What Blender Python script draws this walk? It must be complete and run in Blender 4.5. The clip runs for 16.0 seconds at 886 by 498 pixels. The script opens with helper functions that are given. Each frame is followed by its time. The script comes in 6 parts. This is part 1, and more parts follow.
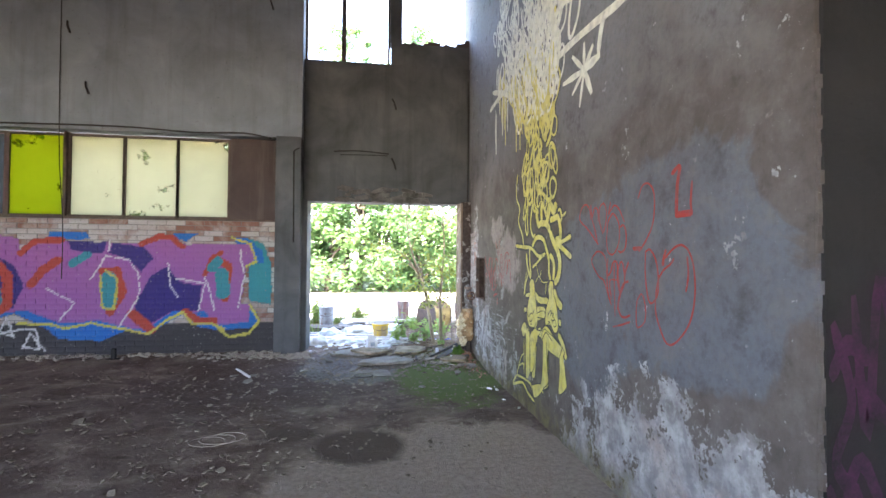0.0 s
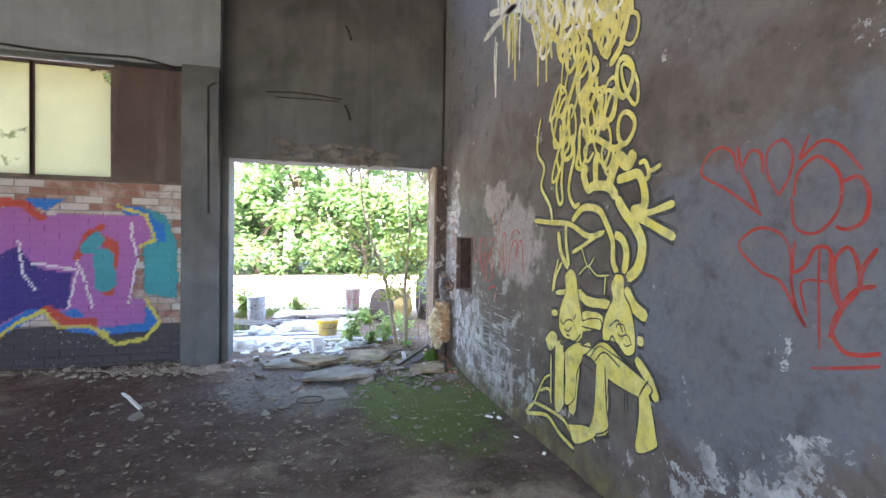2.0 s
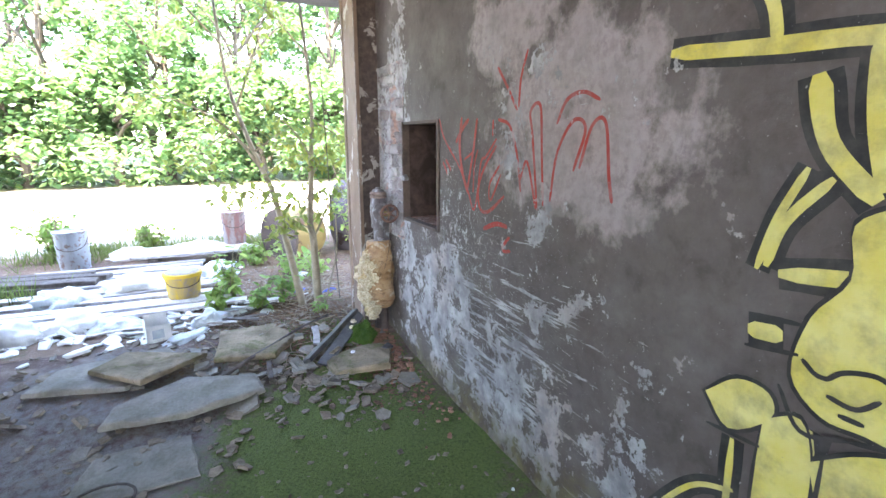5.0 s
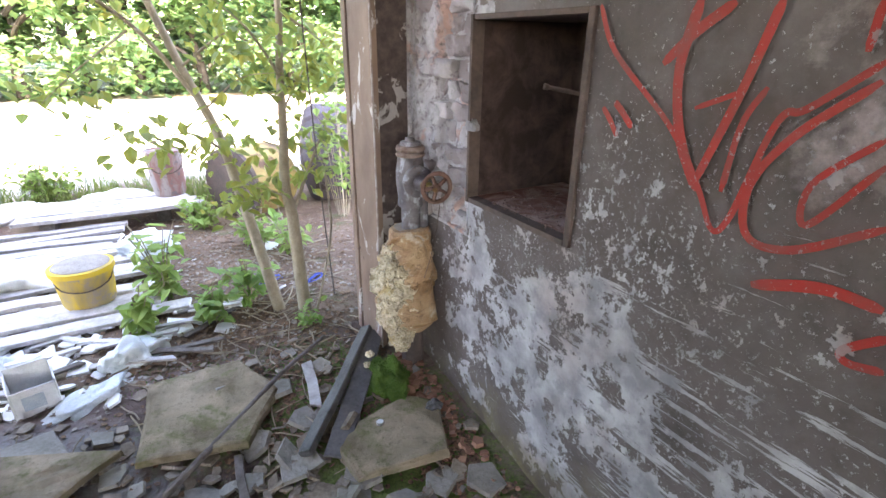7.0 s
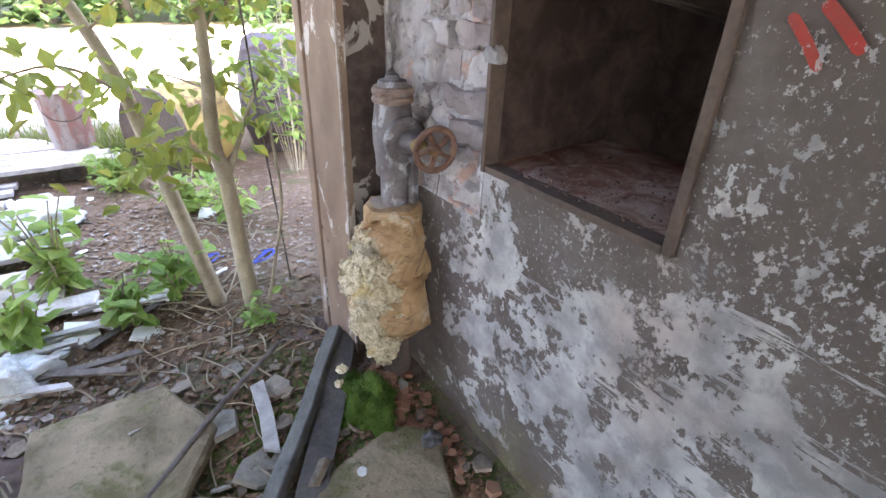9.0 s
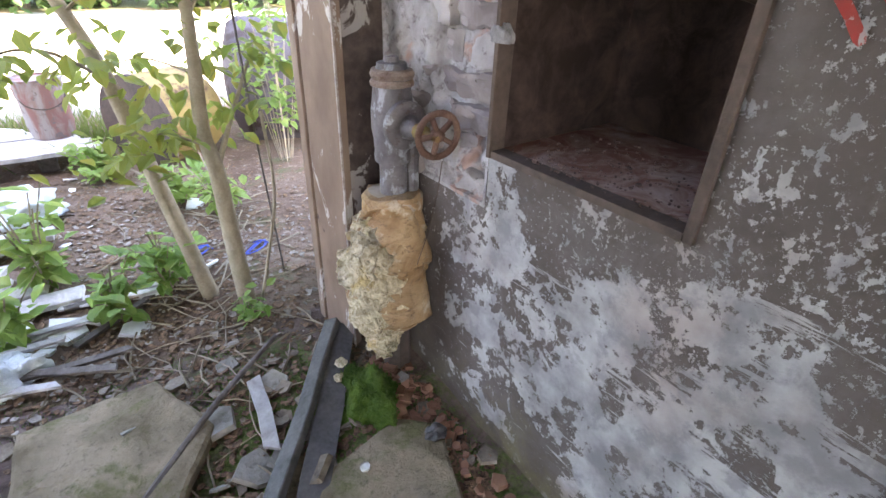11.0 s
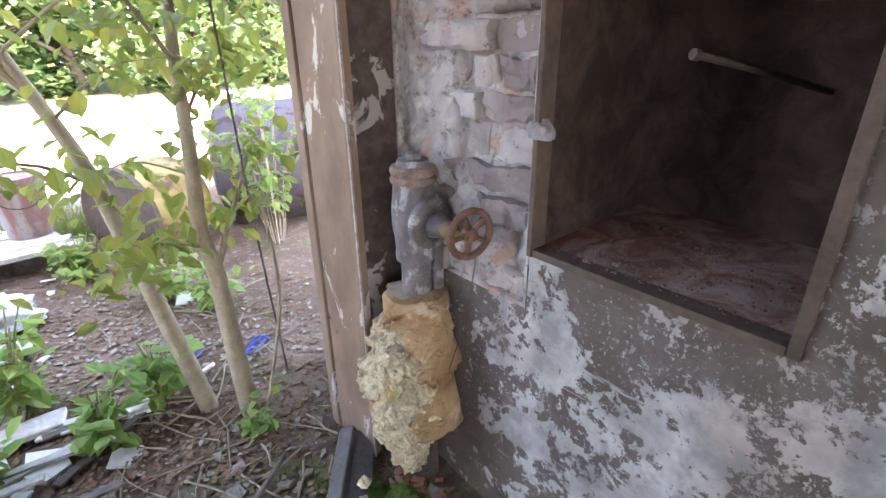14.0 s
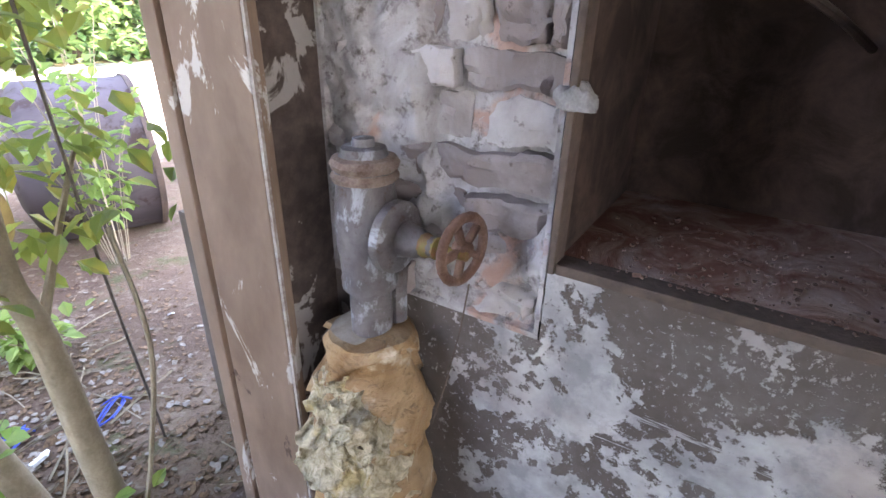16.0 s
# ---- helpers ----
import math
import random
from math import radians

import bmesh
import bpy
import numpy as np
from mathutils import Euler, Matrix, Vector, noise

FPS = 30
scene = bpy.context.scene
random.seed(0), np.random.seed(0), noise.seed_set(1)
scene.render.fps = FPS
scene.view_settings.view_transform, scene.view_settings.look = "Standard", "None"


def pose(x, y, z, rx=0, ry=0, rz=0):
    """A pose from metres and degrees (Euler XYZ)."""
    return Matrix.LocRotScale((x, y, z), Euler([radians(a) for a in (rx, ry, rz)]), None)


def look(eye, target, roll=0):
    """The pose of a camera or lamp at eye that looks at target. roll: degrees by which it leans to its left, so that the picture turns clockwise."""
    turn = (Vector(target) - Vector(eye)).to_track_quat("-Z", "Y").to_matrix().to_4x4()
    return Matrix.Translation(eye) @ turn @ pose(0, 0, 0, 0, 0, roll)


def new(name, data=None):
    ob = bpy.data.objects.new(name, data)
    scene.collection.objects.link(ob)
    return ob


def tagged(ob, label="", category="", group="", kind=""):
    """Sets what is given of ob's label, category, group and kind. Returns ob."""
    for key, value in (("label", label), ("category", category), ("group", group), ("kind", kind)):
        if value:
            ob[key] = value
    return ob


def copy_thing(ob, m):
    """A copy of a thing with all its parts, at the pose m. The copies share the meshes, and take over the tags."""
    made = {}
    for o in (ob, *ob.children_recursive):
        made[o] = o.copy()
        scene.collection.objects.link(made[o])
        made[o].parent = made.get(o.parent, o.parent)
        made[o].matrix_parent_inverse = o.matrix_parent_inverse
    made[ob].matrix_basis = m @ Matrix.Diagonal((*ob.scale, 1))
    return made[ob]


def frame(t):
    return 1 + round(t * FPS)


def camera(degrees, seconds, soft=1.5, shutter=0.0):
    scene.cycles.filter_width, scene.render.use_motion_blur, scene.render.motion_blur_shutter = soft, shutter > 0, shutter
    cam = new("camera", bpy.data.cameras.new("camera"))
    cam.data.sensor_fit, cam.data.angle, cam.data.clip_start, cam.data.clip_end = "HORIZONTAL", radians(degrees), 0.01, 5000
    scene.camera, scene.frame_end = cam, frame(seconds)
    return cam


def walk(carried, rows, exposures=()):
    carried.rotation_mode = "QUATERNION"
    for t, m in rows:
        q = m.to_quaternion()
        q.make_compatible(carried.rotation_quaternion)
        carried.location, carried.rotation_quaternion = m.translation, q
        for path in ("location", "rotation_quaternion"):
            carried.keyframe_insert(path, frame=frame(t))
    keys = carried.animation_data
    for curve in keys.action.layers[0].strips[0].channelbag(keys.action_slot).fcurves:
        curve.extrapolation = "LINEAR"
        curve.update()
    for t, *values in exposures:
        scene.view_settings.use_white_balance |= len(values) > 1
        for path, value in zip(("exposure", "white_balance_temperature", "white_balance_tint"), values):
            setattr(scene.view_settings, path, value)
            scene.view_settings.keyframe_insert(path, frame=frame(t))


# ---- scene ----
cam = camera(83.9, 16.0)
PATH = [
    (0, (0.547, 0.345, 1.52), (0.846, 2.322, 1.56), 0.4),
    (0.5, (0.442, 0.748, 1.515), (0.851, 2.706, 1.55), 1.1),
    (1, (0.442, 1.156, 1.502), (0.987, 3.08, 1.493), 1.7),
    (1.5, (0.459, 1.633, 1.548), (1.029, 3.55, 1.533), 1.0),
    (2, (0.407, 2.091, 1.516), (0.96, 4.012, 1.476), 0.9),
    (2.5, (0.415, 2.521, 1.497), (1.1, 4.396, 1.378), 0.7),
    (3, (0.545, 3.002, 1.494), (1.306, 4.845, 1.347), -0.2),
    (3.5, (0.615, 3.383, 1.445), (1.427, 5.201, 1.252), -0.4),
    (4, (0.702, 3.767, 1.451), (1.616, 5.52, 1.147), 0.3),
    (4.5, (0.885, 4.205, 1.441), (1.797, 5.945, 1.065), -0.1),
    (4.7, (0.929, 4.355, 1.444), (1.787, 6.117, 1.045), -0.3),
    (6.8, (1.188, 5.973, 1.465), (2.118, 7.579, 0.721), 0.9),
    (7, (1.188, 6.101, 1.463), (2.139, 7.684, 0.694), 0.8),
    (7.5, (1.181, 6.321, 1.459), (2.266, 7.806, 0.673), 1.9),
    (8, (1.232, 6.468, 1.416), (2.382, 7.877, 0.584), 2.7),
    (8.5, (1.33, 6.587, 1.369), (2.424, 8.006, 0.481), 2.4),
    (9, (1.38, 6.649, 1.357), (2.422, 8.053, 0.386), 2.1),
    (9.2, (1.386, 6.668, 1.352), (2.413, 8.067, 0.357), 1.7),
    (11.5, (1.368, 6.704, 1.337), (2.443, 8.055, 0.327), 2.2),
    (12, (1.366, 6.703, 1.348), (2.448, 8.057, 0.35), 1.9),
    (12.5, (1.363, 6.7, 1.39), (2.461, 8.093, 0.466), 1.1),
    (13, (1.347, 6.7, 1.401), (2.453, 8.125, 0.538), 0.1),
    (13.5, (1.333, 6.752, 1.397), (2.452, 8.173, 0.543), -0.7),
    (14, (1.367, 6.901, 1.385), (2.555, 8.295, 0.58), -0.7),
    (14.5, (1.442, 7.061, 1.366), (2.666, 8.461, 0.63), -1.1),
    (15, (1.456, 7.203, 1.365), (2.792, 8.495, 0.627), -1.4),
    (15.5, (1.458, 7.283, 1.327), (2.939, 8.36, 0.523), 0.5),
    (16, (1.459, 7.295, 1.306), (2.991, 8.254, 0.451), 1.3),
]
walk(cam, [(t, look(eye, target, roll)) for t, eye, target, roll in PATH],
     [(0, 4.68, 7050, 17), (3, 4.75, 7050, 17), (4.7, 4.85, 6900, 17), (7, 4.55, 7850, 22), (11.5, 4.53, 8000, 22), (16, 4.47, 7850, 24)])
# ---------------------------------------------------------------- world and light
SUN_ELEV, SUN_AZ = 58.0, 205.0           # degrees; the sun stands behind the hall, which shades the yard
world = bpy.data.worlds.new("sky")
scene.world = world
world.use_nodes = True
wn = world.node_tree
sky = wn.nodes.new("ShaderNodeTexSky")
sky.sky_type, sky.sun_disc = "NISHITA", False
sky.sun_elevation, sky.sun_rotation = radians(SUN_ELEV), radians(SUN_AZ)
wn.links.new(sky.outputs[0], wn.nodes["Background"].inputs[0])
wn.nodes["Background"].inputs[1].default_value = 0.15
sun_data = bpy.data.lights.new("sun", "SUN")
sun_data.energy, sun_data.angle, sun_data.color = 3.2, radians(0.6), (1, 0.95, 0.86)
sun_ob = new("sun", sun_data)
sa = radians(SUN_AZ)
sun_dir = Vector((math.sin(sa) * math.cos(radians(SUN_ELEV)), math.cos(sa) * math.cos(radians(SUN_ELEV)), math.sin(radians(SUN_ELEV))))
sun_ob.matrix_world = look(sun_dir * 30, (0, 0, 0))

# ---------------------------------------------------------------- material kit


class Kit:
    """A node material with short calls for the usual nodes."""

    def __init__(self, name, rough=0.85, metal=0.0):
        self.mat = bpy.data.materials.new(name)
        self.mat.use_nodes = True
        self.t = self.mat.node_tree
        self.p = self.t.nodes["Principled BSDF"]
        self.p.inputs["Roughness"].default_value = rough
        self.p.inputs["Metallic"].default_value = metal
        self.p.inputs["Specular IOR Level"].default_value = 0.3

    def n(self, kind, **props):
        node = self.t.nodes.new(kind)
        for k, v in props.items():
            node.inputs[k].default_value = v
        return node

    def link(self, a, b):
        self.t.links.new(a, b)

    def put(self, socket, v):
        if hasattr(v, "is_output"):
            self.link(v, socket)
        else:
            socket.default_value = v

    def world_pos(self):
        return self.t.nodes.new("ShaderNodeNewGeometry").outputs["Position"]

    def local_pos(self):
        return self.t.nodes.new("ShaderNodeTexCoord").outputs["Object"]

    def chance(self):
        return self.t.nodes.new("ShaderNodeObjectInfo").outputs["Random"]

    def noise(self, pos, scale, detail=6.0, rough=0.6, warp=0.0):
        node = self.n("ShaderNodeTexNoise", Scale=scale, Detail=detail, Roughness=rough, Distortion=warp)
        self.link(pos, node.inputs["Vector"])
        return node.outputs["Fac"]

    def stretch(self, pos, sx, sy, sz):
        node = self.t.nodes.new("ShaderNodeVectorMath")
        node.operation = "MULTIPLY"
        self.link(pos, node.inputs[0])
        node.inputs[1].default_value = (sx, sy, sz)
        return node.outputs[0]

    def span(self, v, a, b, c=0.0, d=1.0):
        node = self.t.nodes.new("ShaderNodeMapRange")
        self.link(v, node.inputs[0])
        for k, x in enumerate((a, b, c, d)):
            node.inputs[k + 1].default_value = x
        return node.outputs[0]

    def math(self, op, a, b=0.0):
        node = self.t.nodes.new("ShaderNodeMath")
        node.operation = op
        self.put(node.inputs[0], a)
        self.put(node.inputs[1], b)
        return node.outputs[0]

    def mix(self, f, a, b):
        node = self.t.nodes.new("ShaderNodeMix")
        node.data_type = "RGBA"
        for k, v in ((0, f), (6, a), (7, b)):
            if isinstance(v, tuple):
                v = (*v, 1.0)[:4]
            self.put(node.inputs[k], v)
        return node.outputs[2]

    def spot(self, pos, c, r, soft=0.6):
        """1 inside the ellipsoid with centre c and radii r, falling to 0 outside."""
        sub = self.t.nodes.new("ShaderNodeVectorMath")
        sub.operation = "SUBTRACT"
        self.link(pos, sub.inputs[0])
        sub.inputs[1].default_value = c
        length = self.t.nodes.new("ShaderNodeVectorMath")
        length.operation = "LENGTH"
        self.link(self.stretch(sub.outputs[0], 1 / r[0], 1 / r[1], 1 / r[2]), length.inputs[0])
        return self.span(length.outputs["Value"], 1.0, 1.0 - soft)

    def z_of(self, pos, axis=2):
        node = self.t.nodes.new("ShaderNodeSeparateXYZ")
        self.link(pos, node.inputs[0])
        return node.outputs[axis]

    def done(self, colour, bump=None, strength=0.4, distance=0.01, rough=None):
        self.put(self.p.inputs["Base Color"], (*colour, 1.0) if isinstance(colour, tuple) else colour)
        if bump is not None:
            node = self.n("ShaderNodeBump", Strength=strength, Distance=distance)
            self.link(bump, node.inputs["Height"])
            self.link(node.outputs[0], self.p.inputs["Normal"])
        if rough is not None:
            self.link(rough, self.p.inputs["Roughness"])
        return self.mat


def plain(name, a, b, scale=8.0, rough=0.8, metal=0.0, bump=0.4, dist=0.004, warp=0.5, vary=0.0):
    """Two tones mixed by noise at two scales, in the thing's own space."""
    k = Kit(name, rough, metal)
    pos = k.local_pos()
    big, fine = k.noise(pos, scale, 5, 0.6, warp), k.noise(pos, scale * 9, 4)
    f = k.span(k.math("ADD", big, k.math("MULTIPLY", fine, 0.5)), 0.55, 0.95)
    c = k.mix(f, a, b)
    if vary:
        hsv = k.t.nodes.new("ShaderNodeHueSaturation")
        k.link(k.span(k.chance(), 0, 1, 1 - vary, 1 + vary), hsv.inputs["Value"])
        k.link(c, hsv.inputs["Color"])
        c = hsv.outputs[0]
    return k.done(c, k.math("ADD", big, fine), bump, dist)


def wall_nodes(k, pos, dark=False):
    """Old wall paint: grey-brown with a blue-grey patch, and the mask where it has peeled to pale plaster."""
    cloud = k.noise(pos, 1.1, 5, 0.6, 0.4)
    grain = k.noise(pos, 26, 5, 0.65)
    paint = k.mix(k.span(cloud, 0.35, 0.65), (0.086, 0.068, 0.061), (0.124, 0.104, 0.095))
    edge = k.math("MULTIPLY", k.math("SUBTRACT", k.noise(pos, 1.9, 7, 0.62, 0.9), 0.5), 2.6)
    blue = k.math("MAXIMUM", k.spot(pos, (2.15, 2.85, 1.5), (1, 1.25, 0.85), 0.7), k.spot(pos, (2.15, 3.75, 1.2), (1, 0.8, 1.0), 0.7))
    blue = k.span(k.math("ADD", blue, k.math("MULTIPLY", edge, 0.45)), 0.3, 0.4)
    paint = k.mix(k.math("MULTIPLY", blue, k.span(cloud, 0.3, 0.7, 0.55, 1.0)), paint, (0.122, 0.13, 0.155))
    pink = k.span(k.math("ADD", k.math("MAXIMUM", k.spot(pos, (2.15, 5.98, 1.5), (1, 0.75, 0.55), 0.9), k.spot(pos, (2.15, 6.4, 1.85), (1, 0.4, 0.3), 0.9)), k.math("ADD", k.math("MULTIPLY", edge, 0.5), k.math("MULTIPLY", k.math("SUBTRACT", k.noise(pos, 6, 9, 0.68), 0.5), 1.3))), 0.3, 0.5)
    paint = k.mix(k.math("MULTIPLY", pink, k.span(cloud, 0.3, 0.6, 0.6, 0.95)), paint, (0.33, 0.275, 0.272))
    upper = k.span(k.math("ADD", k.z_of(pos), k.math("MULTIPLY", cloud, 1.5)), 3.0, 4.2)
    paint = k.mix(upper, paint, (0.2, 0.205, 0.22))
    paint = k.mix(k.math("MULTIPLY", k.span(grain, 0.45, 0.7), 0.35), paint, (0.07, 0.06, 0.055))
    mott = k.noise(pos, 5.5, 11, 0.68, 0.2)
    paint = k.mix(k.span(mott, 0.5, 0.68, 0, 0.55), paint, (0.17, 0.15, 0.142))
    paint = k.mix(k.span(mott, 0.46, 0.3, 0, 0.7), paint, (0.05, 0.04, 0.036))
    # where the paint has gone
    fine = k.noise(pos, 34, 6, 0.6)
    flake = k.math("ADD", k.noise(pos, 4.2, 12, 0.66, 0.12), k.math("MULTIPLY", k.math("SUBTRACT", fine, 0.5), 0.27))
    chips = k.noise(k.stretch(pos, 1, 1, 0.8), 30, 10, 0.68, 0.1)
    low = k.math("MAXIMUM", k.spot(pos, (2.15, 2.7, 0.05), (1, 2.0, 0.95), 0.45), k.spot(pos, (2.15, 7.15, 0.55), (1, 1.0, 0.62), 0.8))
    low = k.math("MAXIMUM", low, k.math("MULTIPLY", k.spot(pos, (2.15, 6.3, 0.25), (1, 1.6, 0.9), 0.9), 0.86))
    low = k.math("MAXIMUM", low, k.math("MULTIPLY", k.spot(pos, (2.15, 6.2, 1.5), (1, 0.6, 0.7), 0.7), 0.45))
    low = k.math("MAXIMUM", low, k.math("MULTIPLY", k.spot(pos, (2.15, 7.62, 1.4), (1, 0.28, 1.2), 0.5), 1.0))
    m1 = k.span(k.math("ADD", flake, k.math("MULTIPLY", low, 0.24)), 0.65, 0.664)
    fleck = k.math("MAXIMUM", k.math("MULTIPLY", low, 0.8), k.math("MULTIPLY", k.spot(pos, (2.15, 6.85, 1.0), (1, 0.7, 0.55), 0.9), 0.95))
    m2 = k.span(k.math("ADD", chips, k.math("MULTIPLY", fleck, 0.155)), 0.69, 0.705)
    isle = k.span(k.math("ADD", k.noise(pos, 8, 10, 0.68, 0.15), k.math("MULTIPLY", k.math("SUBTRACT", fine, 0.5), 0.25)), 0.545, 0.565)
    solid = k.spot(pos, (2.15, 2.6, 0.1), (1, 1.9, 0.85), 0.3)
    m1 = k.math("MULTIPLY", m1, k.math("SUBTRACT", 1.0, k.math("MULTIPLY", isle, k.math("SUBTRACT", 1.0, k.math("MULTIPLY", solid, 0.75)))))
    turn = k.t.nodes.new("ShaderNodeMapping")
    turn.inputs["Rotation"].default_value = (radians(-32), 0, 0)
    turn.inputs["Scale"].default_value = (1, 2.2, 24)
    k.link(pos, turn.inputs["Vector"])
    lines = k.span(k.math("ADD", k.noise(turn.outputs[0], 1.6, 7, 0.65, 0.2), k.math("MULTIPLY", k.spot(pos, (2.15, 6.5, 0.45), (1, 1.4, 0.85), 0.7), 0.19)), 0.725, 0.745)
    speck = k.math("MULTIPLY", k.span(k.math("ADD", k.noise(pos, 85, 7, 0.72), k.math("MULTIPLY", k.spot(pos, (2.15, 6.9, 0.8), (1, 1.5, 1.2), 0.9), 0.1)), 0.66, 0.69), 0.85)
    mask = k.math("MAXIMUM", k.math("MAXIMUM", k.math("MAXIMUM", m1, m2), lines), speck)
    lime = k.mix(k.span(k.noise(pos, 9, 5), 0.35, 0.65), (0.2, 0.19, 0.196), (0.41, 0.395, 0.4))
    warm = k.math("MULTIPLY", k.span(k.noise(pos, 2.6, 4), 0.52, 0.7), 0.5)
    lime = k.mix(warm, lime, (0.34, 0.25, 0.22))
    lime = k.mix(k.math("MULTIPLY", k.span(k.noise(pos, 14, 8, 0.66, 0.2), 0.5, 0.6), 0.6), lime, (0.17, 0.168, 0.178))
    return paint, lime, mask, grain, flake


def make_wall_mat():
    k = Kit("peeling_wall_paint", 0.75)
    pos = k.world_pos()
    paint, lime, mask, grain, flake = wall_nodes(k, pos)
    c = k.mix(mask, paint, lime)
    damp = k.math("MULTIPLY", k.span(k.math("ADD", k.z_of(pos), k.math("MULTIPLY", flake, 0.5)), 0.5, 0.28), 0.75)
    c = k.mix(damp, c, k.mix(k.span(k.noise(pos, 7, 6, 0.65), 0.42, 0.6), (0.075, 0.055, 0.034), (0.15, 0.125, 0.045)))
    h = k.math("SUBTRACT", k.math("MULTIPLY", grain, 0.35), k.math("MULTIPLY", mask, 0.5))
    return k.done(c, h, 0.55, 0.01)


def make_spray_mat(name, a, b, wear=1.0):
    """Spray paint on the same wall: it is gone where the wall has peeled."""
    k = Kit(name, 0.6)
    pos = k.world_pos()
    paint, lime, mask, grain, flake = wall_nodes(k, pos)
    c = k.mix(k.span(k.noise(pos, 7, 4), 0.35, 0.7), a, b)
    thin = k.span(k.noise(pos, 13, 6, 0.65), 0.45, 0.75, 0, 0.6)
    c = k.mix(thin, c, paint)
    c = k.mix(k.math("MULTIPLY", mask, wear), c, lime)
    return k.done(c, grain, 0.3, 0.006)


def make_concrete(name, a, b, stain, scale=1.4, streak=True):
    k = Kit(name, 0.85)
    pos = k.world_pos()
    cloud, grain = k.noise(pos, scale, 6, 0.62, 0.5), k.noise(pos, 30, 5, 0.7)
    c = k.mix(k.span(cloud, 0.32, 0.68), a, b)
    runs = k.noise(k.stretch(pos, 5, 5, 0.35), 1.6, 5, 0.6)
    c = k.mix(k.math("MULTIPLY", k.span(runs, 0.5, 0.75), 0.4 if streak else 0.2), c, stain)
    c = k.mix(k.span(grain, 0.66, 0.72), c, (0.05, 0.045, 0.04) if b[0] > 0.05 else a)
    return k.done(c, k.math("ADD", grain, cloud), 0.5, 0.008)


def make_floor_mat():
    k = Kit("dirty_mossy_floor", 0.92)
    pos = k.world_pos()
    cloud, grain = k.noise(pos, 1.7, 7, 0.65, 0.6), k.noise(pos, 22, 6, 0.7)
    fine = k.noise(pos, 75, 4, 0.7)
    c = k.mix(k.span(cloud, 0.35, 0.68), (0.09, 0.057, 0.045), (0.185, 0.135, 0.112))
    c = k.mix(k.span(grain, 0.58, 0.72), c, (0.3, 0.26, 0.235))
    wob = k.math("MULTIPLY", k.math("SUBTRACT", cloud, 0.5), 1.6)
    drag = k.noise(k.stretch(pos, 1.3, 1.9, 1), 1.5, 9, 0.7, 0.5)
    c = k.mix(k.math("MULTIPLY", k.span(drag, 0.52, 0.66), 0.75), c, (0.31, 0.245, 0.205))
    c = k.mix(k.math("MULTIPLY", k.span(drag, 0.46, 0.36), 0.75), c, (0.052, 0.033, 0.026))
    red = k.span(k.math("ADD", k.spot(pos, (-0.9, 6.5, 0), (1.7, 1.7, 2), 0.7), k.math("MULTIPLY", wob, 0.8)), 0.25, 0.6)
    c = k.mix(k.math("MULTIPLY", red, 0.75), c, k.mix(k.span(grain, 0.4, 0.68), (0.05, 0.028, 0.023), (0.12, 0.078, 0.064)))
    bare = k.span(k.math("ADD", k.spot(pos, (1.2, 3.1, 0), (1.75, 2.2, 2), 0.5), k.math("MULTIPLY", wob, 0.6)), 0.3, 0.45)
    c = k.mix(bare, c, k.mix(k.span(grain, 0.4, 0.65), (0.27, 0.21, 0.172), (0.37, 0.3, 0.25)))
    wet = k.span(k.math("ADD", k.math("MAXIMUM", k.spot(pos, (0.52, 4.42, 0), (0.55, 0.5, 2), 0.8), k.spot(pos, (-0.12, 4.75, 0), (0.3, 0.25, 2), 0.8)), k.math("MULTIPLY", wob, 0.5)), 0.25, 0.5)
    c = k.mix(wet, c, (0.09, 0.065, 0.052))
    grey = k.span(k.math("ADD", k.spot(pos, (0.4, 7.3, 0), (0.95, 1.1, 2), 0.5), wob), 0.3, 0.6)
    c = k.mix(k.math("MULTIPLY", grey, k.span(grain, 0.35, 0.6)), c, (0.18, 0.172, 0.165))
    moss = k.math("MAXIMUM", k.spot(pos, (1.55, 6.5, 0), (0.95, 1.5, 2), 0.6), k.math("MULTIPLY", k.spot(pos, (1.6, 7.75, 0), (0.85, 0.7, 2), 0.8), 0.75))
    moss = k.span(k.math("ADD", k.math("ADD", moss, wob), k.math("MULTIPLY", k.math("SUBTRACT", grain, 0.5), 1.2)), 0.3, 0.65)
    green = k.mix(k.span(fine, 0.35, 0.65), (0.06, 0.085, 0.022), (0.13, 0.17, 0.045))
    c = k.mix(moss, c, green)
    c = k.mix(k.math("MULTIPLY", k.span(fine, 0.6, 0.7), 0.5), c, (0.03, 0.024, 0.02))
    return k.done(c, k.math("ADD", grain, k.math("MULTIPLY", fine, 0.5)), 0.8, 0.02)


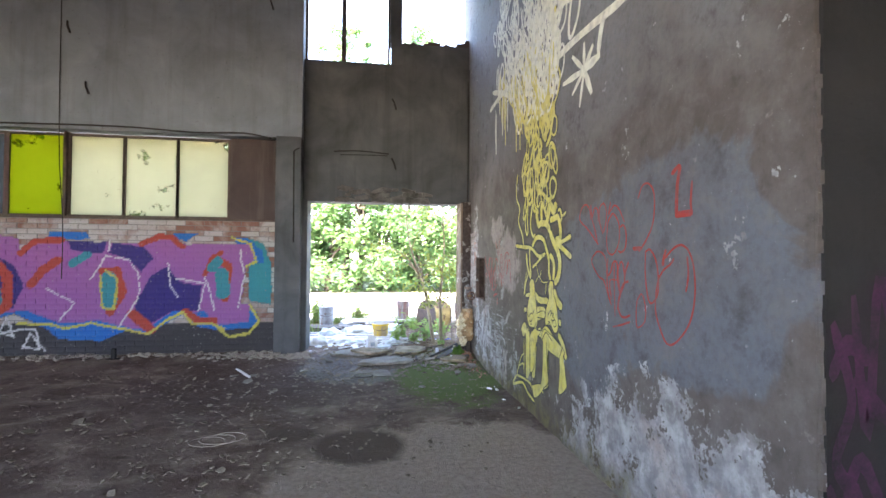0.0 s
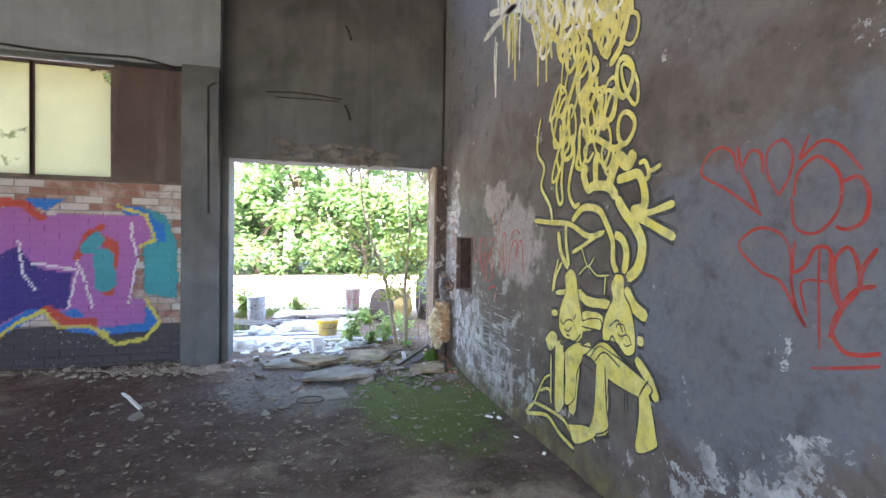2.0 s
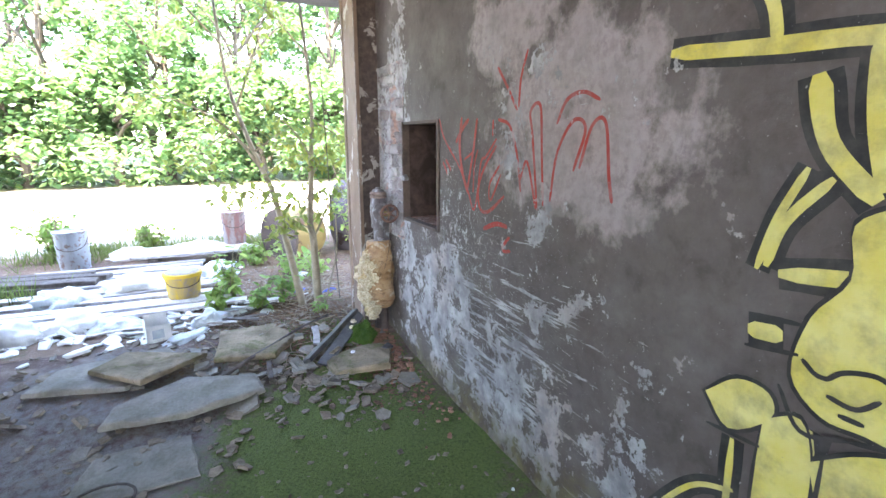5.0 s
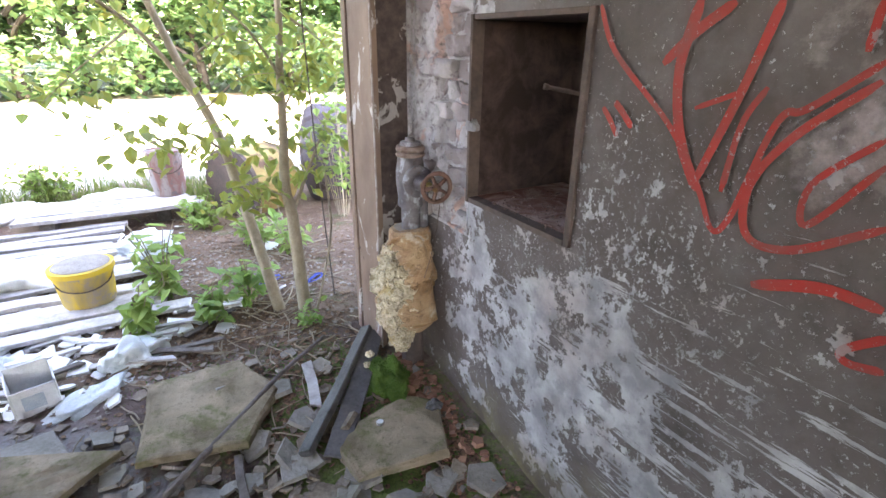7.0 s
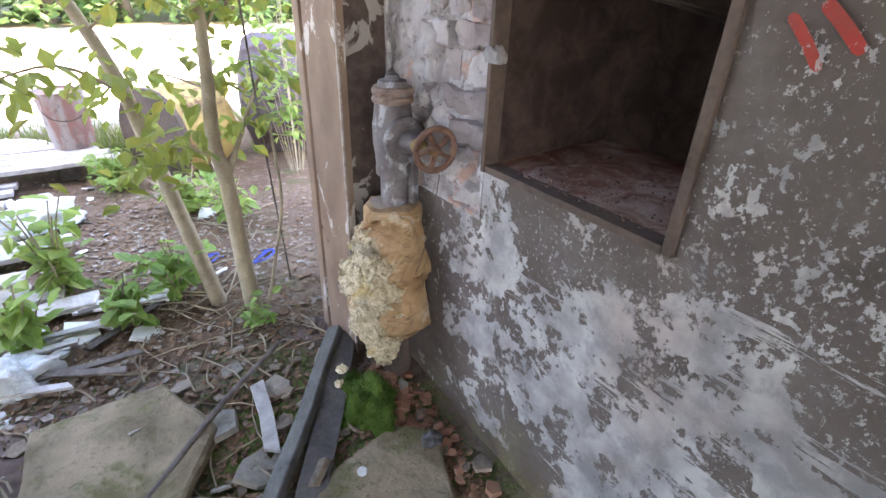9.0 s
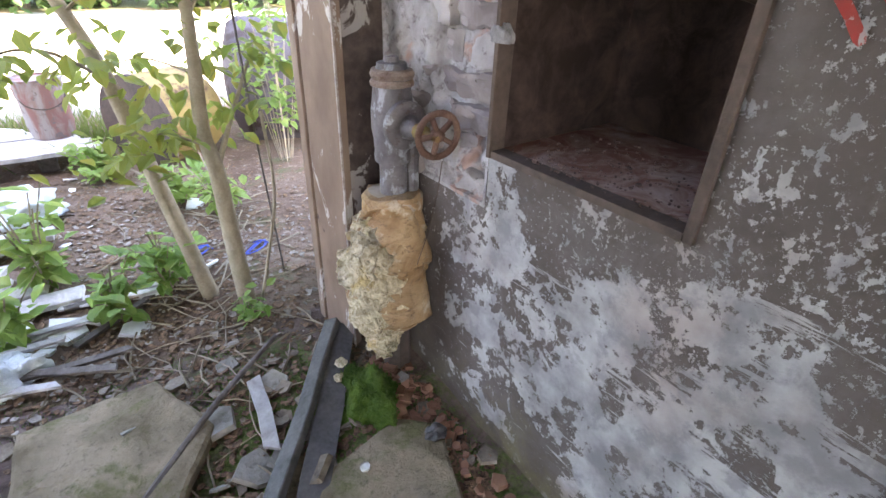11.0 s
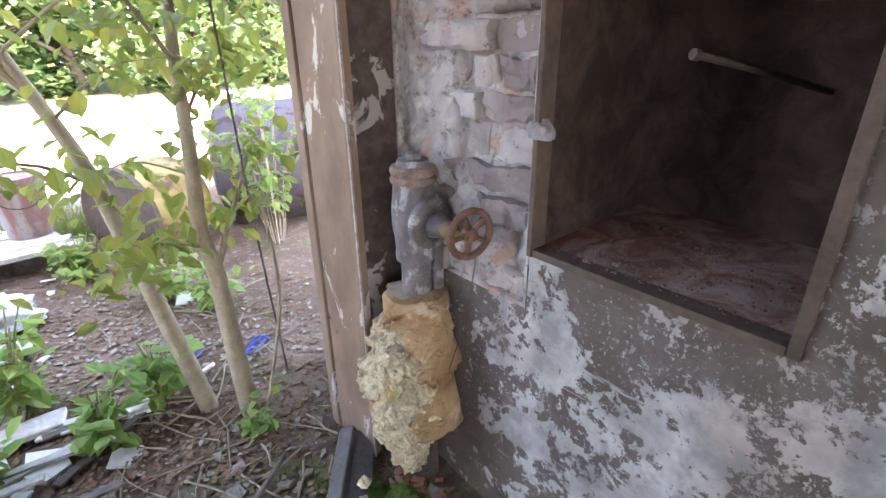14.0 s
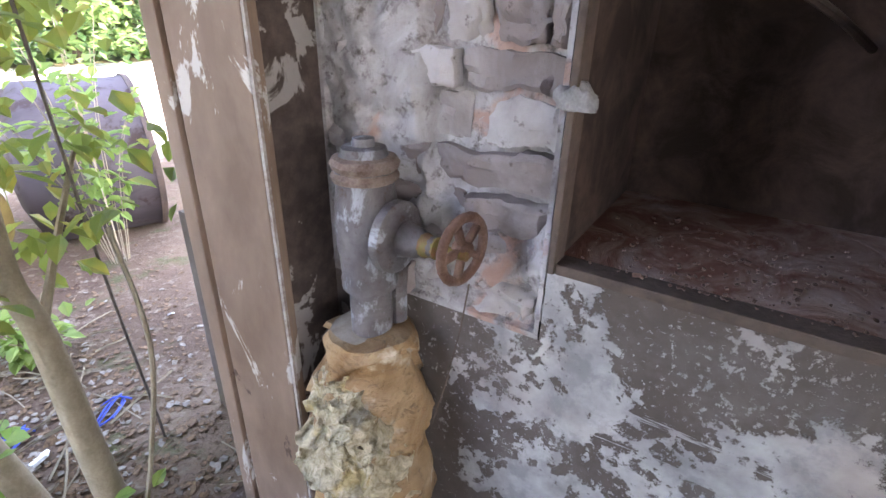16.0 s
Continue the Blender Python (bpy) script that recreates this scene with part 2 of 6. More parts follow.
def make_ground_mat():
    k = Kit("yard_earth_and_road", 0.9)
    pos = k.world_pos()
    cloud, grain = k.noise(pos, 1.5, 7, 0.65, 0.5), k.noise(pos, 24, 6, 0.7)
    fine = k.noise(pos, 80, 4, 0.7)
    c = k.mix(k.span(cloud, 0.35, 0.65), (0.095, 0.056, 0.037), (0.19, 0.128, 0.086))
    c = k.mix(k.span(grain, 0.54, 0.68), c, (0.24, 0.185, 0.135))
    c = k.mix(k.math("MULTIPLY", k.span(k.noise(pos, 4.5, 5), 0.56, 0.68), 0.7), c, (0.07, 0.09, 0.03))
    c = k.mix(k.span(fine, 0.6, 0.68), c, (0.05, 0.035, 0.028))
    wob = k.math("MULTIPLY", k.math("SUBTRACT", cloud, 0.5), 2.2)
    y = k.math("ADD", k.z_of(pos, 1), wob)
    road = k.math("MULTIPLY", k.span(y, 11.6, 12.3), k.span(y, 21.2, 20.6))
    pale = k.mix(k.span(grain, 0.4, 0.65), (0.42, 0.4, 0.37), (0.55, 0.53, 0.5))
    c = k.mix(road, c, pale)
    far = k.span(y, 21.0, 21.8)
    c = k.mix(far, c, (0.05, 0.07, 0.025))
    return k.done(c, k.math("ADD", grain, k.math("MULTIPLY", fine, 0.5)), 0.8, 0.02)


def leaf_mat(name, a, b, c):
    k = Kit(name, 0.5)
    pos = k.world_pos()
    col = k.mix(k.span(k.noise(pos, 1.2, 3), 0.35, 0.65), a, b)
    col = k.mix(k.span(k.noise(pos, 11, 2), 0.5, 0.75), col, c)
    k.p.inputs["Roughness"].default_value = 0.45
    k.done(col)
    thin = k.n("ShaderNodeBsdfTranslucent")
    k.link(col, thin.inputs["Color"])
    both = k.n("ShaderNodeMixShader")
    both.inputs[0].default_value = 0.5
    k.link(k.p.outputs[0], both.inputs[1])
    k.link(thin.outputs[0], both.inputs[2])
    k.link(both.outputs[0], k.t.nodes["Material Output"].inputs["Surface"])
    return k.mat


def make_brick_paint(name, use_attr=True, a=(0.2, 0.1, 0.075), b=(0.36, 0.33, 0.32)):
    """Bricks with patchy whitewash; sprayed colours come from the mesh's own paint layer."""
    k = Kit(name, 0.85)
    pos = k.world_pos()
    cloud, grain = k.noise(pos, 3.5, 6, 0.65, 0.5), k.noise(pos, 40, 5, 0.7)
    f = k.span(k.math("ADD", cloud, k.math("MULTIPLY", k.math("SUBTRACT", k.chance(), 0.5), 0.5)), 0.3, 0.6)
    c = k.mix(f, a, b)
    c = k.mix(k.span(grain, 0.6, 0.72), c, (0.08, 0.06, 0.055))
    if use_attr:
        at = k.t.nodes.new("ShaderNodeAttribute")
        at.attribute_name = "paint"
        wear = k.math("MULTIPLY", at.outputs["Alpha"], k.span(k.noise(pos, 28, 5, 0.7), 0.72, 0.62))
        c = k.mix(wear, c, at.outputs["Color"])
    return k.done(c, grain, 0.6, 0.008)


WALL = make_wall_mat()
CONCRETE = make_concrete("grey_painted_concrete", (0.15, 0.168, 0.198), (0.225, 0.252, 0.3), (0.115, 0.114, 0.122))
SOOTY = make_concrete("sooty_concrete", (0.055, 0.057, 0.062), (0.115, 0.12, 0.128), (0.03, 0.029, 0.03))
BROWN_WALL = make_concrete("brown_painted_wall", (0.055, 0.038, 0.036), (0.085, 0.062, 0.058), (0.16, 0.14, 0.13))
DARK_WALL = make_concrete("near_black_wall", (0.014, 0.013, 0.013), (0.03, 0.027, 0.026), (0.02, 0.018, 0.018))
FLOOR = make_floor_mat()
GROUND = make_ground_mat()
MORTAR = make_brick_paint("whitewashed_mortar", True, (0.12, 0.1, 0.09), (0.2, 0.18, 0.175))
BRICK = make_brick_paint("painted_brick")
BARE_BRICK = make_brick_paint("limewashed_brick", False, (0.4, 0.37, 0.37), (0.2, 0.165, 0.16))
YELLOW_SPRAY = make_spray_mat("yellow_spray_paint", (0.6, 0.5, 0.1), (0.66, 0.6, 0.24), 0.35)
PALE_SPRAY = make_spray_mat("white_spray_paint", (0.68, 0.66, 0.52), (0.75, 0.74, 0.66), 0.3)
BLACK_SPRAY = make_spray_mat("black_spray_paint", (0.025, 0.024, 0.024), (0.05, 0.048, 0.047), 0.8)
RED_SPRAY = make_spray_mat("red_spray_paint", (0.36, 0.03, 0.022), (0.27, 0.04, 0.032), 0.75)
ks = Kit("brown_painted_steel", 0.55)
sp = ks.world_pos()
s1, s2 = ks.noise(ks.stretch(sp, 1.5, 1.5, 0.8), 4.0, 8, 0.62, 0.2), ks.noise(ks.stretch(sp, 1, 1, 0.4), 9, 10, 0.7, 0.5)
sc = ks.mix(ks.span(s1, 0.35, 0.65), (0.145, 0.094, 0.07), (0.24, 0.168, 0.13))
sc = ks.mix(ks.span(s2, 0.585, 0.61), sc, (0.42, 0.39, 0.37))
sc = ks.mix(ks.span(s2, 0.36, 0.33), sc, (0.06, 0.035, 0.025))
STEEL_BROWN = ks.done(sc, s2, 0.35, 0.004)
RUST = plain("rusty_steel", (0.06, 0.045, 0.04), (0.12, 0.085, 0.07), 6, 0.75, 0.2, 0.6)
DARK_STEEL = plain("dark_grey_steel", (0.045, 0.042, 0.04), (0.11, 0.103, 0.098), 9, 0.5, 0.1, 0.5)

# ---------------------------------------------------------------- mesh kit


def mesh_ob(name, verts, faces, mat, parent=None, smooth=False):
    me = bpy.data.meshes.new(name)
    me.from_pydata([tuple(v) for v in verts], [], faces)
    me.materials.append(mat)
    if smooth:
        me.polygons.foreach_set("use_smooth", [True] * len(me.polygons))
    me.update()
    if smooth:
        me.set_sharp_from_angle(angle=radians(40))
    ob = new(name, me)
    ob.parent = parent
    return ob


def from_bm(name, bm, mat, parent=None, smooth=False):
    me = bpy.data.meshes.new(name)
    bm.normal_update()
    bm.to_mesh(me)
    bm.free()
    me.materials.append(mat)
    if smooth:
        me.polygons.foreach_set("use_smooth", [True] * len(me.polygons))
    ob = new(name, me)
    ob.parent = parent
    return ob


def add_box(bm, x0, x1, y0, y1, z0, z1, m=None):
    r = bmesh.ops.create_cube(bm, size=1)
    bmesh.ops.scale(bm, vec=(x1 - x0, y1 - y0, z1 - z0), verts=r["verts"])
    bmesh.ops.translate(bm, vec=((x0 + x1) / 2, (y0 + y1) / 2, (z0 + z1) / 2), verts=r["verts"])
    if m is not None:
        bmesh.ops.transform(bm, matrix=m, verts=r["verts"])
    return r["verts"]


def boxes(name, rows, mat, parent=None, bevel=0.0, m=None):
    bm = bmesh.new()
    for r in rows:
        add_box(bm, *r, m=m)
    if bevel:
        bmesh.ops.bevel(bm, geom=bm.edges[:], offset=bevel, segments=2, affect="EDGES", profile=0.6)
    return from_bm(name, bm, mat, parent)


def structure(ob, label="", category="wall"):
    return tagged(ob, label, category, kind="structure")


def rough_up(ob, size, scale, axis=None):
    """Pushes the vertices about by smooth noise."""
    for v in ob.data.vertices:
        d = noise.noise_vector(v.co * scale) * size
        if axis is not None:
            d = Vector([d[i] if i == axis else 0 for i in range(3)])
        v.co += d
    ob.data.update()
    return ob


def tube(name, pts, radii, mat, parent=None, sides=8, smooth=True):
    """A tapered round tube through pts."""
    pts = [Vector(p) for p in pts]
    verts, faces = [], []
    for i, p in enumerate(pts):
        d = (pts[min(i + 1, len(pts) - 1)] - pts[max(i - 1, 0)]).normalized()
        u = d.cross(Vector((0.31, 0.83, 0.47))).normalized()
        w = d.cross(u)
        r = radii[i] if isinstance(radii, (list, tuple)) else radii
        for s in range(sides):
            a = 2 * math.pi * s / sides
            verts.append(p + r * (math.cos(a) * u + math.sin(a) * w))
    for i in range(len(pts) - 1):
        for s in range(sides):
            a, b = i * sides + s, i * sides + (s + 1) % sides
            faces.append((a, b, b + sides, a + sides))
    faces.append(tuple(range(sides))[::-1])
    faces.append(tuple(range(len(verts) - sides, len(verts))))
    return mesh_ob(name, verts, faces, mat, parent, smooth)


def smooth_path(pts, steps=5):
    """A Catmull-Rom line through pts."""
    pts = [Vector(p) for p in pts]
    ext = [2 * pts[0] - pts[1]] + pts + [2 * pts[-1] - pts[-2]]
    out = []
    for i in range(1, len(ext) - 2):
        a, b, c, d = ext[i - 1:i + 3]
        for s in range(steps):
            t = s / steps
            out.append(0.5 * (2 * b + (c - a) * t + (2 * a - 5 * b + 4 * c - d) * t * t + (3 * b - a - 3 * c + d) * t ** 3))
    return out + [pts[-1]]


def lathe(name, profile, mat, parent=None, sides=24, smooth=True):
    """Turns (radius, z) pairs about the z axis."""
    verts, faces = [], []
    for r, z in profile:
        for s in range(sides):
            a = 2 * math.pi * s / sides
            verts.append((r * math.cos(a), r * math.sin(a), z))
    for i in range(len(profile) - 1):
        for s in range(sides):
            a, b = i * sides + s, i * sides + (s + 1) % sides
            faces.append((a, b, b + sides, a + sides))
    faces.append(tuple(range(sides))[::-1])
    faces.append(tuple(range(len(verts) - sides, len(verts))))
    return mesh_ob(name, verts, faces, mat, parent, smooth)


def empty(name, x, y, z, rz=0.0, rx=0.0, ry=0.0):
    ob = new(name)
    ob.matrix_basis = pose(x, y, z, rx, ry, rz)
    return ob


def rise(y):
    """Height of the trodden ground: level in the hall, a little higher out in the yard."""
    t = min(max((y - 6.9) / 1.2, 0), 1)
    return 0.11 * t * t * (3 - 2 * t)


def ground_z(x, y):
    bump = 0.5 * noise.noise((x * 2.1, y * 2.1, 3)) + 0.35 * noise.noise((x * 7, y * 7, 8))
    amp = 0.02 if y < 6.8 else 0.035
    if y > 11.5:
        amp = 0.008
    return rise(y) + amp * bump


def sheet(name, xs, ys, mat):
    verts = [(x, y, ground_z(x, y)) for y in ys for x in xs]
    n = len(xs)
    faces = [(j * n + i, j * n + i + 1, (j + 1) * n + i + 1, (j + 1) * n + i) for j in range(len(ys) - 1) for i in range(n - 1)]
    return mesh_ob(name, verts, faces, mat, None, True)


def steps(*parts):
    out = []
    for a, b, n in parts:
        out += [a + (b - a) * i / n for i in range(n)]
    return out + [parts[-1][1]]


# ---------------------------------------------------------------- the hall
WX = 2.15                 # face of the long wall
floor = structure(sheet("floor", steps((-8.3, -3, 20), (-3, 2.8, 116)), steps((-8.3, 1, 20), (1, 8.26, 150)), FLOOR),
                  "dirty concrete floor with brown earth and green moss", "floor")
ground = structure(sheet("ground", steps((-300, -20, 8), (-20, -3, 20), (-3, 4, 100), (4, 20, 16), (20, 300, 8)), steps((8.26, 12, 75), (12, 24, 20), (24, 420, 12)), GROUND),
                   "trampled yard earth beside a pale sunlit road", "ground")

NY0, NY1, NZ0, NZ1 = 7.012, 7.523, 0.94, 1.55      # the wall cupboard's opening
BY0, BZ0, BZ1 = 7.527, 0.8, 1.92                # where the plaster is off, up to the corner
wall_east = boxes("wall_east", [
    (WX, WX + 0.5, 1.91, NY0, -0.2, 6.6), (WX, WX + 0.5, NY0, NY1, -0.2, NZ0), (WX, WX + 0.5, NY0, NY1, NZ1, 6.6),
    (WX + 0.48, WX + 0.5, NY0, NY1, NZ0, NZ1), (WX, WX + 0.5, NY1, BY0, -0.2, 6.6),
    (WX, WX + 0.5, BY0, 8.6, -0.2, BZ0), (WX, WX + 0.5, BY0, 8.6, BZ1, 6.6), (WX + 0.055, WX + 0.5, BY0, 8.6, BZ0, BZ1)], WALL)
structure(wall_east, "grey painted wall with peeling plaster and spray paint")
wall_east_recess = structure(boxes("wall_east_recess", [(WX + 0.5, WX + 0.7, -8.3, 1.91, -0.2, 6.6)], DARK_WALL), "near-black wall behind the end of the grey wall")
wall_north = structure(boxes("wall_north", [
    (-0.46, WX, 8.15, 8.5, 2.40, 4.60), (0.88, WX, 8.2, 8.45, 4.60, 4.97), (-0.46, WX, 8.15, 8.5, 6.1, 6.6),
    (2.055, WX + 0.3, 8.14, 8.215, -0.2, 2.40), (0.86, 1.05, 8.2, 8.4, 4.97, 6.1)], SOOTY), "sooty concrete wall above the wide doorway")
wall_north_upper = structure(boxes("wall_north_upper", [(-8.3, -0.46, 7.98, 8.5, 3.32, 6.6)], CONCRETE), "grey painted concrete wall above the windows")
wall_north_lower = structure(boxes("wall_north_lower", [(-8.3, -0.82, 8.135, 8.45, -0.2, 2.07), (-8.3, -4.75, 8.135, 8.45, 2.07, 3.32)], MORTAR), "brick wall under the windows, sprayed with lettering")
pillar = structure(boxes("pillar", [(-0.82, -0.455, 7.87, 8.5, -0.2, 3.32)], SOOTY, bevel=0.012), "grey concrete pillar beside the doorway", "pillar")
door_reveal = structure(boxes("door_reveal", [(-0.455, -0.37, 8.02, 8.5, -0.2, 2.40)], SOOTY, bevel=0.01), "plastered door reveal", "wall")
panel = structure(boxes("panel", [(-1.53, -0.82, 8.16, 8.3, 2.07, 3.32)], BROWN_WALL), "brown painted panel beside the windows")
wall_south = structure(boxes("wall_south", [(-8.3, 2.65, -8.6, -8.3, -0.2, 1.2), (-8.3, 2.65, -8.6, -8.3, 4.4, 6.6), (-8.3, -7.3, -8.6, -8.3, 1.2, 4.4), (-3.6, -2.0, -8.6, -8.3, 1.2, 4.4), (1.0, 2.65, -8.6, -8.3, 1.2, 4.4)], CONCRETE), "grey concrete wall with large openings")
wall_west = structure(boxes("wall_west", [(-8.6, -8.3, 1.2, 8.5, -0.2, 6.6), (-8.6, -8.3, -8.6, 1.2, -0.2, 1.8), (-8.6, -8.3, -8.6, 1.2, 5.0, 6.6), (-8.6, -8.3, -8.6, -7.4, 1.8, 5.0), (-8.6, -8.3, -3.8, -2.4, 1.8, 5.0)], CONCRETE), "grey concrete wall with large openings")
ceiling = structure(boxes("ceiling", [(-8.7, 2.9, -8.7, 8.6, 6.6, 6.85)], CONCRETE), "bare concrete roof slab", "ceiling")

# ---------------------------------------------------------------- windows
def glass_mat(name, tint, cloudy):
    """Dirty wired glass: part clear, part milky."""
    k = Kit(name, 0.35)
    pos = k.world_pos()
    f = k.span(k.noise(pos, 2.3, 8, 0.6, 0.5), 0.6, 0.64)
    milky = k.n("ShaderNodeBsdfTranslucent")
    k.put(milky.inputs[0], k.mix(k.noise(pos, 3, 4), tint, tuple(min(1, c * 1.2) for c in tint)))
    clear = k.n("ShaderNodeBsdfTransparent")
    clear.inputs[0].default_value = (*tint, 1)
    mixer = k.n("ShaderNodeMixShader")
    k.put(mixer.inputs[0], k.math("MULTIPLY", f, cloudy))
    k.link(milky.outputs[0], mixer.inputs[1])
    k.link(clear.outputs[0], mixer.inputs[2])
    k.link(mixer.outputs[0], k.t.nodes["Material Output"].inputs["Surface"])
    return k.mat


MILKY = glass_mat("milky_window_glass", (0.36, 0.345, 0.26), 0.9)
GREENISH = glass_mat("green_window_glass", (0.25, 0.27, 0.04), 1.0)


def window(name, x0, x1, z0, z1, y, pane, label):
    w = empty(name, (x0 + x1) / 2, y, z0)
    a, h = (x1 - x0) / 2, z1 - z0
    boxes("frame", [(-a, -a + 0.035, -0.03, 0.03, 0, h), (a - 0.035, a, -0.03, 0.03, 0, h), (-a + 0.035, a - 0.035, -0.03, 0.03, 0, 0.035), (-a + 0.035, a - 0.035, -0.03, 0.03, h - 0.035, h)], RUST, w, 0.004)
    if pane:
        boxes("pane", [(-a + 0.03, a - 0.03, -0.004, 0.004, 0.03, h - 0.03)], pane, w)
    return tagged(w, label, "window", kind="structure")


for i, (x0, x1, pane, label) in enumerate([(-2.29, -1.53, MILKY, "milky cracked window pane in a rusty frame"), (-3.02, -2.26, MILKY, "milky broken window pane in a rusty frame"),
                                           (-3.755, -2.995, MILKY, "milky window pane with a green gap"), (-4.55, -3.79, GREENISH, "yellow-green window pane in a rusty frame"), (-4.75, -4.55, None, "open narrow window in a rusty frame")]):
    window(f"window_{i + 1}", x0, x1, 2.09, 3.3, 8.2, pane, label)
for i, (x0, x1, z0) in enumerate([(-0.46, 0.13, 4.6), (0.13, 0.86, 4.6)]):
    window(f"window_{i + 6}", x0, x1, z0, 6.1, 8.3, None, "empty high window with a thin dark frame")
structure(boxes("trim", [(-3.79, -3.755, 8.12, 8.3, 2.07, 3.32), (-4.75, -0.82, 8.11, 8.16, 2.065, 2.09)], RUST), "rusty window mullion and sill", "trim")

# ---------------------------------------------------------------- spray paint on the long wall


def ribbon(bm, pts, width, x, closed=False, blunt=True):
    """A flat band on the wall along (y, z) points; x is its distance from the wall."""
    pts = [Vector((p[0], p[1])) for p in pts]
    left, right = [], []
    for i, p in enumerate(pts):
        d = (pts[min(i + 1, len(pts) - 1)] - pts[max(i - 1, 0)])
        d = d.normalized() if d.length > 1e-6 else Vector((0, 1))
        nrm = Vector((-d.y, d.x))
        w = width / 2 * (1 + 0.16 * noise.noise((p.x * 9, p.y * 9, x * 100)))
        if blunt and i in (0, len(pts) - 1) and len(pts) > 2:
            w *= 0.55
        left.append(bm.verts.new((x, *(p + nrm * w))))
        right.append(bm.verts.new((x, *(p - nrm * w))))
    for i in range(len(pts) - 1):
        bm.faces.new((left[i], left[i + 1], right[i + 1], right[i]))


def blob(bm, pts, x, grow=0.0):
    pts = smooth_path([(a, b, 0) for a, b in pts + [pts[0]]], 4)[:-1]
    c = sum(pts, Vector()) / len(pts)
    out = []
    for p in pts:
        d = (p - c)
        q = p + d.normalized() * grow
        out.append(bm.verts.new((x, q.x, q.y)))
    bm.faces.new(out)


def sorted_normals(bm):
    for f in bm.faces:
        f.normal_update()
        if f.normal.x > 0:
            f.normal_flip()


YELLOW_BLOBS = []
YELLOW_BLOBS.append([(5.02, 1.33), (4.96, 1.3), (4.93, 1.19), (4.89, 1.07), (4.86, 0.93), (4.92, 0.86), (5.01, 0.86), (5.09, 0.86), (5.16, 0.93), (5.14, 1.07), (5.08, 1.17), (5.09, 1.28)])
YELLOW_BLOBS.append([(4.53, 1.33), (4.46, 1.32), (4.45, 1.22), (4.4, 1.16), (4.36, 1.06), (4.35, 0.93), (4.42, 0.89), (4.5, 0.94), (4.57, 0.94), (4.64, 0.94), (4.63, 1.05), (4.58, 1.14), (4.55, 1.19), (4.57, 1.26)])
YELLOW_BLOBS.append([(5.203, 0.794), (5.125, 0.834), (5.089, 0.73), (5.084, 0.545), (5.078, 0.398), (5.187, 0.324), (5.204, 0.638)])
YELLOW_BLOBS.append([(5.096, 0.745), (4.996, 0.821), (4.876, 0.859), (4.859, 0.773), (4.921, 0.657), (4.94, 0.491), (5.059, 0.411), (5.058, 0.598)])
YELLOW_BLOBS.append([(5.356, 0.793), (5.277, 0.864), (5.199, 0.862), (5.187, 0.801), (5.283, 0.723)])
YELLOW_BLOBS.append([(4.878, 0.999), (4.768, 1.033), (4.671, 1.042), (4.669, 0.988), (4.759, 0.966), (4.865, 0.944)])
YELLOW_BLOBS.append([(4.867, 0.847), (4.785, 0.884), (4.769, 0.848), (4.861, 0.788)])
YELLOW_BLOBS.append([(4.761, 0.799), (4.675, 0.88), (4.545, 0.865), (4.322, 0.807), (4.209, 0.762), (4.281, 0.698), (4.45, 0.699), (4.603, 0.723)])
YELLOW_BLOBS.append([(4.699, 0.782), (4.584, 0.73), (4.597, 0.549), (4.576, 0.418), (4.772, 0.324), (4.717, 0.458)])
YELLOW_BLOBS.append([(4.305, 0.703), (4.235, 0.731), (4.171, 0.539), (4.168, 0.477), (4.318, 0.395), (4.3, 0.583)])
YELLOW_BLOBS.append([(5.012, 0.285), (4.804, 0.351), (4.692, 0.336), (4.921, 0.194)])
YELLOW = []
YELLOW.append((0.08, [(5.12, 0.82), (5.14, 0.6), (5.16, 0.42)]))
YELLOW.append((0.096, [(4.93, 0.82), (4.95, 0.61), (4.98, 0.37)]))
YELLOW.append((0.024, [(5.52, 0.27), (5.33, 0.29), (5.07, 0.29), (4.94, 0.19)]))
YELLOW.append((0.016, [(5.52, 0.27), (5.37, 0.49), (5.25, 0.56)]))
YELLOW.append((0.068, [(5.33, 0.76), (5.2, 0.82)]))
YELLOW.append((0.02, [(5.27, 0.7), (5.26, 0.35)]))
YELLOW.append((0.068, [(4.87, 1.04), (4.65, 1.05)]))
YELLOW.append((0.052, [(4.86, 0.83), (4.71, 0.82)]))
YELLOW.append((0.044, [(5.27, 1), (5.19, 1.01)]))
YELLOW.append((0.09, [(4.75, 0.8), (4.63, 0.87), (4.49, 0.82), (4.3, 0.74)]))
YELLOW.append((0.1, [(4.65, 0.8), (4.63, 0.58), (4.66, 0.4)]))
YELLOW.append((0.068, [(4.75, 0.34), (4.58, 0.42)]))
YELLOW.append((0.05, [(4.3, 0.74), (4.28, 0.67), (4.29, 0.52)]))
YELLOW.append((0.04, [(4.27, 0.67), (4.21, 0.57)]))
YELLOW.append((0.056, [(4.34, 0.89), (4.23, 0.8), (4.17, 0.71)]))
YELLOW.append((0.068, [(4.44, 1.26), (4.37, 1.17), (4.26, 1.12)]))
YELLOW.append((0.036, [(5.01, 1.18), (5.22, 1.15)]))
YELLOW.append((0.06, [(4.93, 1.19), (4.81, 1.14), (4.58, 1.15)]))
YELLOW.append((0.044, [(5.06, 1.33), (5.16, 1.44), (5.2, 1.58)]))
YELLOW.append((0.036, [(5.05, 1.35), (5.09, 1.5), (5.1, 1.64)]))
YELLOW.append((0.036, [(5.57, 1.67), (5.32, 1.65), (5.05, 1.63), (4.83, 1.55), (4.66, 1.57)]))
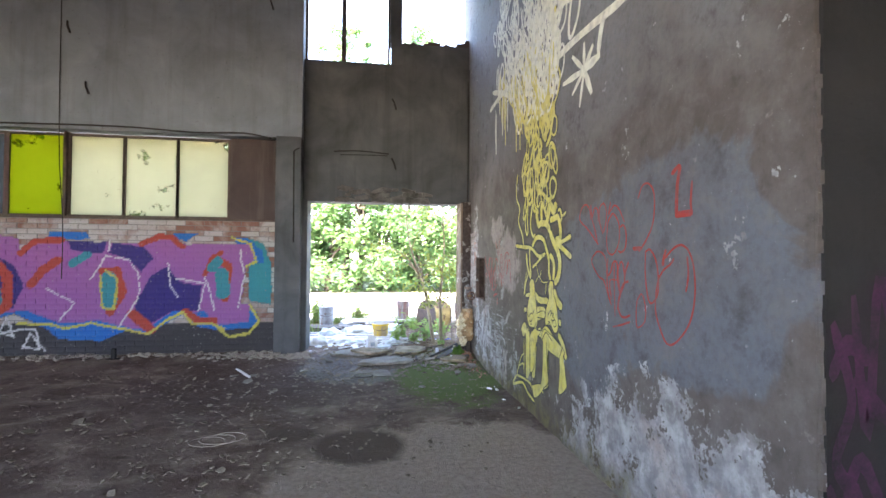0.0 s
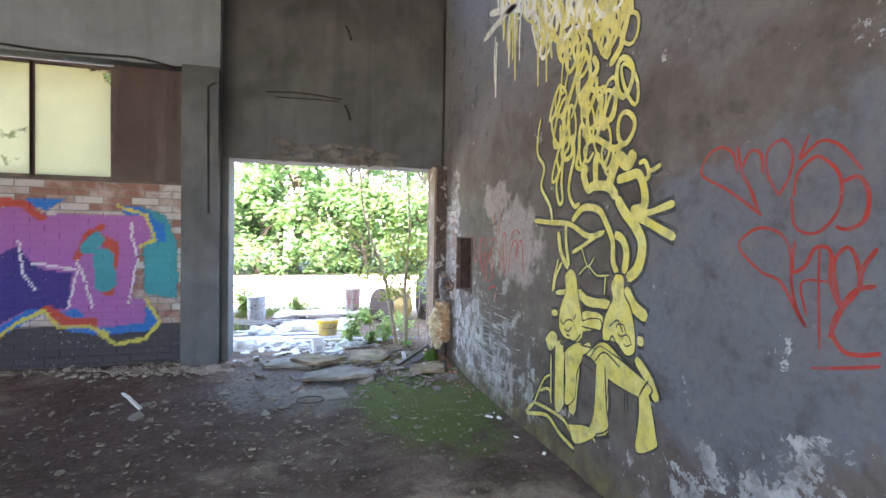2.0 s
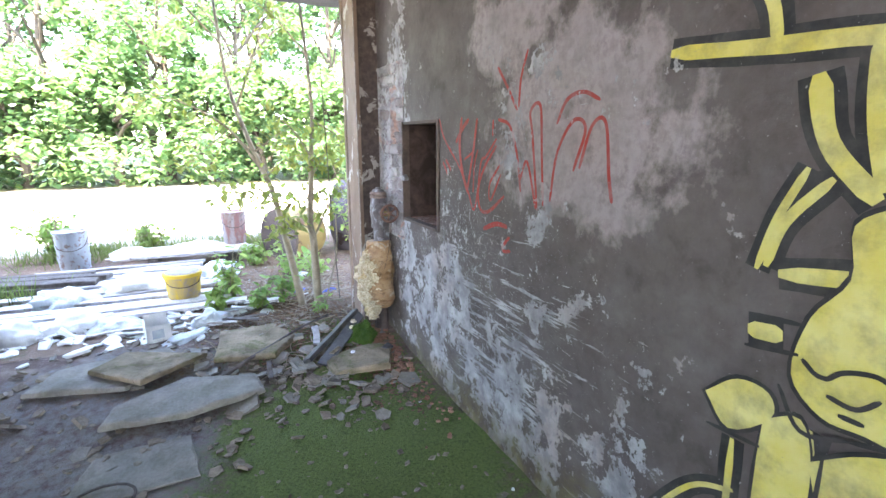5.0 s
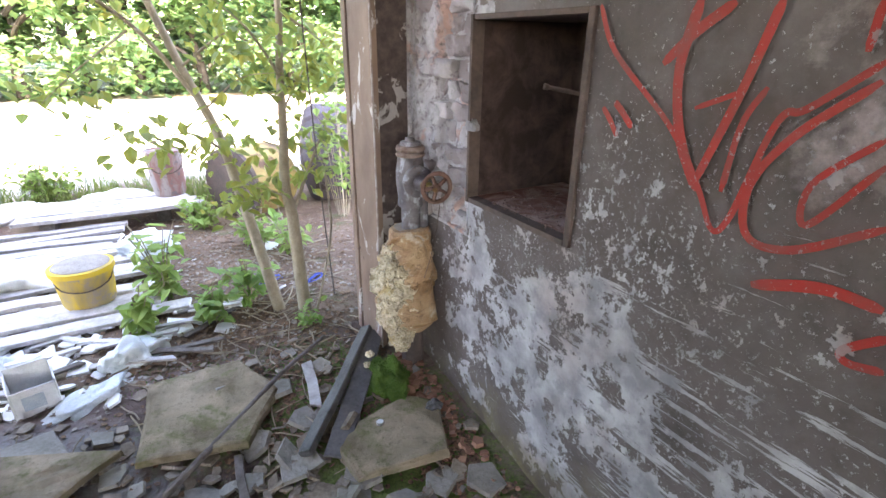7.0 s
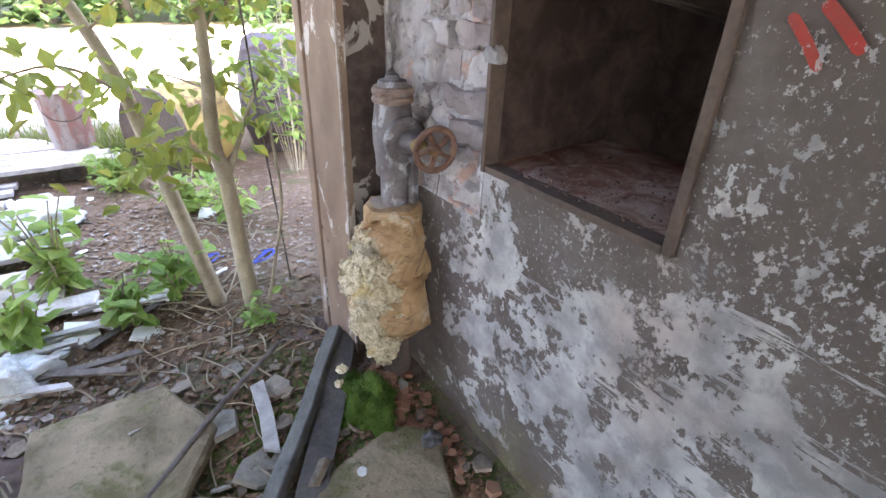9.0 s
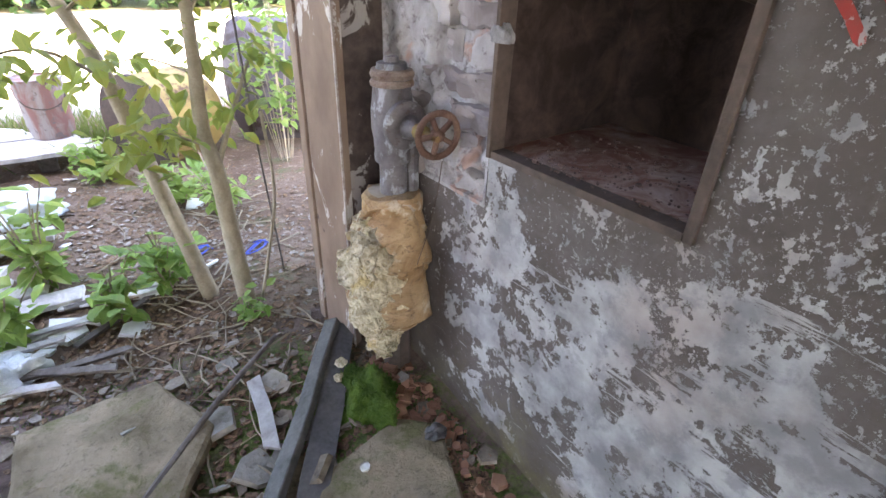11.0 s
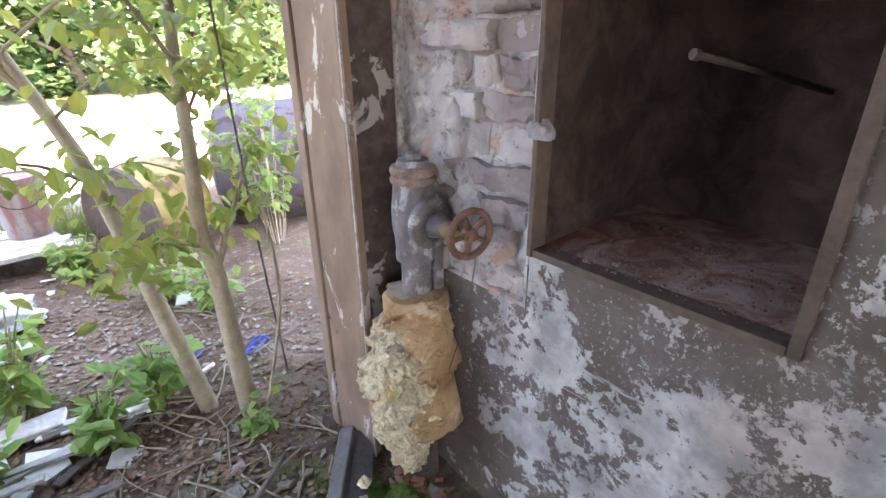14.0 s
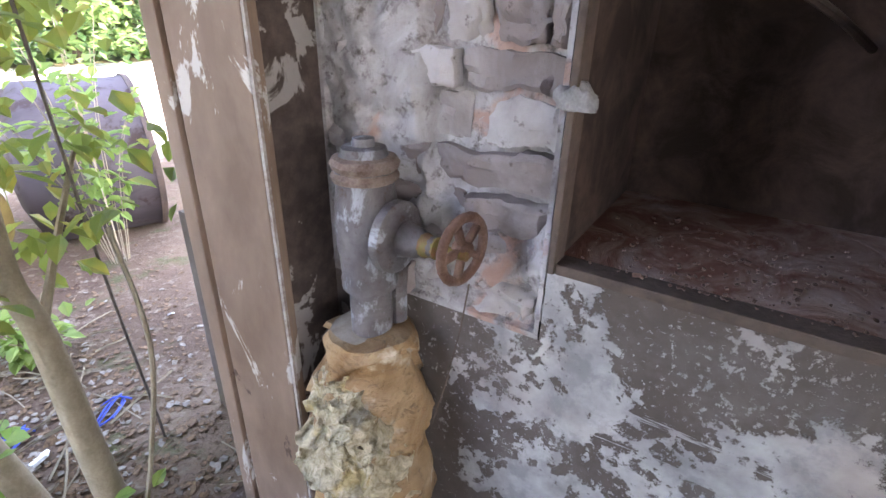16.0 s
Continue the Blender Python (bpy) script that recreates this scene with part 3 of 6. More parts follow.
YELLOW.append((0.024, [(5.01, 1.44), (4.9, 1.48), (4.78, 1.53), (4.65, 1.58)]))
YELLOW.append((0.024, [(5.25, 1.16), (5.22, 1.27), (5.14, 1.37)]))
YELLOW.append((0.044, [(4.52, 1.34), (4.56, 1.4), (4.57, 1.52), (4.64, 1.63), (4.72, 1.71), (4.89, 1.73), (5.02, 1.65)]))
YELLOW.append((0.052, [(4.46, 1.34), (4.44, 1.45), (4.48, 1.53), (4.55, 1.56)]))
YELLOW.append((0.064, [(4.43, 1.31), (4.34, 1.38), (4.31, 1.5), (4.36, 1.59), (4.46, 1.68), (4.54, 1.77)]))
YELLOW.append((0.064, [(4.54, 1.77), (4.62, 1.84), (4.77, 1.86), (4.84, 1.85), (4.89, 1.95), (4.85, 1.99)]))
YELLOW.append((0.056, [(4.75, 1.86), (4.76, 1.99), (4.73, 2.06)]))
YELLOW.append((0.072, [(4.62, 1.84), (4.58, 1.93), (4.53, 2), (4.45, 1.95), (4.39, 2.01)]))
YELLOW.append((0.056, [(4.54, 1.87), (4.44, 1.88), (4.35, 1.88), (4.3, 1.78), (4.31, 1.7), (4.41, 1.69)]))
YELLOW.append((0.036, [(4.41, 1.69), (4.28, 1.67), (4.17, 1.69), (4.08, 1.71)]))
YELLOW.append((0.044, [(4.41, 1.67), (4.29, 1.63), (4.17, 1.58), (4.07, 1.54)]))
YELLOW.append((0.024, [(4.29, 1.89), (4.24, 1.89), (4.18, 1.91)]))
YELLOW.append((0.028, [(5.54, 2.33), (5.54, 2.18), (5.43, 2.06), (5.47, 1.92), (5.33, 1.77), (5.29, 1.65)]))
YELLOW.append((0.024, [(5.5, 2.44), (5.54, 2.33)]))
YELLOW.append((0.028, [(5.2, 2.33), (5.2, 2.2), (5.24, 2.1), (5.21, 2.01), (5.24, 1.9), (5.2, 1.78), (5.15, 1.8), (5.17, 1.93), (5.14, 2.1), (5.08, 2.16), (5.09, 2.29)]))
YELLOW.append((0.032, [(5.03, 2.23), (5.01, 2.08), (5.05, 1.97), (5.07, 1.85), (5, 1.75), (4.93, 1.76)]))
YELLOW.append((0.032, [(4.95, 2.24), (4.95, 2.12), (4.98, 2.01), (4.91, 1.98)]))
YELLOW.append((0.04, [(4.91, 2.22), (4.85, 2.17), (4.74, 2.14), (4.59, 2.06), (4.5, 2.06)]))
YELLOW.append((0.01, [(4.9, 1.48), (4.82, 1.36), (4.75, 1.42)]))
YELLOW.append((0.01, [(4.92, 1.3), (4.82, 1.36), (4.72, 1.31), (4.59, 1.32)]))
YELLOW.append((0.012, [(4.63, 1.31), (4.64, 1.2)]))
YELLOW.append((0.052, [(4.33, 0.99), (4.28, 0.99)]))
YELLOW.append((0.028, [(5.52, 0.27), (5.64, 0.15), (5.32, 0.24), (5.13, 0.18), (4.94, 0.15)]))
YELLOW.append((0.024, [(4.94, 0.21), (4.78, 0.34), (4.7, 0.29)]))
YELLOW.append((0.02, [(5.43, 0.39), (5.29, 0.44), (5.25, 0.35)]))
YELLOW.append((0.024, [(4.78, 2.07), (4.85, 2.02), (4.89, 2.1), (4.83, 2.14)]))
YELLOW.append((0.02, [(4.57, 1.96), (4.62, 1.91), (4.66, 1.95), (4.63, 2.02)]))
YELLOW.append((0.028, [(4.35, 1.94), (4.3, 1.94), (4.27, 1.87), (4.3, 1.84)]))
YELLOW.append((0.02, [(5.19, 1.39), (5.24, 1.27), (5.27, 1.15)]))
DETAIL = []
DETAIL.append([(4.87, 1.09), (4.64, 1.09)])
DETAIL.append([(4.87, 0.97), (4.65, 0.98)])
DETAIL.append([(4.88, 0.85), (4.72, 0.86)])
DETAIL.append([(4.86, 0.74), (4.72, 0.72)])
DETAIL.append([(5.27, 1.04), (5.15, 1.05)])
DETAIL.append([(5.27, 0.96), (5.15, 0.98)])
DETAIL.append([(4.42, 0.69), (4.42, 0.57)])
DETAIL.append([(4.4, 0.7), (4.39, 0.58)])
DETAIL.append([(4.58, 1.02), (4.5, 1.07), (4.45, 1.01)])
DETAIL.append([(4.58, 0.92), (4.54, 0.97), (4.46, 0.86)])
DETAIL.append([(5.142, 0.975), (5.111, 0.951), (5.083, 0.951)])
DETAIL.append([(4.974, 0.997), (4.956, 1.015), (4.94, 1.038)])
DETAIL.append([(5.089, 0.949), (5.061, 0.977), (5.011, 0.992), (4.977, 0.983)])
DETAIL.append([(5.085, 0.914), (5.031, 0.909), (4.993, 0.945)])
DETAIL.append([(5.058, 0.882), (5.011, 0.882)])
DETAIL.append([(5.181, 0.896), (5.122, 0.808), (5.032, 0.835)])
DETAIL.append([(5.032, 0.835), (4.936, 0.866), (4.876, 0.921)])
DETAIL.append([(5.34, 0.71), (5.2, 0.72)])
DETAIL.append([(4.72, 0.78), (4.62, 0.86), (4.47, 0.81)])
DETAIL.append([(5.07, 0.78), (5.07, 0.4)])
DETAIL.append([(4.61, 0.78), (4.59, 0.56)])
DETAIL.append([(4.3, 0.7), (4.27, 0.75), (4.23, 0.8)])
RED = []
RED.append((0.018, [(3.61, 1.63), (3.77, 1.74), (3.9, 1.81), (3.92, 1.85), (3.88, 1.91), (3.81, 1.93), (3.75, 1.89), (3.73, 1.81)]))
RED.append((0.02, [(3.73, 1.92), (3.71, 1.82), (3.66, 1.73), (3.62, 1.63)]))
RED.append((0.018, [(3.71, 1.82), (3.67, 1.89), (3.62, 1.87), (3.61, 1.79)]))
RED.append((0.016, [(3.54, 1.7), (3.59, 1.79), (3.59, 1.88), (3.53, 1.91), (3.49, 1.85), (3.5, 1.77), (3.54, 1.7)]))
RED.append((0.016, [(3.43, 1.91), (3.46, 1.83), (3.42, 1.86), (3.38, 1.88), (3.32, 1.85), (3.25, 1.76)]))
RED.append((0.016, [(3.48, 1.69), (3.47, 1.77), (3.42, 1.82), (3.38, 1.82), (3.32, 1.75), (3.32, 1.64), (3.39, 1.56), (3.47, 1.58), (3.49, 1.69)]))
RED.append((0.018, [(3.31, 1.73), (3.26, 1.74), (3.23, 1.68), (3.24, 1.6), (3.29, 1.57), (3.33, 1.58)]))
RED.append((0.016, [(3.42, 1.22), (3.46, 1.29), (3.48, 1.38), (3.48, 1.46), (3.52, 1.55), (3.61, 1.58), (3.68, 1.55), (3.71, 1.5), (3.61, 1.41), (3.53, 1.38), (3.48, 1.31), (3.43, 1.23)]))
RED.append((0.018, [(3.47, 1.53), (3.48, 1.42), (3.43, 1.44), (3.4, 1.5), (3.36, 1.51), (3.34, 1.48), (3.34, 1.39), (3.31, 1.31)]))
RED.append((0.012, [(3.42, 1.26), (3.44, 1.38), (3.33, 1.39)]))
RED.append((0.012, [(3.38, 1.5), (3.38, 1.37), (3.37, 1.15)]))
RED.append((0.018, [(3.34, 1.2), (3.3, 1.3), (3.25, 1.38), (3.26, 1.47), (3.29, 1.51), (3.33, 1.46), (3.32, 1.37), (3.3, 1.3)]))
RED.append((0.02, [(3.2, 1.51), (3.24, 1.44), (3.25, 1.38)]))
RED.append((0.02, [(3.2, 1.39), (3.27, 1.36), (3.33, 1.24), (3.3, 1.17), (3.25, 1.16), (3.18, 1.18)]))
RED.append((0.016, [(3.4, 1.08), (3.28, 1.11), (3.18, 1.14)]))
RED.append((0.034, [(2.76, 1.98), (2.69, 2.01), (2.71, 1.91), (2.72, 1.76)]))
RED.append((0.04, [(2.73, 1.76), (2.66, 1.76), (2.59, 1.76)]))
RED.append((0.02, [(2.59, 1.92), (2.6, 1.81), (2.59, 1.75)]))
RED.append((0.016, [(2.82, 1.53), (2.75, 1.58), (2.68, 1.6), (2.62, 1.57), (2.58, 1.49), (2.57, 1.35), (2.61, 1.21), (2.71, 1.1), (2.8, 1.07), (2.87, 1.15), (2.91, 1.25), (2.89, 1.39), (2.84, 1.46), (2.77, 1.5), (2.74, 1.53)]))
RED.append((0.026, [(2.81, 1.58), (2.83, 1.53), (2.84, 1.49)]))
RED.append((0.016, [(3.01, 1.57), (2.96, 1.58), (2.9, 1.51), (2.88, 1.39), (2.9, 1.31), (2.97, 1.28), (3.01, 1.42), (3.01, 1.57)]))
RED.append((0.016, [(3.09, 1.89), (3.04, 1.96), (2.97, 1.96), (2.92, 1.89), (2.93, 1.74), (3.0, 1.64), (3.08, 1.57)]))
RED.append((0.018, [(2.63, 1.54), (2.62, 1.45), (2.64, 1.36)]))
RED.append((0.03, [(3.15, 1.59), (3.05, 1.59)]))
RED.append((0.014, [(3.1, 1.28), (3.05, 1.32), (3.01, 1.25), (3.02, 1.16), (3.1, 1.12), (3.11, 1.21), (3.1, 1.28)]))
RED.append((0.016, [(7, 1.55), (6.94, 1.45), (6.77, 1.31), (6.68, 1.2), (6.63, 1.12), (6.6, 1.16), (6.57, 1.31), (6.55, 1.36), (6.52, 1.37), (6.43, 1.45)]))
RED.append((0.029, [(6.68, 1.19), (6.74, 1.29), (6.77, 1.42), (6.75, 1.55)]))
RED.append((0.022, [(6.69, 1.2), (6.64, 1.37), (6.62, 1.45), (6.6, 1.54)]))
RED.append((0.026, [(6.81, 1.43), (6.75, 1.49), (6.68, 1.54)]))
RED.append((0.013, [(6.72, 1.35), (6.63, 1.39)]))
RED.append((0.016, [(6.63, 1.2), (6.62, 1.33), (6.59, 1.4)]))
RED.append((0.019, [(6.43, 1.42), (6.53, 1.32), (6.58, 1.22), (6.56, 1.13), (6.48, 1.13), (6.36, 1.21)]))
RED.append((0.016, [(6.4, 1.34), (6.48, 1.25), (6.47, 1.18), (6.39, 1.3)]))
RED.append((0.026, [(6.53, 1.04), (6.42, 1.08), (6.33, 1.08)]))
RED.append((0.019, [(6.31, 1.04), (6.36, 0.99), (6.35, 0.97), (6.3, 0.98)]))
RED.append((0.018, [(6.954, 1.328), (6.928, 1.301), (6.901, 1.267)]))
RED.append((0.02, [(6.921, 1.344), (6.892, 1.32), (6.863, 1.292)]))
RED.append((0.016, [(6.46, 1.53), (6.46, 1.46)]))
for pale_tag in ([(6.43, 1.74), (6.36, 1.66), (6.28, 1.56)], [(6.22, 1.78), (6.26, 1.68), (6.27, 1.57)], [(6.42, 1.53), (6.33, 1.5), (6.27, 1.38), (6.24, 1.24)], [(6.25, 1.28), (6.2, 1.36), (6.13, 1.18), (6.17, 1.45), (6.19, 1.55), (6.13, 1.57), (6.11, 1.4), (6.09, 1.2)],
                 [(6.03, 1.5), (5.98, 1.58), (5.9, 1.6), (5.82, 1.57)], [(6.05, 1.22), (6.02, 1.4), (5.94, 1.51), (5.88, 1.48), (5.93, 1.34)], [(5.9, 1.35), (5.85, 1.49), (5.79, 1.5), (5.76, 1.33), (5.74, 1.25)]):
    RED.append((0.017, pale_tag))

yellow, black, pale = bmesh.new(), bmesh.new(), bmesh.new()
layer = 0
for i, shape in enumerate(YELLOW_BLOBS):
    blob(yellow, shape, WX - 0.0078 - 0.00006 * i)
    blob(black, shape, WX - 0.0072 - 0.00006 * i, 0.011)
for width, line in YELLOW:
    path = [(p.x, p.y) for p in smooth_path([(a, b, 0) for a, b in line], 5)]
    layer += 1
    ribbon(yellow, path, width, WX - 0.0055 - 0.00003 * layer)
    ribbon(black, path, width + 0.042, WX - 0.0025 - 0.00002 * layer, blunt=False)
# dark detail lines on the yellow shapes
for i, line in enumerate(DETAIL):
    ribbon(black, [(p.x, p.y) for p in smooth_path([(a, b, 0) for a, b in line], 5)], 0.011, WX - 0.0098 - 0.00005 * i)
for y, z, r in ((4.47, 1.02, 0.045), (4.42, 0.97, 0.04)):
    ring = [(y + r * math.cos(a * 0.7) * (1 + 0.3 * math.sin(3 * a)), z + r * 0.8 * math.sin(a * 0.7)) for a in range(9)]
    ribbon(black, ring, 0.009, WX - 0.0095)
# the tangle of loops that climbs the wall
rnd = random.Random(11)


def tangle(bm, y, z, a, b, turn, width, x):
    pts = []
    for i in range(17):
        t = 2 * math.pi * i / 16
        u, v = a * math.cos(t), b * math.sin(t) * (1 + 0.25 * math.cos(t))
        pts.append((y + u * math.cos(turn) - v * math.sin(turn), z + u * math.sin(turn) + v * math.cos(turn)))
    ribbon(bm, pts, width, x, blunt=False)
    return pts


for i in range(64):
    z = 2.0 + 1.55 * rnd.random()
    half = 0.42 + 0.1 * max(0, z - 2.6)
    y = 4.83 + 0.16 * (z - 2.0) * 0.3 + rnd.uniform(-half, half)
    a, b = rnd.uniform(0.035, 0.085), rnd.uniform(0.07, 0.17)
    w, turn = rnd.uniform(0.02, 0.038), rnd.uniform(-0.7, 0.7)
    pts = tangle(yellow, y, z, a, b, turn, w, WX - 0.0062 - 0.00002 * i)
    ribbon(black, pts, w + 0.022, WX - 0.0028 - 0.000015 * i, blunt=False)
for i in range(16):
    y, z = 4.85 + rnd.uniform(-0.45, 0.45), 1.95 + 1.5 * rnd.random()
    line = [(y, z, 0)]
    for j in range(4):
        line.append((line[-1][0] + rnd.uniform(-0.1, 0.1), line[-1][1] + rnd.uniform(0.04, 0.16), 0))
    path = [(p.x, p.y) for p in smooth_path(line, 4)]
    w = rnd.uniform(0.025, 0.05)
    ribbon(yellow, path, w, WX - 0.0075 - 0.00002 * i)
    ribbon(black, path, w + 0.02, WX - 0.0035 - 0.00001 * i)
# pale crown of the tangle, spreading to both sides, with drips
for i in range(150):
    z = 2.95 + 1.8 * rnd.random() ** 0.8
    spread = 0.45 + 0.95 * min(1, max(0, z - 2.95))
    y = 4.85 + rnd.uniform(-spread, spread * 1.2)
    pts = tangle(pale, y, z, rnd.uniform(0.04, 0.1), rnd.uniform(0.09, 0.22), rnd.uniform(-0.9, 0.9), rnd.uniform(0.022, 0.045), WX - 0.0062 - 0.00002 * i)
for i in range(26):
    y, z = 5.35 + rnd.random() * 1.1, 3.45 + rnd.uniform(-0.1, 0.5)
    drop = rnd.uniform(0.25, 0.75)
    ribbon(yellow if i % 2 else pale, [(y, z), (y + 0.02, z - drop * 0.5), (y + 0.01, z - drop)], rnd.uniform(0.03, 0.06), WX - 0.0095 - 0.00002 * i)
for a, b in (((4.79, 3.26), (3.2, 3.18)), ((4.6, 3.6), (3.75, 3.75)), ((4.4, 3.9), (3.4, 4.3)), ((5.6, 3.3), (6.6, 3.7)), ((5.7, 3.5), (6.75, 3.5)), ((3.52, 3.2), (3.6, 2.98))):
    mid = ((a[0] + b[0]) / 2, (a[1] + b[1]) / 2 + 0.03)
    ribbon(pale, [(p.x, p.y) for p in smooth_path([(*a, 0), (*mid, 0), (*b, 0)], 5)], 0.065, WX - 0.011)
# a star of short strokes beside the crown
for i, (y, z, w) in enumerate(((4.05, 3.14, 0.05), (3.83, 3.16, 0.05), (3.68, 3.08, 0.06), (3.57, 2.96, 0.08), (3.91, 2.69, 0.045), (3.7, 2.73, 0.07), (4.05, 2.83, 0.045), (4.24, 2.98, 0.06))):
    ribbon(pale, [(3.83, 2.95), ((3.83 + y) / 2, (2.95 + z) / 2), (y, z)], w, WX - 0.0112 - 0.00004 * i)
# long wavering strands that bind the loops into a net
for i in range(95):
    z0 = rnd.uniform(2.7, 3.9)
    y0 = 4.95 + rnd.uniform(-0.75, 0.95) * (0.45 + 0.5 * (z0 - 2.6))
    line, y, lean = [], y0, rnd.uniform(-0.1, 0.16)
    for j in range(6):
        line.append((y, z0 + 0.13 * j, 0))
        y += lean * 0.6 + rnd.uniform(-0.09, 0.09)
    ribbon(yellow if z0 < 2.95 else pale, [(p.x, p.y) for p in smooth_path(line, 4)], rnd.uniform(0.018, 0.04), WX - 0.0118 - 0.00003 * i)
red = bmesh.new()
for i, (width, line) in enumerate(RED):
    width *= 0.8
    ribbon(red, [(p.x, p.y) for p in smooth_path([(a, b, 0) for a, b in line], 6)], width, WX - 0.004 - 0.0001 * i)
for name, bm, mat, label in (("graffiti_fill", yellow, YELLOW_SPRAY, "yellow spray-painted tangle of branching shapes on the wall"), ("graffiti_outline", black, BLACK_SPRAY, "black spray-painted outlines on the wall"),
                             ("graffiti_crown", pale, PALE_SPRAY, "pale spray-painted loops high on the wall"), ("graffiti_tag", red, RED_SPRAY, "red spray-painted scribbles on the wall")):
    sorted_normals(bm)
    structure(from_bm(name, bm, mat), label, "graffiti")
purple = bmesh.new()
PURPLE_SPRAY = plain("purple_spray_paint", (0.07, 0.018, 0.052), (0.02, 0.014, 0.018), 7, 0.7)
for i, line in enumerate(([(1.5, 1.5), (1.35, 1.2), (1.2, 1.45), (1.1, 0.9), (1.0, 1.4)], [(1.55, 0.75), (1.3, 0.55), (1.05, 0.8), (0.9, 0.6)], [(1.5, 1.15), (1.3, 0.95), (1.0, 1.1)], [(0.84, 1.3), (0.98, 1.02), (0.86, 0.8), (1.05, 0.66)], [(0.82, 1.1), (0.95, 1.22), (1.12, 1.16)], [(0.8, 0.72), (0.92, 0.52), (1.15, 0.5)])):
    ribbon(purple, [(p.x, p.y) for p in smooth_path([(a, b, 0) for a, b in line], 5)], 0.07, WX + 0.496 - 0.001 * i)
for v in purple.verts:
    v.co = Vector((2.2 + (v.co.y - 0.85) * 0.55, 1.888 - 0.2 * (WX + 0.496 - v.co.x), v.co.z))
for f in purple.faces:
    f.normal_update()
    if f.normal.y > 0:
        f.normal_flip()
# thin near-black slab over the long wall's end face
structure(boxes("wall_east_end", [(WX + 0.02, WX + 0.5, 1.892, 1.91, -0.15, 6.6)], DARK_WALL), "near-black end face of the wall")
structure(from_bm("graffiti_purple", purple, PURPLE_SPRAY), "dull purple spray paint on the dark wall", "graffiti")

# ---------------------------------------------------------------- doorway post
post = empty("door_post", 1.985, 7.98, 0.06)
boxes("face", [(-0.004, 0.03, 0.006, 0.188, 0.0, 2.34)], STEEL_BROWN, post, 0.004, Matrix.Rotation(radians(5), 4, "Z"))
boxes("angle", [(-0.016, 0.012, 0.196, 0.236, 0.0, 2.34)], STEEL_BROWN, post, 0.003, Matrix.Rotation(radians(3), 4, "Z"))
boxes("lip", [(0.0, 0.016, 0.004, 0.03, 0.0, 2.34)], STEEL_BROWN, post, 0.003)
boxes("weld_strip", [(-0.004, 0.002, -0.003, 0.004, 0.02, 2.34)], plain("chipped_pale_edge", (0.4, 0.37, 0.35), (0.2, 0.15, 0.13), 20), post)
tagged(post, "brown painted steel door post, chipped and worn", "door post")
kf = Kit("flaking_brown_paint", 0.8)
fp = kf.world_pos()
fl = kf.noise(fp, 7, 8, 0.6, 0.5)
kf_mat = kf.done(kf.mix(kf.span(fl, 0.56, 0.58), kf.mix(kf.span(kf.noise(fp, 22, 8, 0.7), 0.4, 0.65), (0.045, 0.031, 0.027), (0.085, 0.062, 0.055)), kf.mix(kf.noise(fp, 12), (0.2, 0.18, 0.17), (0.3, 0.28, 0.27))), fl, 0.5, 0.01)
structure(boxes("wall_north_return", [(1.992, WX + 0.04, 8.006, 8.136, -0.05, 2.42)], kf_mat), "narrow dark brown wall strip with flaking paint")

# ---------------------------------------------------------------- wall cupboard
cup = empty("wall_cupboard", WX, (NY0 + NY1) / 2, NZ0)
ww, hh = (NY1 - NY0) / 2, NZ1 - NZ0
boxes("frame", [(-0.018, 0.03, ww - 0.012, ww, 0, hh), (-0.012, 0.03, -ww, -ww + 0.02, 0, hh), (-0.012, 0.03, -ww + 0.02, ww - 0.012, hh - 0.016, hh), (-0.014, 0.03, -ww + 0.02, ww - 0.012, 0, 0.018)], RUST, cup, 0.003)
# rust tones of back, sides and top, darkened to hold the inner shade
kr = Kit("shaded_rusty_dusty_box", 0.9)
rp = kr.world_pos()
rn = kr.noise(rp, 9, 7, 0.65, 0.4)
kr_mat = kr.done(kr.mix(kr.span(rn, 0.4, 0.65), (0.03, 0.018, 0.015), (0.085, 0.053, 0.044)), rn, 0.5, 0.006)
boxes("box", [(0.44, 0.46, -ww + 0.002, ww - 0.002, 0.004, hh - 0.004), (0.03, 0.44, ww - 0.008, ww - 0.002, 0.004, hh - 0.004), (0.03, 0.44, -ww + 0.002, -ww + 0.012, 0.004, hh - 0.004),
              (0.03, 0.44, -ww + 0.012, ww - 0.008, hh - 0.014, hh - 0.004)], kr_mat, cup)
# rust dust on the bottom, its colour lightened for the light falling in
kd = Kit("lit_rust_dust", 0.95)
dp = kd.world_pos()
dn = kd.noise(dp, 8, 9, 0.7, 0.8)
boxes("bottom", [(0.03, 0.44, -ww + 0.012, ww - 0.008, 0.004, 0.016)], kd.done(kd.mix(kd.span(dn, 0.42, 0.6), (0.2, 0.09, 0.065), (0.38, 0.28, 0.25)), dn, 0.8, 0.01), cup)
tube("pipe_stub", smooth_path([(0.44, -0.1, 0.33), (0.26, -0.03, 0.375), (0.12, 0.027, 0.405)], 3), 0.007, RUST, cup)
stub_end = lathe("pipe_end", [(0.005, 0.0), (0.0095, 0.0), (0.0095, 0.012), (0.005, 0.012)], RUST, cup, 14)
stub_end.matrix_basis = look((0.12, 0.027, 0.405), (0.26, -0.03, 0.375))
tagged(cup, "empty rusty steel wall cupboard without a door", "cupboard")
rub = bmesh.new()
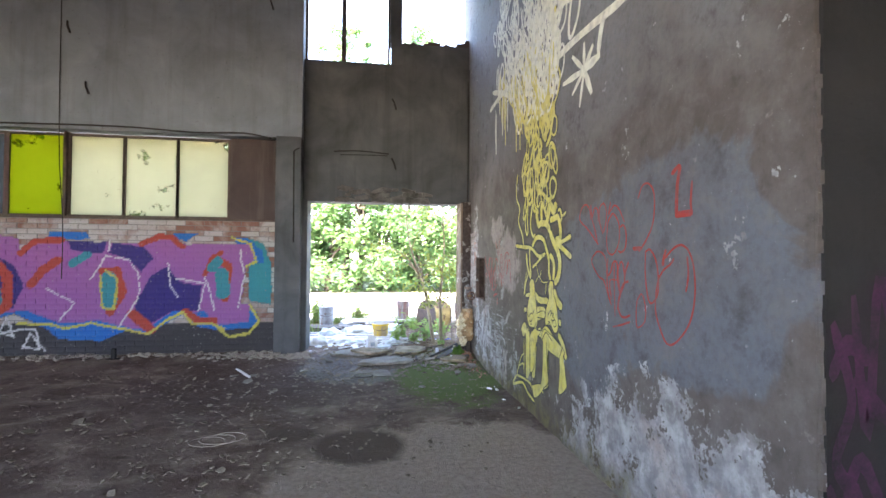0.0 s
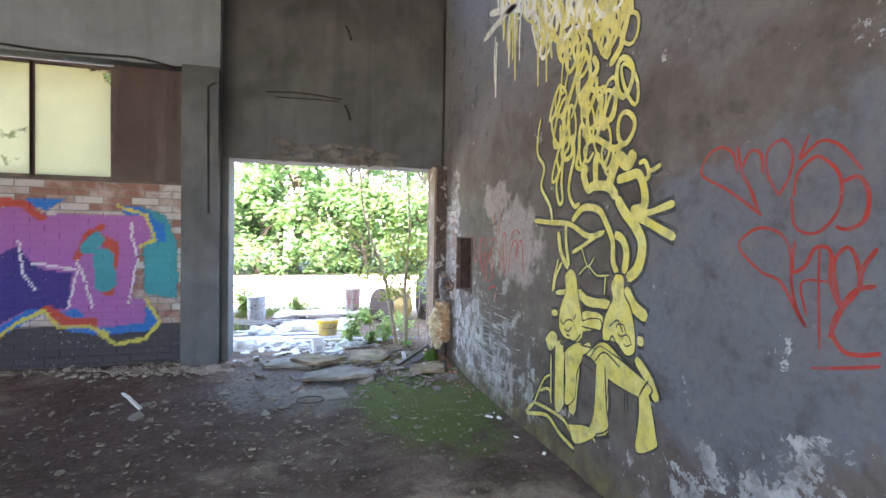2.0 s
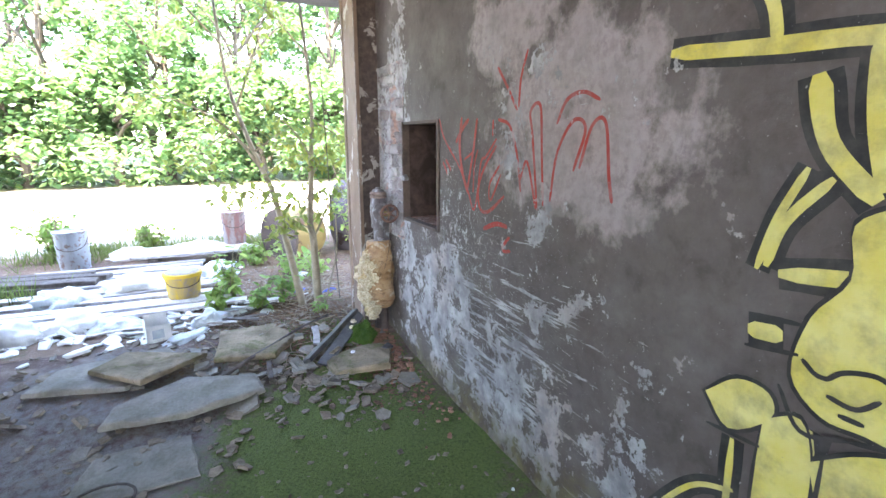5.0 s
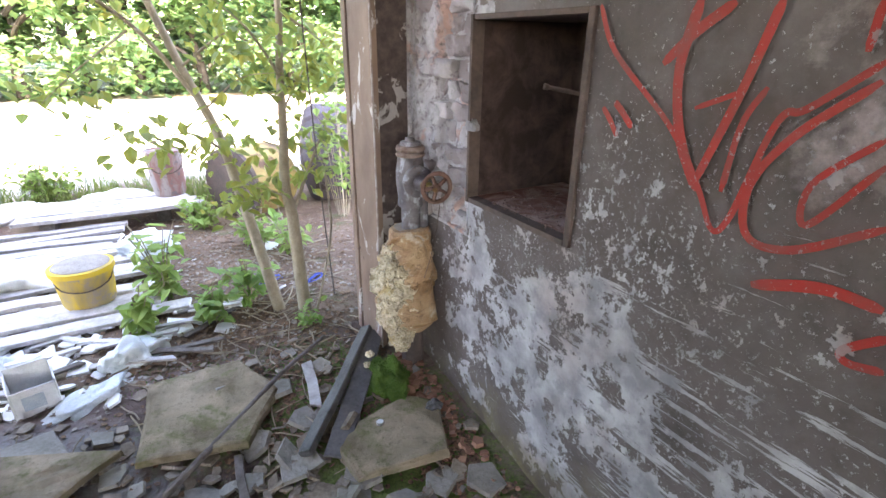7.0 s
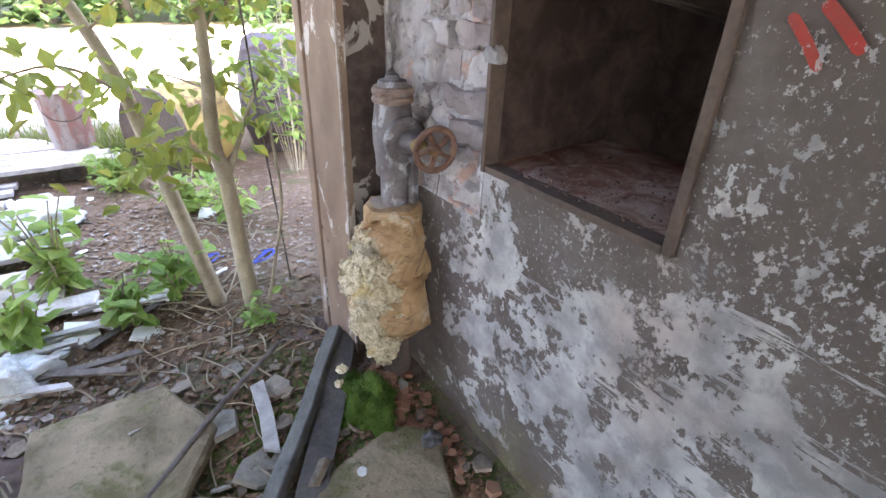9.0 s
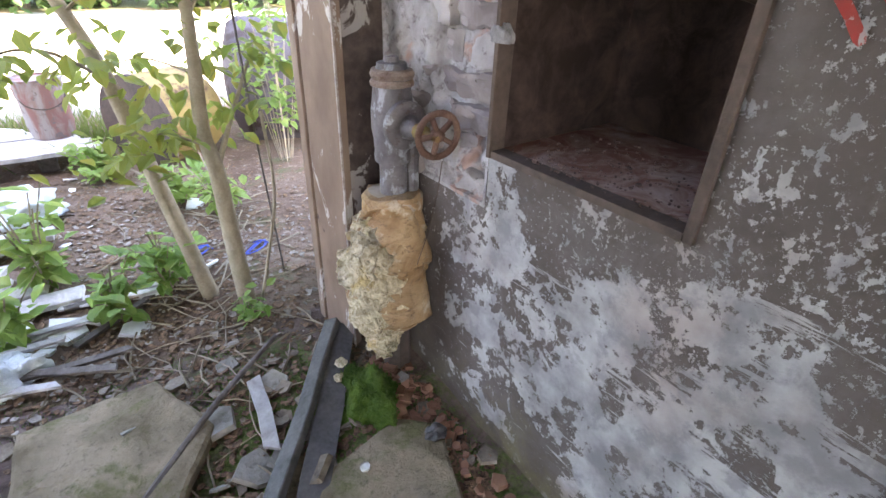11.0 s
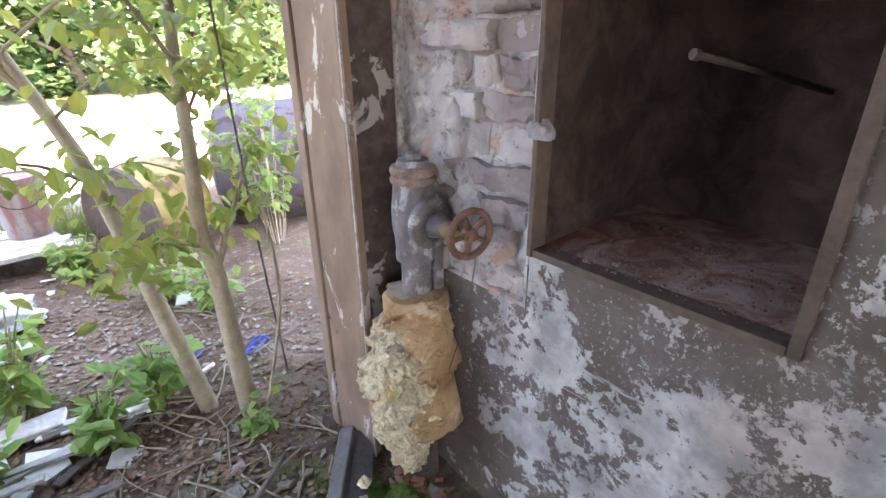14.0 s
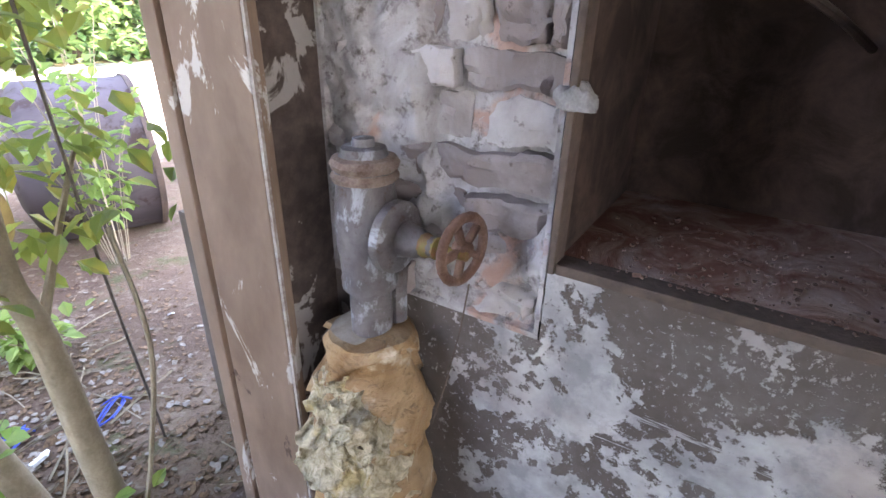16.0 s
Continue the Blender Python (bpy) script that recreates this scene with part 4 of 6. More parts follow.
for i in range(260):
    s = rnd.uniform(0.0008, 0.0028) * (2.2 if i % 40 == 0 else 1)
    y, x = NY0 + 0.05 + min(0.42, max(0.0, rnd.gauss(0.2, 0.12))), WX + 0.012 + 0.3 * rnd.random() ** 1.6
    add_box(rub, -s, s, -s, s, -s * 0.5, s * 0.6, pose(x, y, NZ0 + 0.02 + s * 0.3, rnd.uniform(-30, 30), rnd.uniform(-30, 30), rnd.uniform(0, 90)))
tagged(from_bm("cupboard_debris", rub, plain("rust_crumbs", (0.06, 0.03, 0.023), (0.13, 0.08, 0.065), 30)), "rust crumbs and plaster bits in the cupboard", "debris", kind="stuff")

# ---------------------------------------------------------------- standpipe with valve
VX, VY = 2.075, 7.84
stand = empty("standpipe", VX, VY, 0.06)
ki = Kit("weathered_grey_iron", 0.55, 0.15)
ip = ki.local_pos()
i1, i2 = ki.noise(ip, 8, 8, 0.65, 0.4), ki.noise(ip, 42, 8, 0.7, 0.3)
ic = ki.mix(ki.span(i1, 0.36, 0.64), (0.06, 0.05, 0.052), (0.165, 0.15, 0.155))
ic = ki.mix(ki.span(ki.noise(ki.stretch(ip, 1, 1, 0.6), 13, 9, 0.68, 0.3), 0.56, 0.61, 0, 0.8), ic, (0.3, 0.31, 0.34))
ic = ki.mix(ki.span(i2, 0.56, 0.66, 0, 0.7), ic, (0.075, 0.045, 0.034))
IRON = ki.done(ic, ki.math("ADD", i1, i2), 0.6, 0.004)
IRON_RUST = plain("crusted_rusty_iron", (0.13, 0.08, 0.06), (0.26, 0.2, 0.175), 22, 0.85, 0.1, 0.8)
kw = Kit("stained_orange_wrapping", 0.55)
wp = kw.local_pos()
w1, w2 = kw.noise(wp, 6, 8, 0.65, 0.8), kw.noise(kw.stretch(wp, 1, 1, 2.5), 26, 8, 0.68, 0.6)
wc = kw.mix(kw.span(w1, 0.35, 0.65), (0.23, 0.115, 0.045), (0.5, 0.34, 0.2))
wc = kw.mix(kw.span(w2, 0.54, 0.66, 0, 0.75), wc, (0.1, 0.06, 0.035))
wc = kw.mix(kw.span(kw.noise(wp, 10, 6, 0.6), 0.58, 0.64, 0, 0.8), wc, (0.56, 0.47, 0.36))
WRAP = kw.done(wc, kw.math("ADD", w1, w2), 0.8, 0.012)
kw = Kit("yellowed_mineral_wool", 0.95)
wp = kw.local_pos()
w1, w2 = kw.noise(wp, 7, 7, 0.65, 0.6), kw.noise(wp, 45, 8, 0.7, 0.8)
wc = kw.mix(kw.span(w2, 0.36, 0.62), (0.4, 0.3, 0.17), (0.82, 0.72, 0.54))
wc = kw.mix(kw.span(w1, 0.56, 0.66, 0, 0.5), wc, (0.34, 0.26, 0.17))
wc = kw.mix(kw.span(kw.noise(wp, 12, 5), 0.58, 0.66, 0, 0.7), wc, (0.62, 0.45, 0.19))
FOAM = kw.done(wc, kw.math("ADD", w1, w2), 1.0, 0.02)
body = lathe("valve_body", [(0.04, 0.62), (0.04, 0.785), (0.052, 0.787), (0.053, 0.806), (0.051, 0.815), (0.054, 0.85), (0.058, 0.88), (0.058, 0.93), (0.053, 0.965), (0.05, 0.985), (0.052, 0.99), (0.052, 1.03), (0.041, 1.033), (0.038, 1.047), (0.02, 1.049), (0.018, 1.062), (0.006, 1.064)], IRON, stand, 32)
rough_up(body, 0.0018, 26)
cap_ring = lathe("cap", [(0.05, 0.99), (0.057, 0.993), (0.059, 1.0), (0.056, 1.006), (0.051, 1.009), (0.057, 1.014), (0.059, 1.022), (0.054, 1.031), (0.046, 1.033)], IRON_RUST, stand, 32)
rough_up(cap_ring, 0.002, 40)
tagged(cap_ring, "crusted pale-brown ring cap")
flange = lathe("flange", [(0.04, -0.012), (0.06, -0.01), (0.064, -0.007), (0.064, 0.01), (0.058, 0.015), (0.046, 0.017), (0.032, 0.021), (0.026, 0.05), (0.018, 0.06), (0.018, 0.085)], IRON, stand)
flange.matrix_basis = pose(0.0, -0.062, 0.9, 90, 0, 0)
gland = lathe("gland", [(0.019, 0), (0.022, 0.012), (0.017, 0.025), (0.02, 0.034), (0.009, 0.044), (0.008, 0.09)], plain("mossy_brass", (0.16, 0.14, 0.04), (0.2, 0.09, 0.05), 40, 0.6, 0.3), stand, 10)
gland.matrix_basis = pose(0.0, -0.115, 0.9, 90, 0, 0)
wheel = bmesh.new()
for i in range(20):
    a0 = 2 * math.pi * i / 20
    for j in range(8):
        b0 = 2 * math.pi * j / 8
        r = 0.055 + 0.009 * math.cos(b0)
        wheel.verts.new((r * math.cos(a0), 0.008 * math.sin(b0), r * math.sin(a0)))
wheel.verts.ensure_lookup_table()
for i in range(20):
    for j in range(8):
        wheel.faces.new([wheel.verts[k] for k in (i * 8 + j, ((i + 1) % 20) * 8 + j, ((i + 1) % 20) * 8 + (j + 1) % 8, i * 8 + (j + 1) % 8)])
for i in range(5):
    add_box(wheel, 0.006, 0.05, -0.005, 0.005, -0.006, 0.006, pose(0, 0, 0, 0, 72 * i + 20, 0))
hub = bmesh.ops.create_cone(wheel, cap_ends=True, segments=12, radius1=0.017, radius2=0.014, depth=0.024)
bmesh.ops.rotate(wheel, verts=hub["verts"], cent=(0, 0, 0), matrix=Matrix.Rotation(radians(90), 3, "X"))
hw = from_bm("handwheel", wheel, plain("rusty_handwheel", (0.1, 0.048, 0.035), (0.19, 0.115, 0.088), 25, 0.85, 0.1, 0.7), stand, True)
hw.matrix_basis = pose(0.012, -0.19, 0.905, 0, 12, -8)
tagged(hw, "rusty red-brown spoked handwheel")
side_pipe = tube("side_pipe", [(0.045, -0.03, 0.62), (0.045, -0.03, 0.86)], 0.018, IRON, stand)


def lumpy(name, rings, mat, lump, freq, sides=36, seed=0.0):
    """A wrapped, sagging sleeve: rings of (centre x, centre y, rx, ry, z)."""
    verts, faces = [], []
    for cx, cy, rx, ry, z in rings:
        for s in range(sides):
            a = 2 * math.pi * s / sides
            p = Vector((cx + rx * math.cos(a), cy + ry * math.sin(a), z))
            d = 1 + lump * (noise.noise(p * freq + Vector((seed, 0, 0))) + 0.5 * noise.noise(p * freq * 2.7))
            verts.append((min(cx + rx * math.cos(a) * d, WX - VX - 0.004), cy + ry * math.sin(a) * d, z + 0.02 * noise.noise(p * freq * 0.8)))
    for i in range(len(rings) - 1):
        for s in range(sides):
            a, b = i * sides + s, i * sides + (s + 1) % sides
            faces.append((a, b, b + sides, a + sides))
    faces.append(tuple(range(sides))[::-1])
    faces.append(tuple(range(len(verts) - sides, len(verts))))
    return mesh_ob(name, verts, faces, mat, stand, True)


def rings(spec, n):
    """Fills in between (cx, cy, rx, ry, z) rows."""
    out = []
    for i in range(len(spec) - 1):
        for s in range(n):
            t = s / n
            out.append(tuple(a + (b - a) * t for a, b in zip(spec[i], spec[i + 1])))
    return out + [spec[-1]]


sleeve = lumpy("wrapping", rings([(-0.01, 0, 0.06, 0.06, 0.2), (-0.02, -0.005, 0.115, 0.115, 0.27), (-0.025, -0.005, 0.128, 0.125, 0.36), (-0.02, 0, 0.115, 0.115, 0.5), (-0.01, 0, 0.1, 0.1, 0.58), (-0.005, 0, 0.082, 0.085, 0.63), (-0.005, 0, 0.088, 0.09, 0.67), (-0.005, 0, 0.078, 0.08, 0.69)], 14), WRAP, 0.1, 11, 72, 3)
for v in sleeve.data.vertices:      # slanting tape turns and creases
    a = math.atan2(v.co.y, v.co.x)
    turn = (v.co.z * 5.2 + 0.75 * math.sin(a + 0.6) + 0.6 * noise.noise(v.co * 8)) % 1.0
    grow = 0.17 * (1 - turn) ** 1.6 - 0.08 * math.exp(-((turn - 0.98) / 0.05) ** 2) + 0.05 * noise.noise((v.co.x * 40, v.co.y * 40, v.co.z * 22))
    v.co.x = min(v.co.x * (1 + grow), WX - VX - 0.004)
    v.co.y = min(v.co.y * (1 + grow), 0.132)
wool = lumpy("mineral_wool", rings([(-0.07, -0.03, 0.025, 0.03, 0.12), (-0.075, -0.03, 0.055, 0.055, 0.19), (-0.085, -0.035, 0.075, 0.08, 0.3), (-0.095, -0.03, 0.085, 0.095, 0.42), (-0.095, -0.02, 0.075, 0.09, 0.52), (-0.08, 0.0, 0.045, 0.06, 0.6), (-0.07, 0.01, 0.02, 0.03, 0.63)], 13), FOAM, 0.3, 12, 84, 9)
rough_up(wool, 0.024, 24)
rough_up(wool, 0.016, 58)
rough_up(wool, 0.008, 130)
for v in wool.data.vertices:
    v.co.y = min(v.co.y, 0.132)
tagged(wool, "torn tufts of dirty yellowed mineral wool")
tube("riser", [(0, 0, 0.0), (0, 0, 0.63)], 0.05, RUST, stand)
lathe("collar", [(0.075, 0.645), (0.086, 0.655), (0.084, 0.685), (0.052, 0.69)], plain("dirty_fabric_collar", (0.28, 0.22, 0.17), (0.4, 0.34, 0.28), 14, 0.9), stand, 20)
tube("wire", [(0.02, -0.2, 0.84), (0.015, -0.19, 0.75), (0.0, -0.17, 0.62), (-0.02, -0.15, 0.52)], 0.0015, RUST, stand, 5)
tagged(stand, "iron standpipe with valve, wrapped in torn yellowed insulation", "pipe")

# ---------------------------------------------------------------- greenery
LEAF_FAR = leaf_mat("sunlit_foliage", (0.09, 0.19, 0.085), (0.145, 0.245, 0.09), (0.24, 0.3, 0.1))
LEAF_NEAR = leaf_mat("fresh_leaves", (0.16, 0.28, 0.07), (0.24, 0.34, 0.09), (0.32, 0.37, 0.11))
LEAF_SPRIG = leaf_mat("sapling_leaves", (0.15, 0.22, 0.055), (0.23, 0.27, 0.065), (0.34, 0.3, 0.07))
GRASS = leaf_mat("grass_blades", (0.09, 0.14, 0.03), (0.13, 0.17, 0.04), (0.18, 0.17, 0.06))
BARK = plain("pale_sapling_bark", (0.2, 0.16, 0.11), (0.3, 0.25, 0.18), 14, 0.85, 0, 0.5)
BARK_FAR = plain("dark_tree_bark", (0.06, 0.045, 0.035), (0.11, 0.09, 0.07), 6)


def leaf(vs, fs, p, size, rng, droop=0.0, fine=True):
    """One pointed leaf, folded along its midrib."""
    d = Vector((rng.uniform(-1, 1), rng.uniform(-1, 1), rng.uniform(-0.7, 0.4) - droop)).normalized()
    s = d.cross(Vector((rng.uniform(-0.4, 0.4), rng.uniform(-0.4, 0.4), 1))).normalized()
    up = s.cross(d) * (0.12 * size)
    n = len(vs)
    w = s * size * rng.uniform(0.28, 0.38)
    if fine:
        vs += [p, p + d * size * 0.35 + w + up, p + d * size * 0.72 + w * 0.7 + up, p + d * size, p + d * size * 0.72 - w * 0.7 + up, p + d * size * 0.35 - w + up]
        fs += [(n, n + 1, n + 2, n + 3), (n, n + 3, n + 4, n + 5)]
    else:
        vs += [p, p + d * size * 0.5 + w * 1.25, p + d * size, p + d * size * 0.5 - w * 1.25]
        fs += [(n, n + 1, n + 2, n + 3)]


def big_tree(height, spread, seed, clumps=46, per=95, low=0.12):
    rng = random.Random(seed)
    t = empty("tree", 0, 0, 0)
    tips = []
    trunk = [(0, 0, -0.1), (0.1, 0.05, height * 0.2), (rng.uniform(-0.2, 0.2), 0.1, height * 0.45), (rng.uniform(-0.4, 0.4), 0, height * 0.8)]
    tube("trunk", smooth_path(trunk, 3), [0.16 * (1 - 0.085 * i) for i in range(10)], BARK_FAR, t)
    for i in range(7):
        z = height * rng.uniform(0.2, 0.65)
        a = rng.uniform(0, 6.28)
        e = Vector((math.cos(a) * spread * 0.7, math.sin(a) * spread * 0.7, z + height * 0.2))
        tube("limb", smooth_path([(0, 0.05, z), (e.x * 0.5, e.y * 0.5, z + height * 0.13), e], 3), [0.07, 0.06, 0.05, 0.04, 0.03, 0.02, 0.012], BARK_FAR, t, 6)
    vs, fs = [], []
    for i in range(clumps):
        z = height * (low + (1 - low) * rng.random())
        k = math.sin(math.pi * min(0.97, 0.18 + 0.78 * (z / height))) ** 0.6
        a, r = rng.uniform(0, 6.28), spread * k * rng.uniform(0.25, 1.0)
        c = Vector((math.cos(a) * r, math.sin(a) * r, z))
        rad = rng.uniform(0.4, 0.85)
        for j in range(per):
            q = Vector((rng.gauss(0, 0.45), rng.gauss(0, 0.45), rng.gauss(0, 0.3))) * rad
            leaf(vs, fs, c + q, rng.uniform(0.14, 0.27), rng, 0.2, False)
    mesh_ob("crown", vs, fs, LEAF_FAR, t)
    return tagged(t, "leafy deciduous tree beyond the road", "tree", "trees along the road")


kinds = [big_tree(8.5, 2.6, 1), big_tree(7.2, 2.3, 2), big_tree(10.5, 3.0, 3, 60, 95), big_tree(3.4, 1.9, 4, 34, 95, 0.02), big_tree(18.0, 3.8, 6, 95, 110)]
rnd = random.Random(5)
spots = [(-16 + 3.1 * i + rnd.uniform(-0.8, 0.8), 23.4 + rnd.uniform(-0.6, 1.2), (0, 1, 0, 2)[i % 4]) for i in range(11)]
spots += [(-19 + 4.6 * i, 28.5 + rnd.uniform(-1, 1), 2) for i in range(9)]
spots += [(-22 + 5.2 * i, 36 + rnd.uniform(-1, 1), 4) for i in range(9)]
spots += [(-11 + 2.0 * i + rnd.uniform(-0.4, 0.4), 21.9 + rnd.uniform(-0.3, 0.4), 3) for i in range(11)]
used = set()
for x, y, kind in spots:
    m = pose(x, y, 0.1, 0, 0, rnd.uniform(0, 360))
    if kind in used:
        copy_thing(kinds[kind], m @ Matrix.Diagonal((1, 1, 1, 1)))
    else:
        kinds[kind].matrix_basis = m
        used.add(kind)


def sapling(name, base, trunk, radii, branches, leaves, seed, label):
    rng = random.Random(seed)
    t = empty(name, *base)
    b = Vector(base)
    path = smooth_path([Vector(p) - b for p in trunk], 4)
    n = len(path)
    tube("trunk", path, [radii[0] + (radii[1] - radii[0]) * i / (n - 1) for i in range(n)], BARK, t, 10)
    tips = []
    for line, r in branches:
        p = smooth_path([Vector(q) - b for q in line], 4)
        tube("branch", p, [r * (1 - 0.8 * i / (len(p) - 1)) for i in range(len(p))], BARK, t, 7)
        tips += p[len(p) // 3:]
    vs, fs = [], []
    for i in range(leaves):
        p = rng.choice(tips) + Vector((rng.gauss(0, 0.09), rng.gauss(0, 0.09), rng.gauss(0, 0.06)))
        leaf(vs, fs, p, rng.uniform(0.045, 0.085), rng, 0.5)
    mesh_ob("leaves", vs, fs, LEAF_SPRIG, t)
    return tagged(t, label, "tree")


sapling("sapling", (1.65, 8.565, 0.05), [(1.65, 8.565, 0.05), (1.60, 8.64, 0.4), (1.54, 8.74, 0.8), (1.496, 8.8, 1.04), (1.37, 8.95, 1.42), (1.25, 9.1, 1.9), (1.2, 9.2, 2.6), (1.15, 9.3, 3.2)], (0.034, 0.008),
        [([(1.44, 8.86, 1.2), (1.2, 9.0, 1.55), (0.85, 9.1, 1.75), (0.5, 9.2, 1.8)], 0.014), ([(1.52, 8.78, 0.95), (1.35, 8.6, 1.08), (1.15, 8.5, 1.05)], 0.008), ([(1.3, 9.05, 1.7), (1.45, 8.9, 2.1), (1.6, 8.8, 2.6)], 0.012),
         ([(1.4, 8.9, 1.35), (1.6, 8.75, 1.5), (1.7, 8.7, 1.42)], 0.007), ([(1.22, 9.15, 2.2), (0.9, 9.0, 2.5), (0.6, 9.0, 2.6)], 0.01), ([(1.46, 8.84, 1.15), (1.62, 8.7, 1.3), (1.8, 8.62, 1.33)], 0.006), ([(1.2, 9.0, 1.5), (1.0, 8.8, 1.35), (0.85, 8.7, 1.22)], 0.006)], 430, 21,
        "slender pale-barked sapling leaning over the rubble")
sapling("sapling", (1.75, 8.445, 0.05), [(1.75, 8.445, 0.05), (1.745, 8.47, 0.35), (1.745, 8.5, 0.66), (1.735, 8.54, 0.8), (1.767, 8.6, 1.04), (1.797, 8.66, 1.34), (1.83, 8.7, 1.7), (1.8, 8.8, 2.5), (1.75, 8.9, 3.2)], (0.036, 0.008),
        [([(1.745, 8.5, 0.66), (1.84, 8.56, 0.82), (1.95, 8.62, 1.0), (2.0, 8.66, 1.06)], 0.012), ([(1.8, 8.66, 1.3), (1.65, 8.5, 1.5), (1.5, 8.4, 1.62)], 0.009), ([(1.74, 8.52, 0.75), (1.6, 8.5, 0.82), (1.48, 8.52, 0.8)], 0.006),
         ([(1.82, 8.7, 1.6), (2.0, 8.75, 1.5), (2.1, 8.8, 1.42)], 0.009), ([(1.78, 8.62, 1.15), (1.9, 8.7, 1.3), (2.0, 8.9, 1.36)], 0.007), ([(1.81, 8.75, 2.1), (1.6, 8.9, 2.4), (1.3, 9.0, 2.6)], 0.009), ([(1.76, 8.58, 0.98), (1.62, 8.72, 1.02), (1.5, 8.85, 0.95)], 0.005)], 470, 22,
        "slender pale-barked sapling beside the door post")


def weed(x, y, height, spread, stems, per, size, seed, label, name="weed", group="weeds by the doorway"):
    rng = random.Random(seed)
    z = ground_z(x, y) - 0.01
    t = empty(name, x, y, z)
    vs, fs = [], []
    bm_v, bm_f = [], []
    for i in range(stems):
        a, r = rng.uniform(0, 6.28), spread * rng.random()
        tip = Vector((math.cos(a) * r, math.sin(a) * r, height * rng.uniform(0.5, 1)))
        p0, p1 = Vector((tip.x * 0.1, tip.y * 0.1, 0)), Vector((tip.x * 0.4, tip.y * 0.4, tip.z * 0.6))
        line = smooth_path([p0, p1, tip], 4)
        for q, q2 in zip(line, line[1:]):
            n = len(bm_v)
            w = Vector((0.003, 0.002, 0))
            bm_v += [q - w, q + w, q2 + w, q2 - w]
            bm_f.append((n, n + 1, n + 2, n + 3))
        for j in range(per):
            k = rng.uniform(0.25, 1)
            q = line[min(int(k * (len(line) - 1)), len(line) - 1)]
            leaf(vs, fs, q + Vector((rng.gauss(0, 0.02), rng.gauss(0, 0.02), rng.gauss(0, 0.015))), size * rng.uniform(0.6, 1.2), rng, 0.1)
    mesh_ob("stems", bm_v, bm_f, BARK, t)
    mesh_ob("leaves", vs, fs, LEAF_NEAR, t)
    return tagged(t, label, "plant", group)


weed(1.32, 8.62, 0.27, 0.2, 11, 8, 0.08, 31, "low green leafy weed in the rubble")
weed(1.12, 8.95, 0.5, 0.16, 12, 9, 0.09, 32, "upright green leafy weed beside the planks")
weed(1.52, 8.72, 0.3, 0.2, 12, 8, 0.07, 33, "low green leafy weed under the saplings")
weed(1.0, 8.62, 0.3, 0.15, 8, 8, 0.09, 37, "low green leafy weed in the rubble")
weed(1.75, 9.6, 0.26, 0.3, 20, 10, 0.07, 34, "leafy bush beside the rusty tank", "bush", "bushes in the yard")
weed(1.45, 10.2, 0.3, 0.3, 20, 12, 0.07, 35, "leafy bush beside the rusty tank", "bush", "bushes in the yard")
weed(-0.55, 11.4, 0.6, 0.55, 40, 14, 0.08, 36, "leafy bush at the edge of the road", "bush", "bushes in the yard")
weed(0.35, 11.35, 0.42, 0.4, 30, 13, 0.07, 38, "leafy bush at the edge of the road", "bush", "bushes in the yard")
weed(1.72, 8.33, 0.14, 0.14, 8, 6, 0.045, 45, "low green weed at the foot of the post")
weed(2.5, 9.9, 1.5, 0.45, 14, 17, 0.085, 43, "tall leafy bush in front of the rusty tank", "bush", "bushes in the yard")
weed(1.9, 9.3, 0.3, 0.26, 14, 10, 0.07, 44, "low leafy bush behind the saplings", "bush", "bushes in the yard")
rng = random.Random(41)
gv, gf = [], []
for i in range(2600):
    x, y = rng.choice(((1.62, 11.0, 0.35, 0.35), (0.2, 11.5, 1.6, 0.35), (1.0, 11.4, 0.7, 0.2), (-0.4, 11.3, 0.3, 0.2), (-0.8, 9.6, 0.5, 0.4)))[:2], 0
    c = x
    sx = 0.35 if c[1] < 11.2 else 0.8
    px, py = c[0] + rng.gauss(0, sx * 0.6), c[1] + rng.gauss(0, 0.2)
    if py < 8.3:
        continue
    p = Vector((px, py, ground_z(px, py) - 0.005))
    h = rng.uniform(0.06, 0.26)
    lean = Vector((rng.gauss(0, 0.4), rng.gauss(0, 0.4), 1)) * h
    w = Vector((rng.uniform(-1, 1), rng.uniform(-1, 1), 0)).normalized() * 0.004
    n = len(gv)
    gv += [p - w, p + w, p + lean * 0.6 + w * 0.7, p + lean, p + lean * 0.6 - w * 0.7]
    gf += [(n, n + 1, n + 2, n + 4), (n + 2, n + 3, n + 4)]
tagged(mesh_ob("grass", gv, gf, GRASS), "tufts of green grass along the yard's edge", "grass", kind="stuff")

# ---------------------------------------------------------------- yard things
PLANK = plain("weathered_grey_plank", (0.32, 0.295, 0.275), (0.52, 0.49, 0.47), 6, 0.85, 0, 0.6, 0.006, 2.0, 0.25)
OLD_WOOD = plain("dark_wet_wood", (0.06, 0.048, 0.04), (0.13, 0.11, 0.095), 7, 0.8, 0, 0.6, 0.006, 2.0, 0.2)
SLATE = plain("grey_slab_stone", (0.15, 0.135, 0.11), (0.26, 0.24, 0.205), 6, 0.85, 0, 0.7, 0.01)
kst = Kit("ochre_mossy_slab", 0.9)
tp = kst.world_pos()
t1, t2 = kst.noise(tp, 5, 8, 0.65, 0.4), kst.noise(tp, 38, 7, 0.7)
tc = kst.mix(kst.span(t1, 0.36, 0.64), (0.13, 0.1, 0.06), (0.29, 0.225, 0.155))
tc = kst.mix(kst.span(t2, 0.56, 0.68, 0, 0.6), tc, (0.08, 0.06, 0.04))
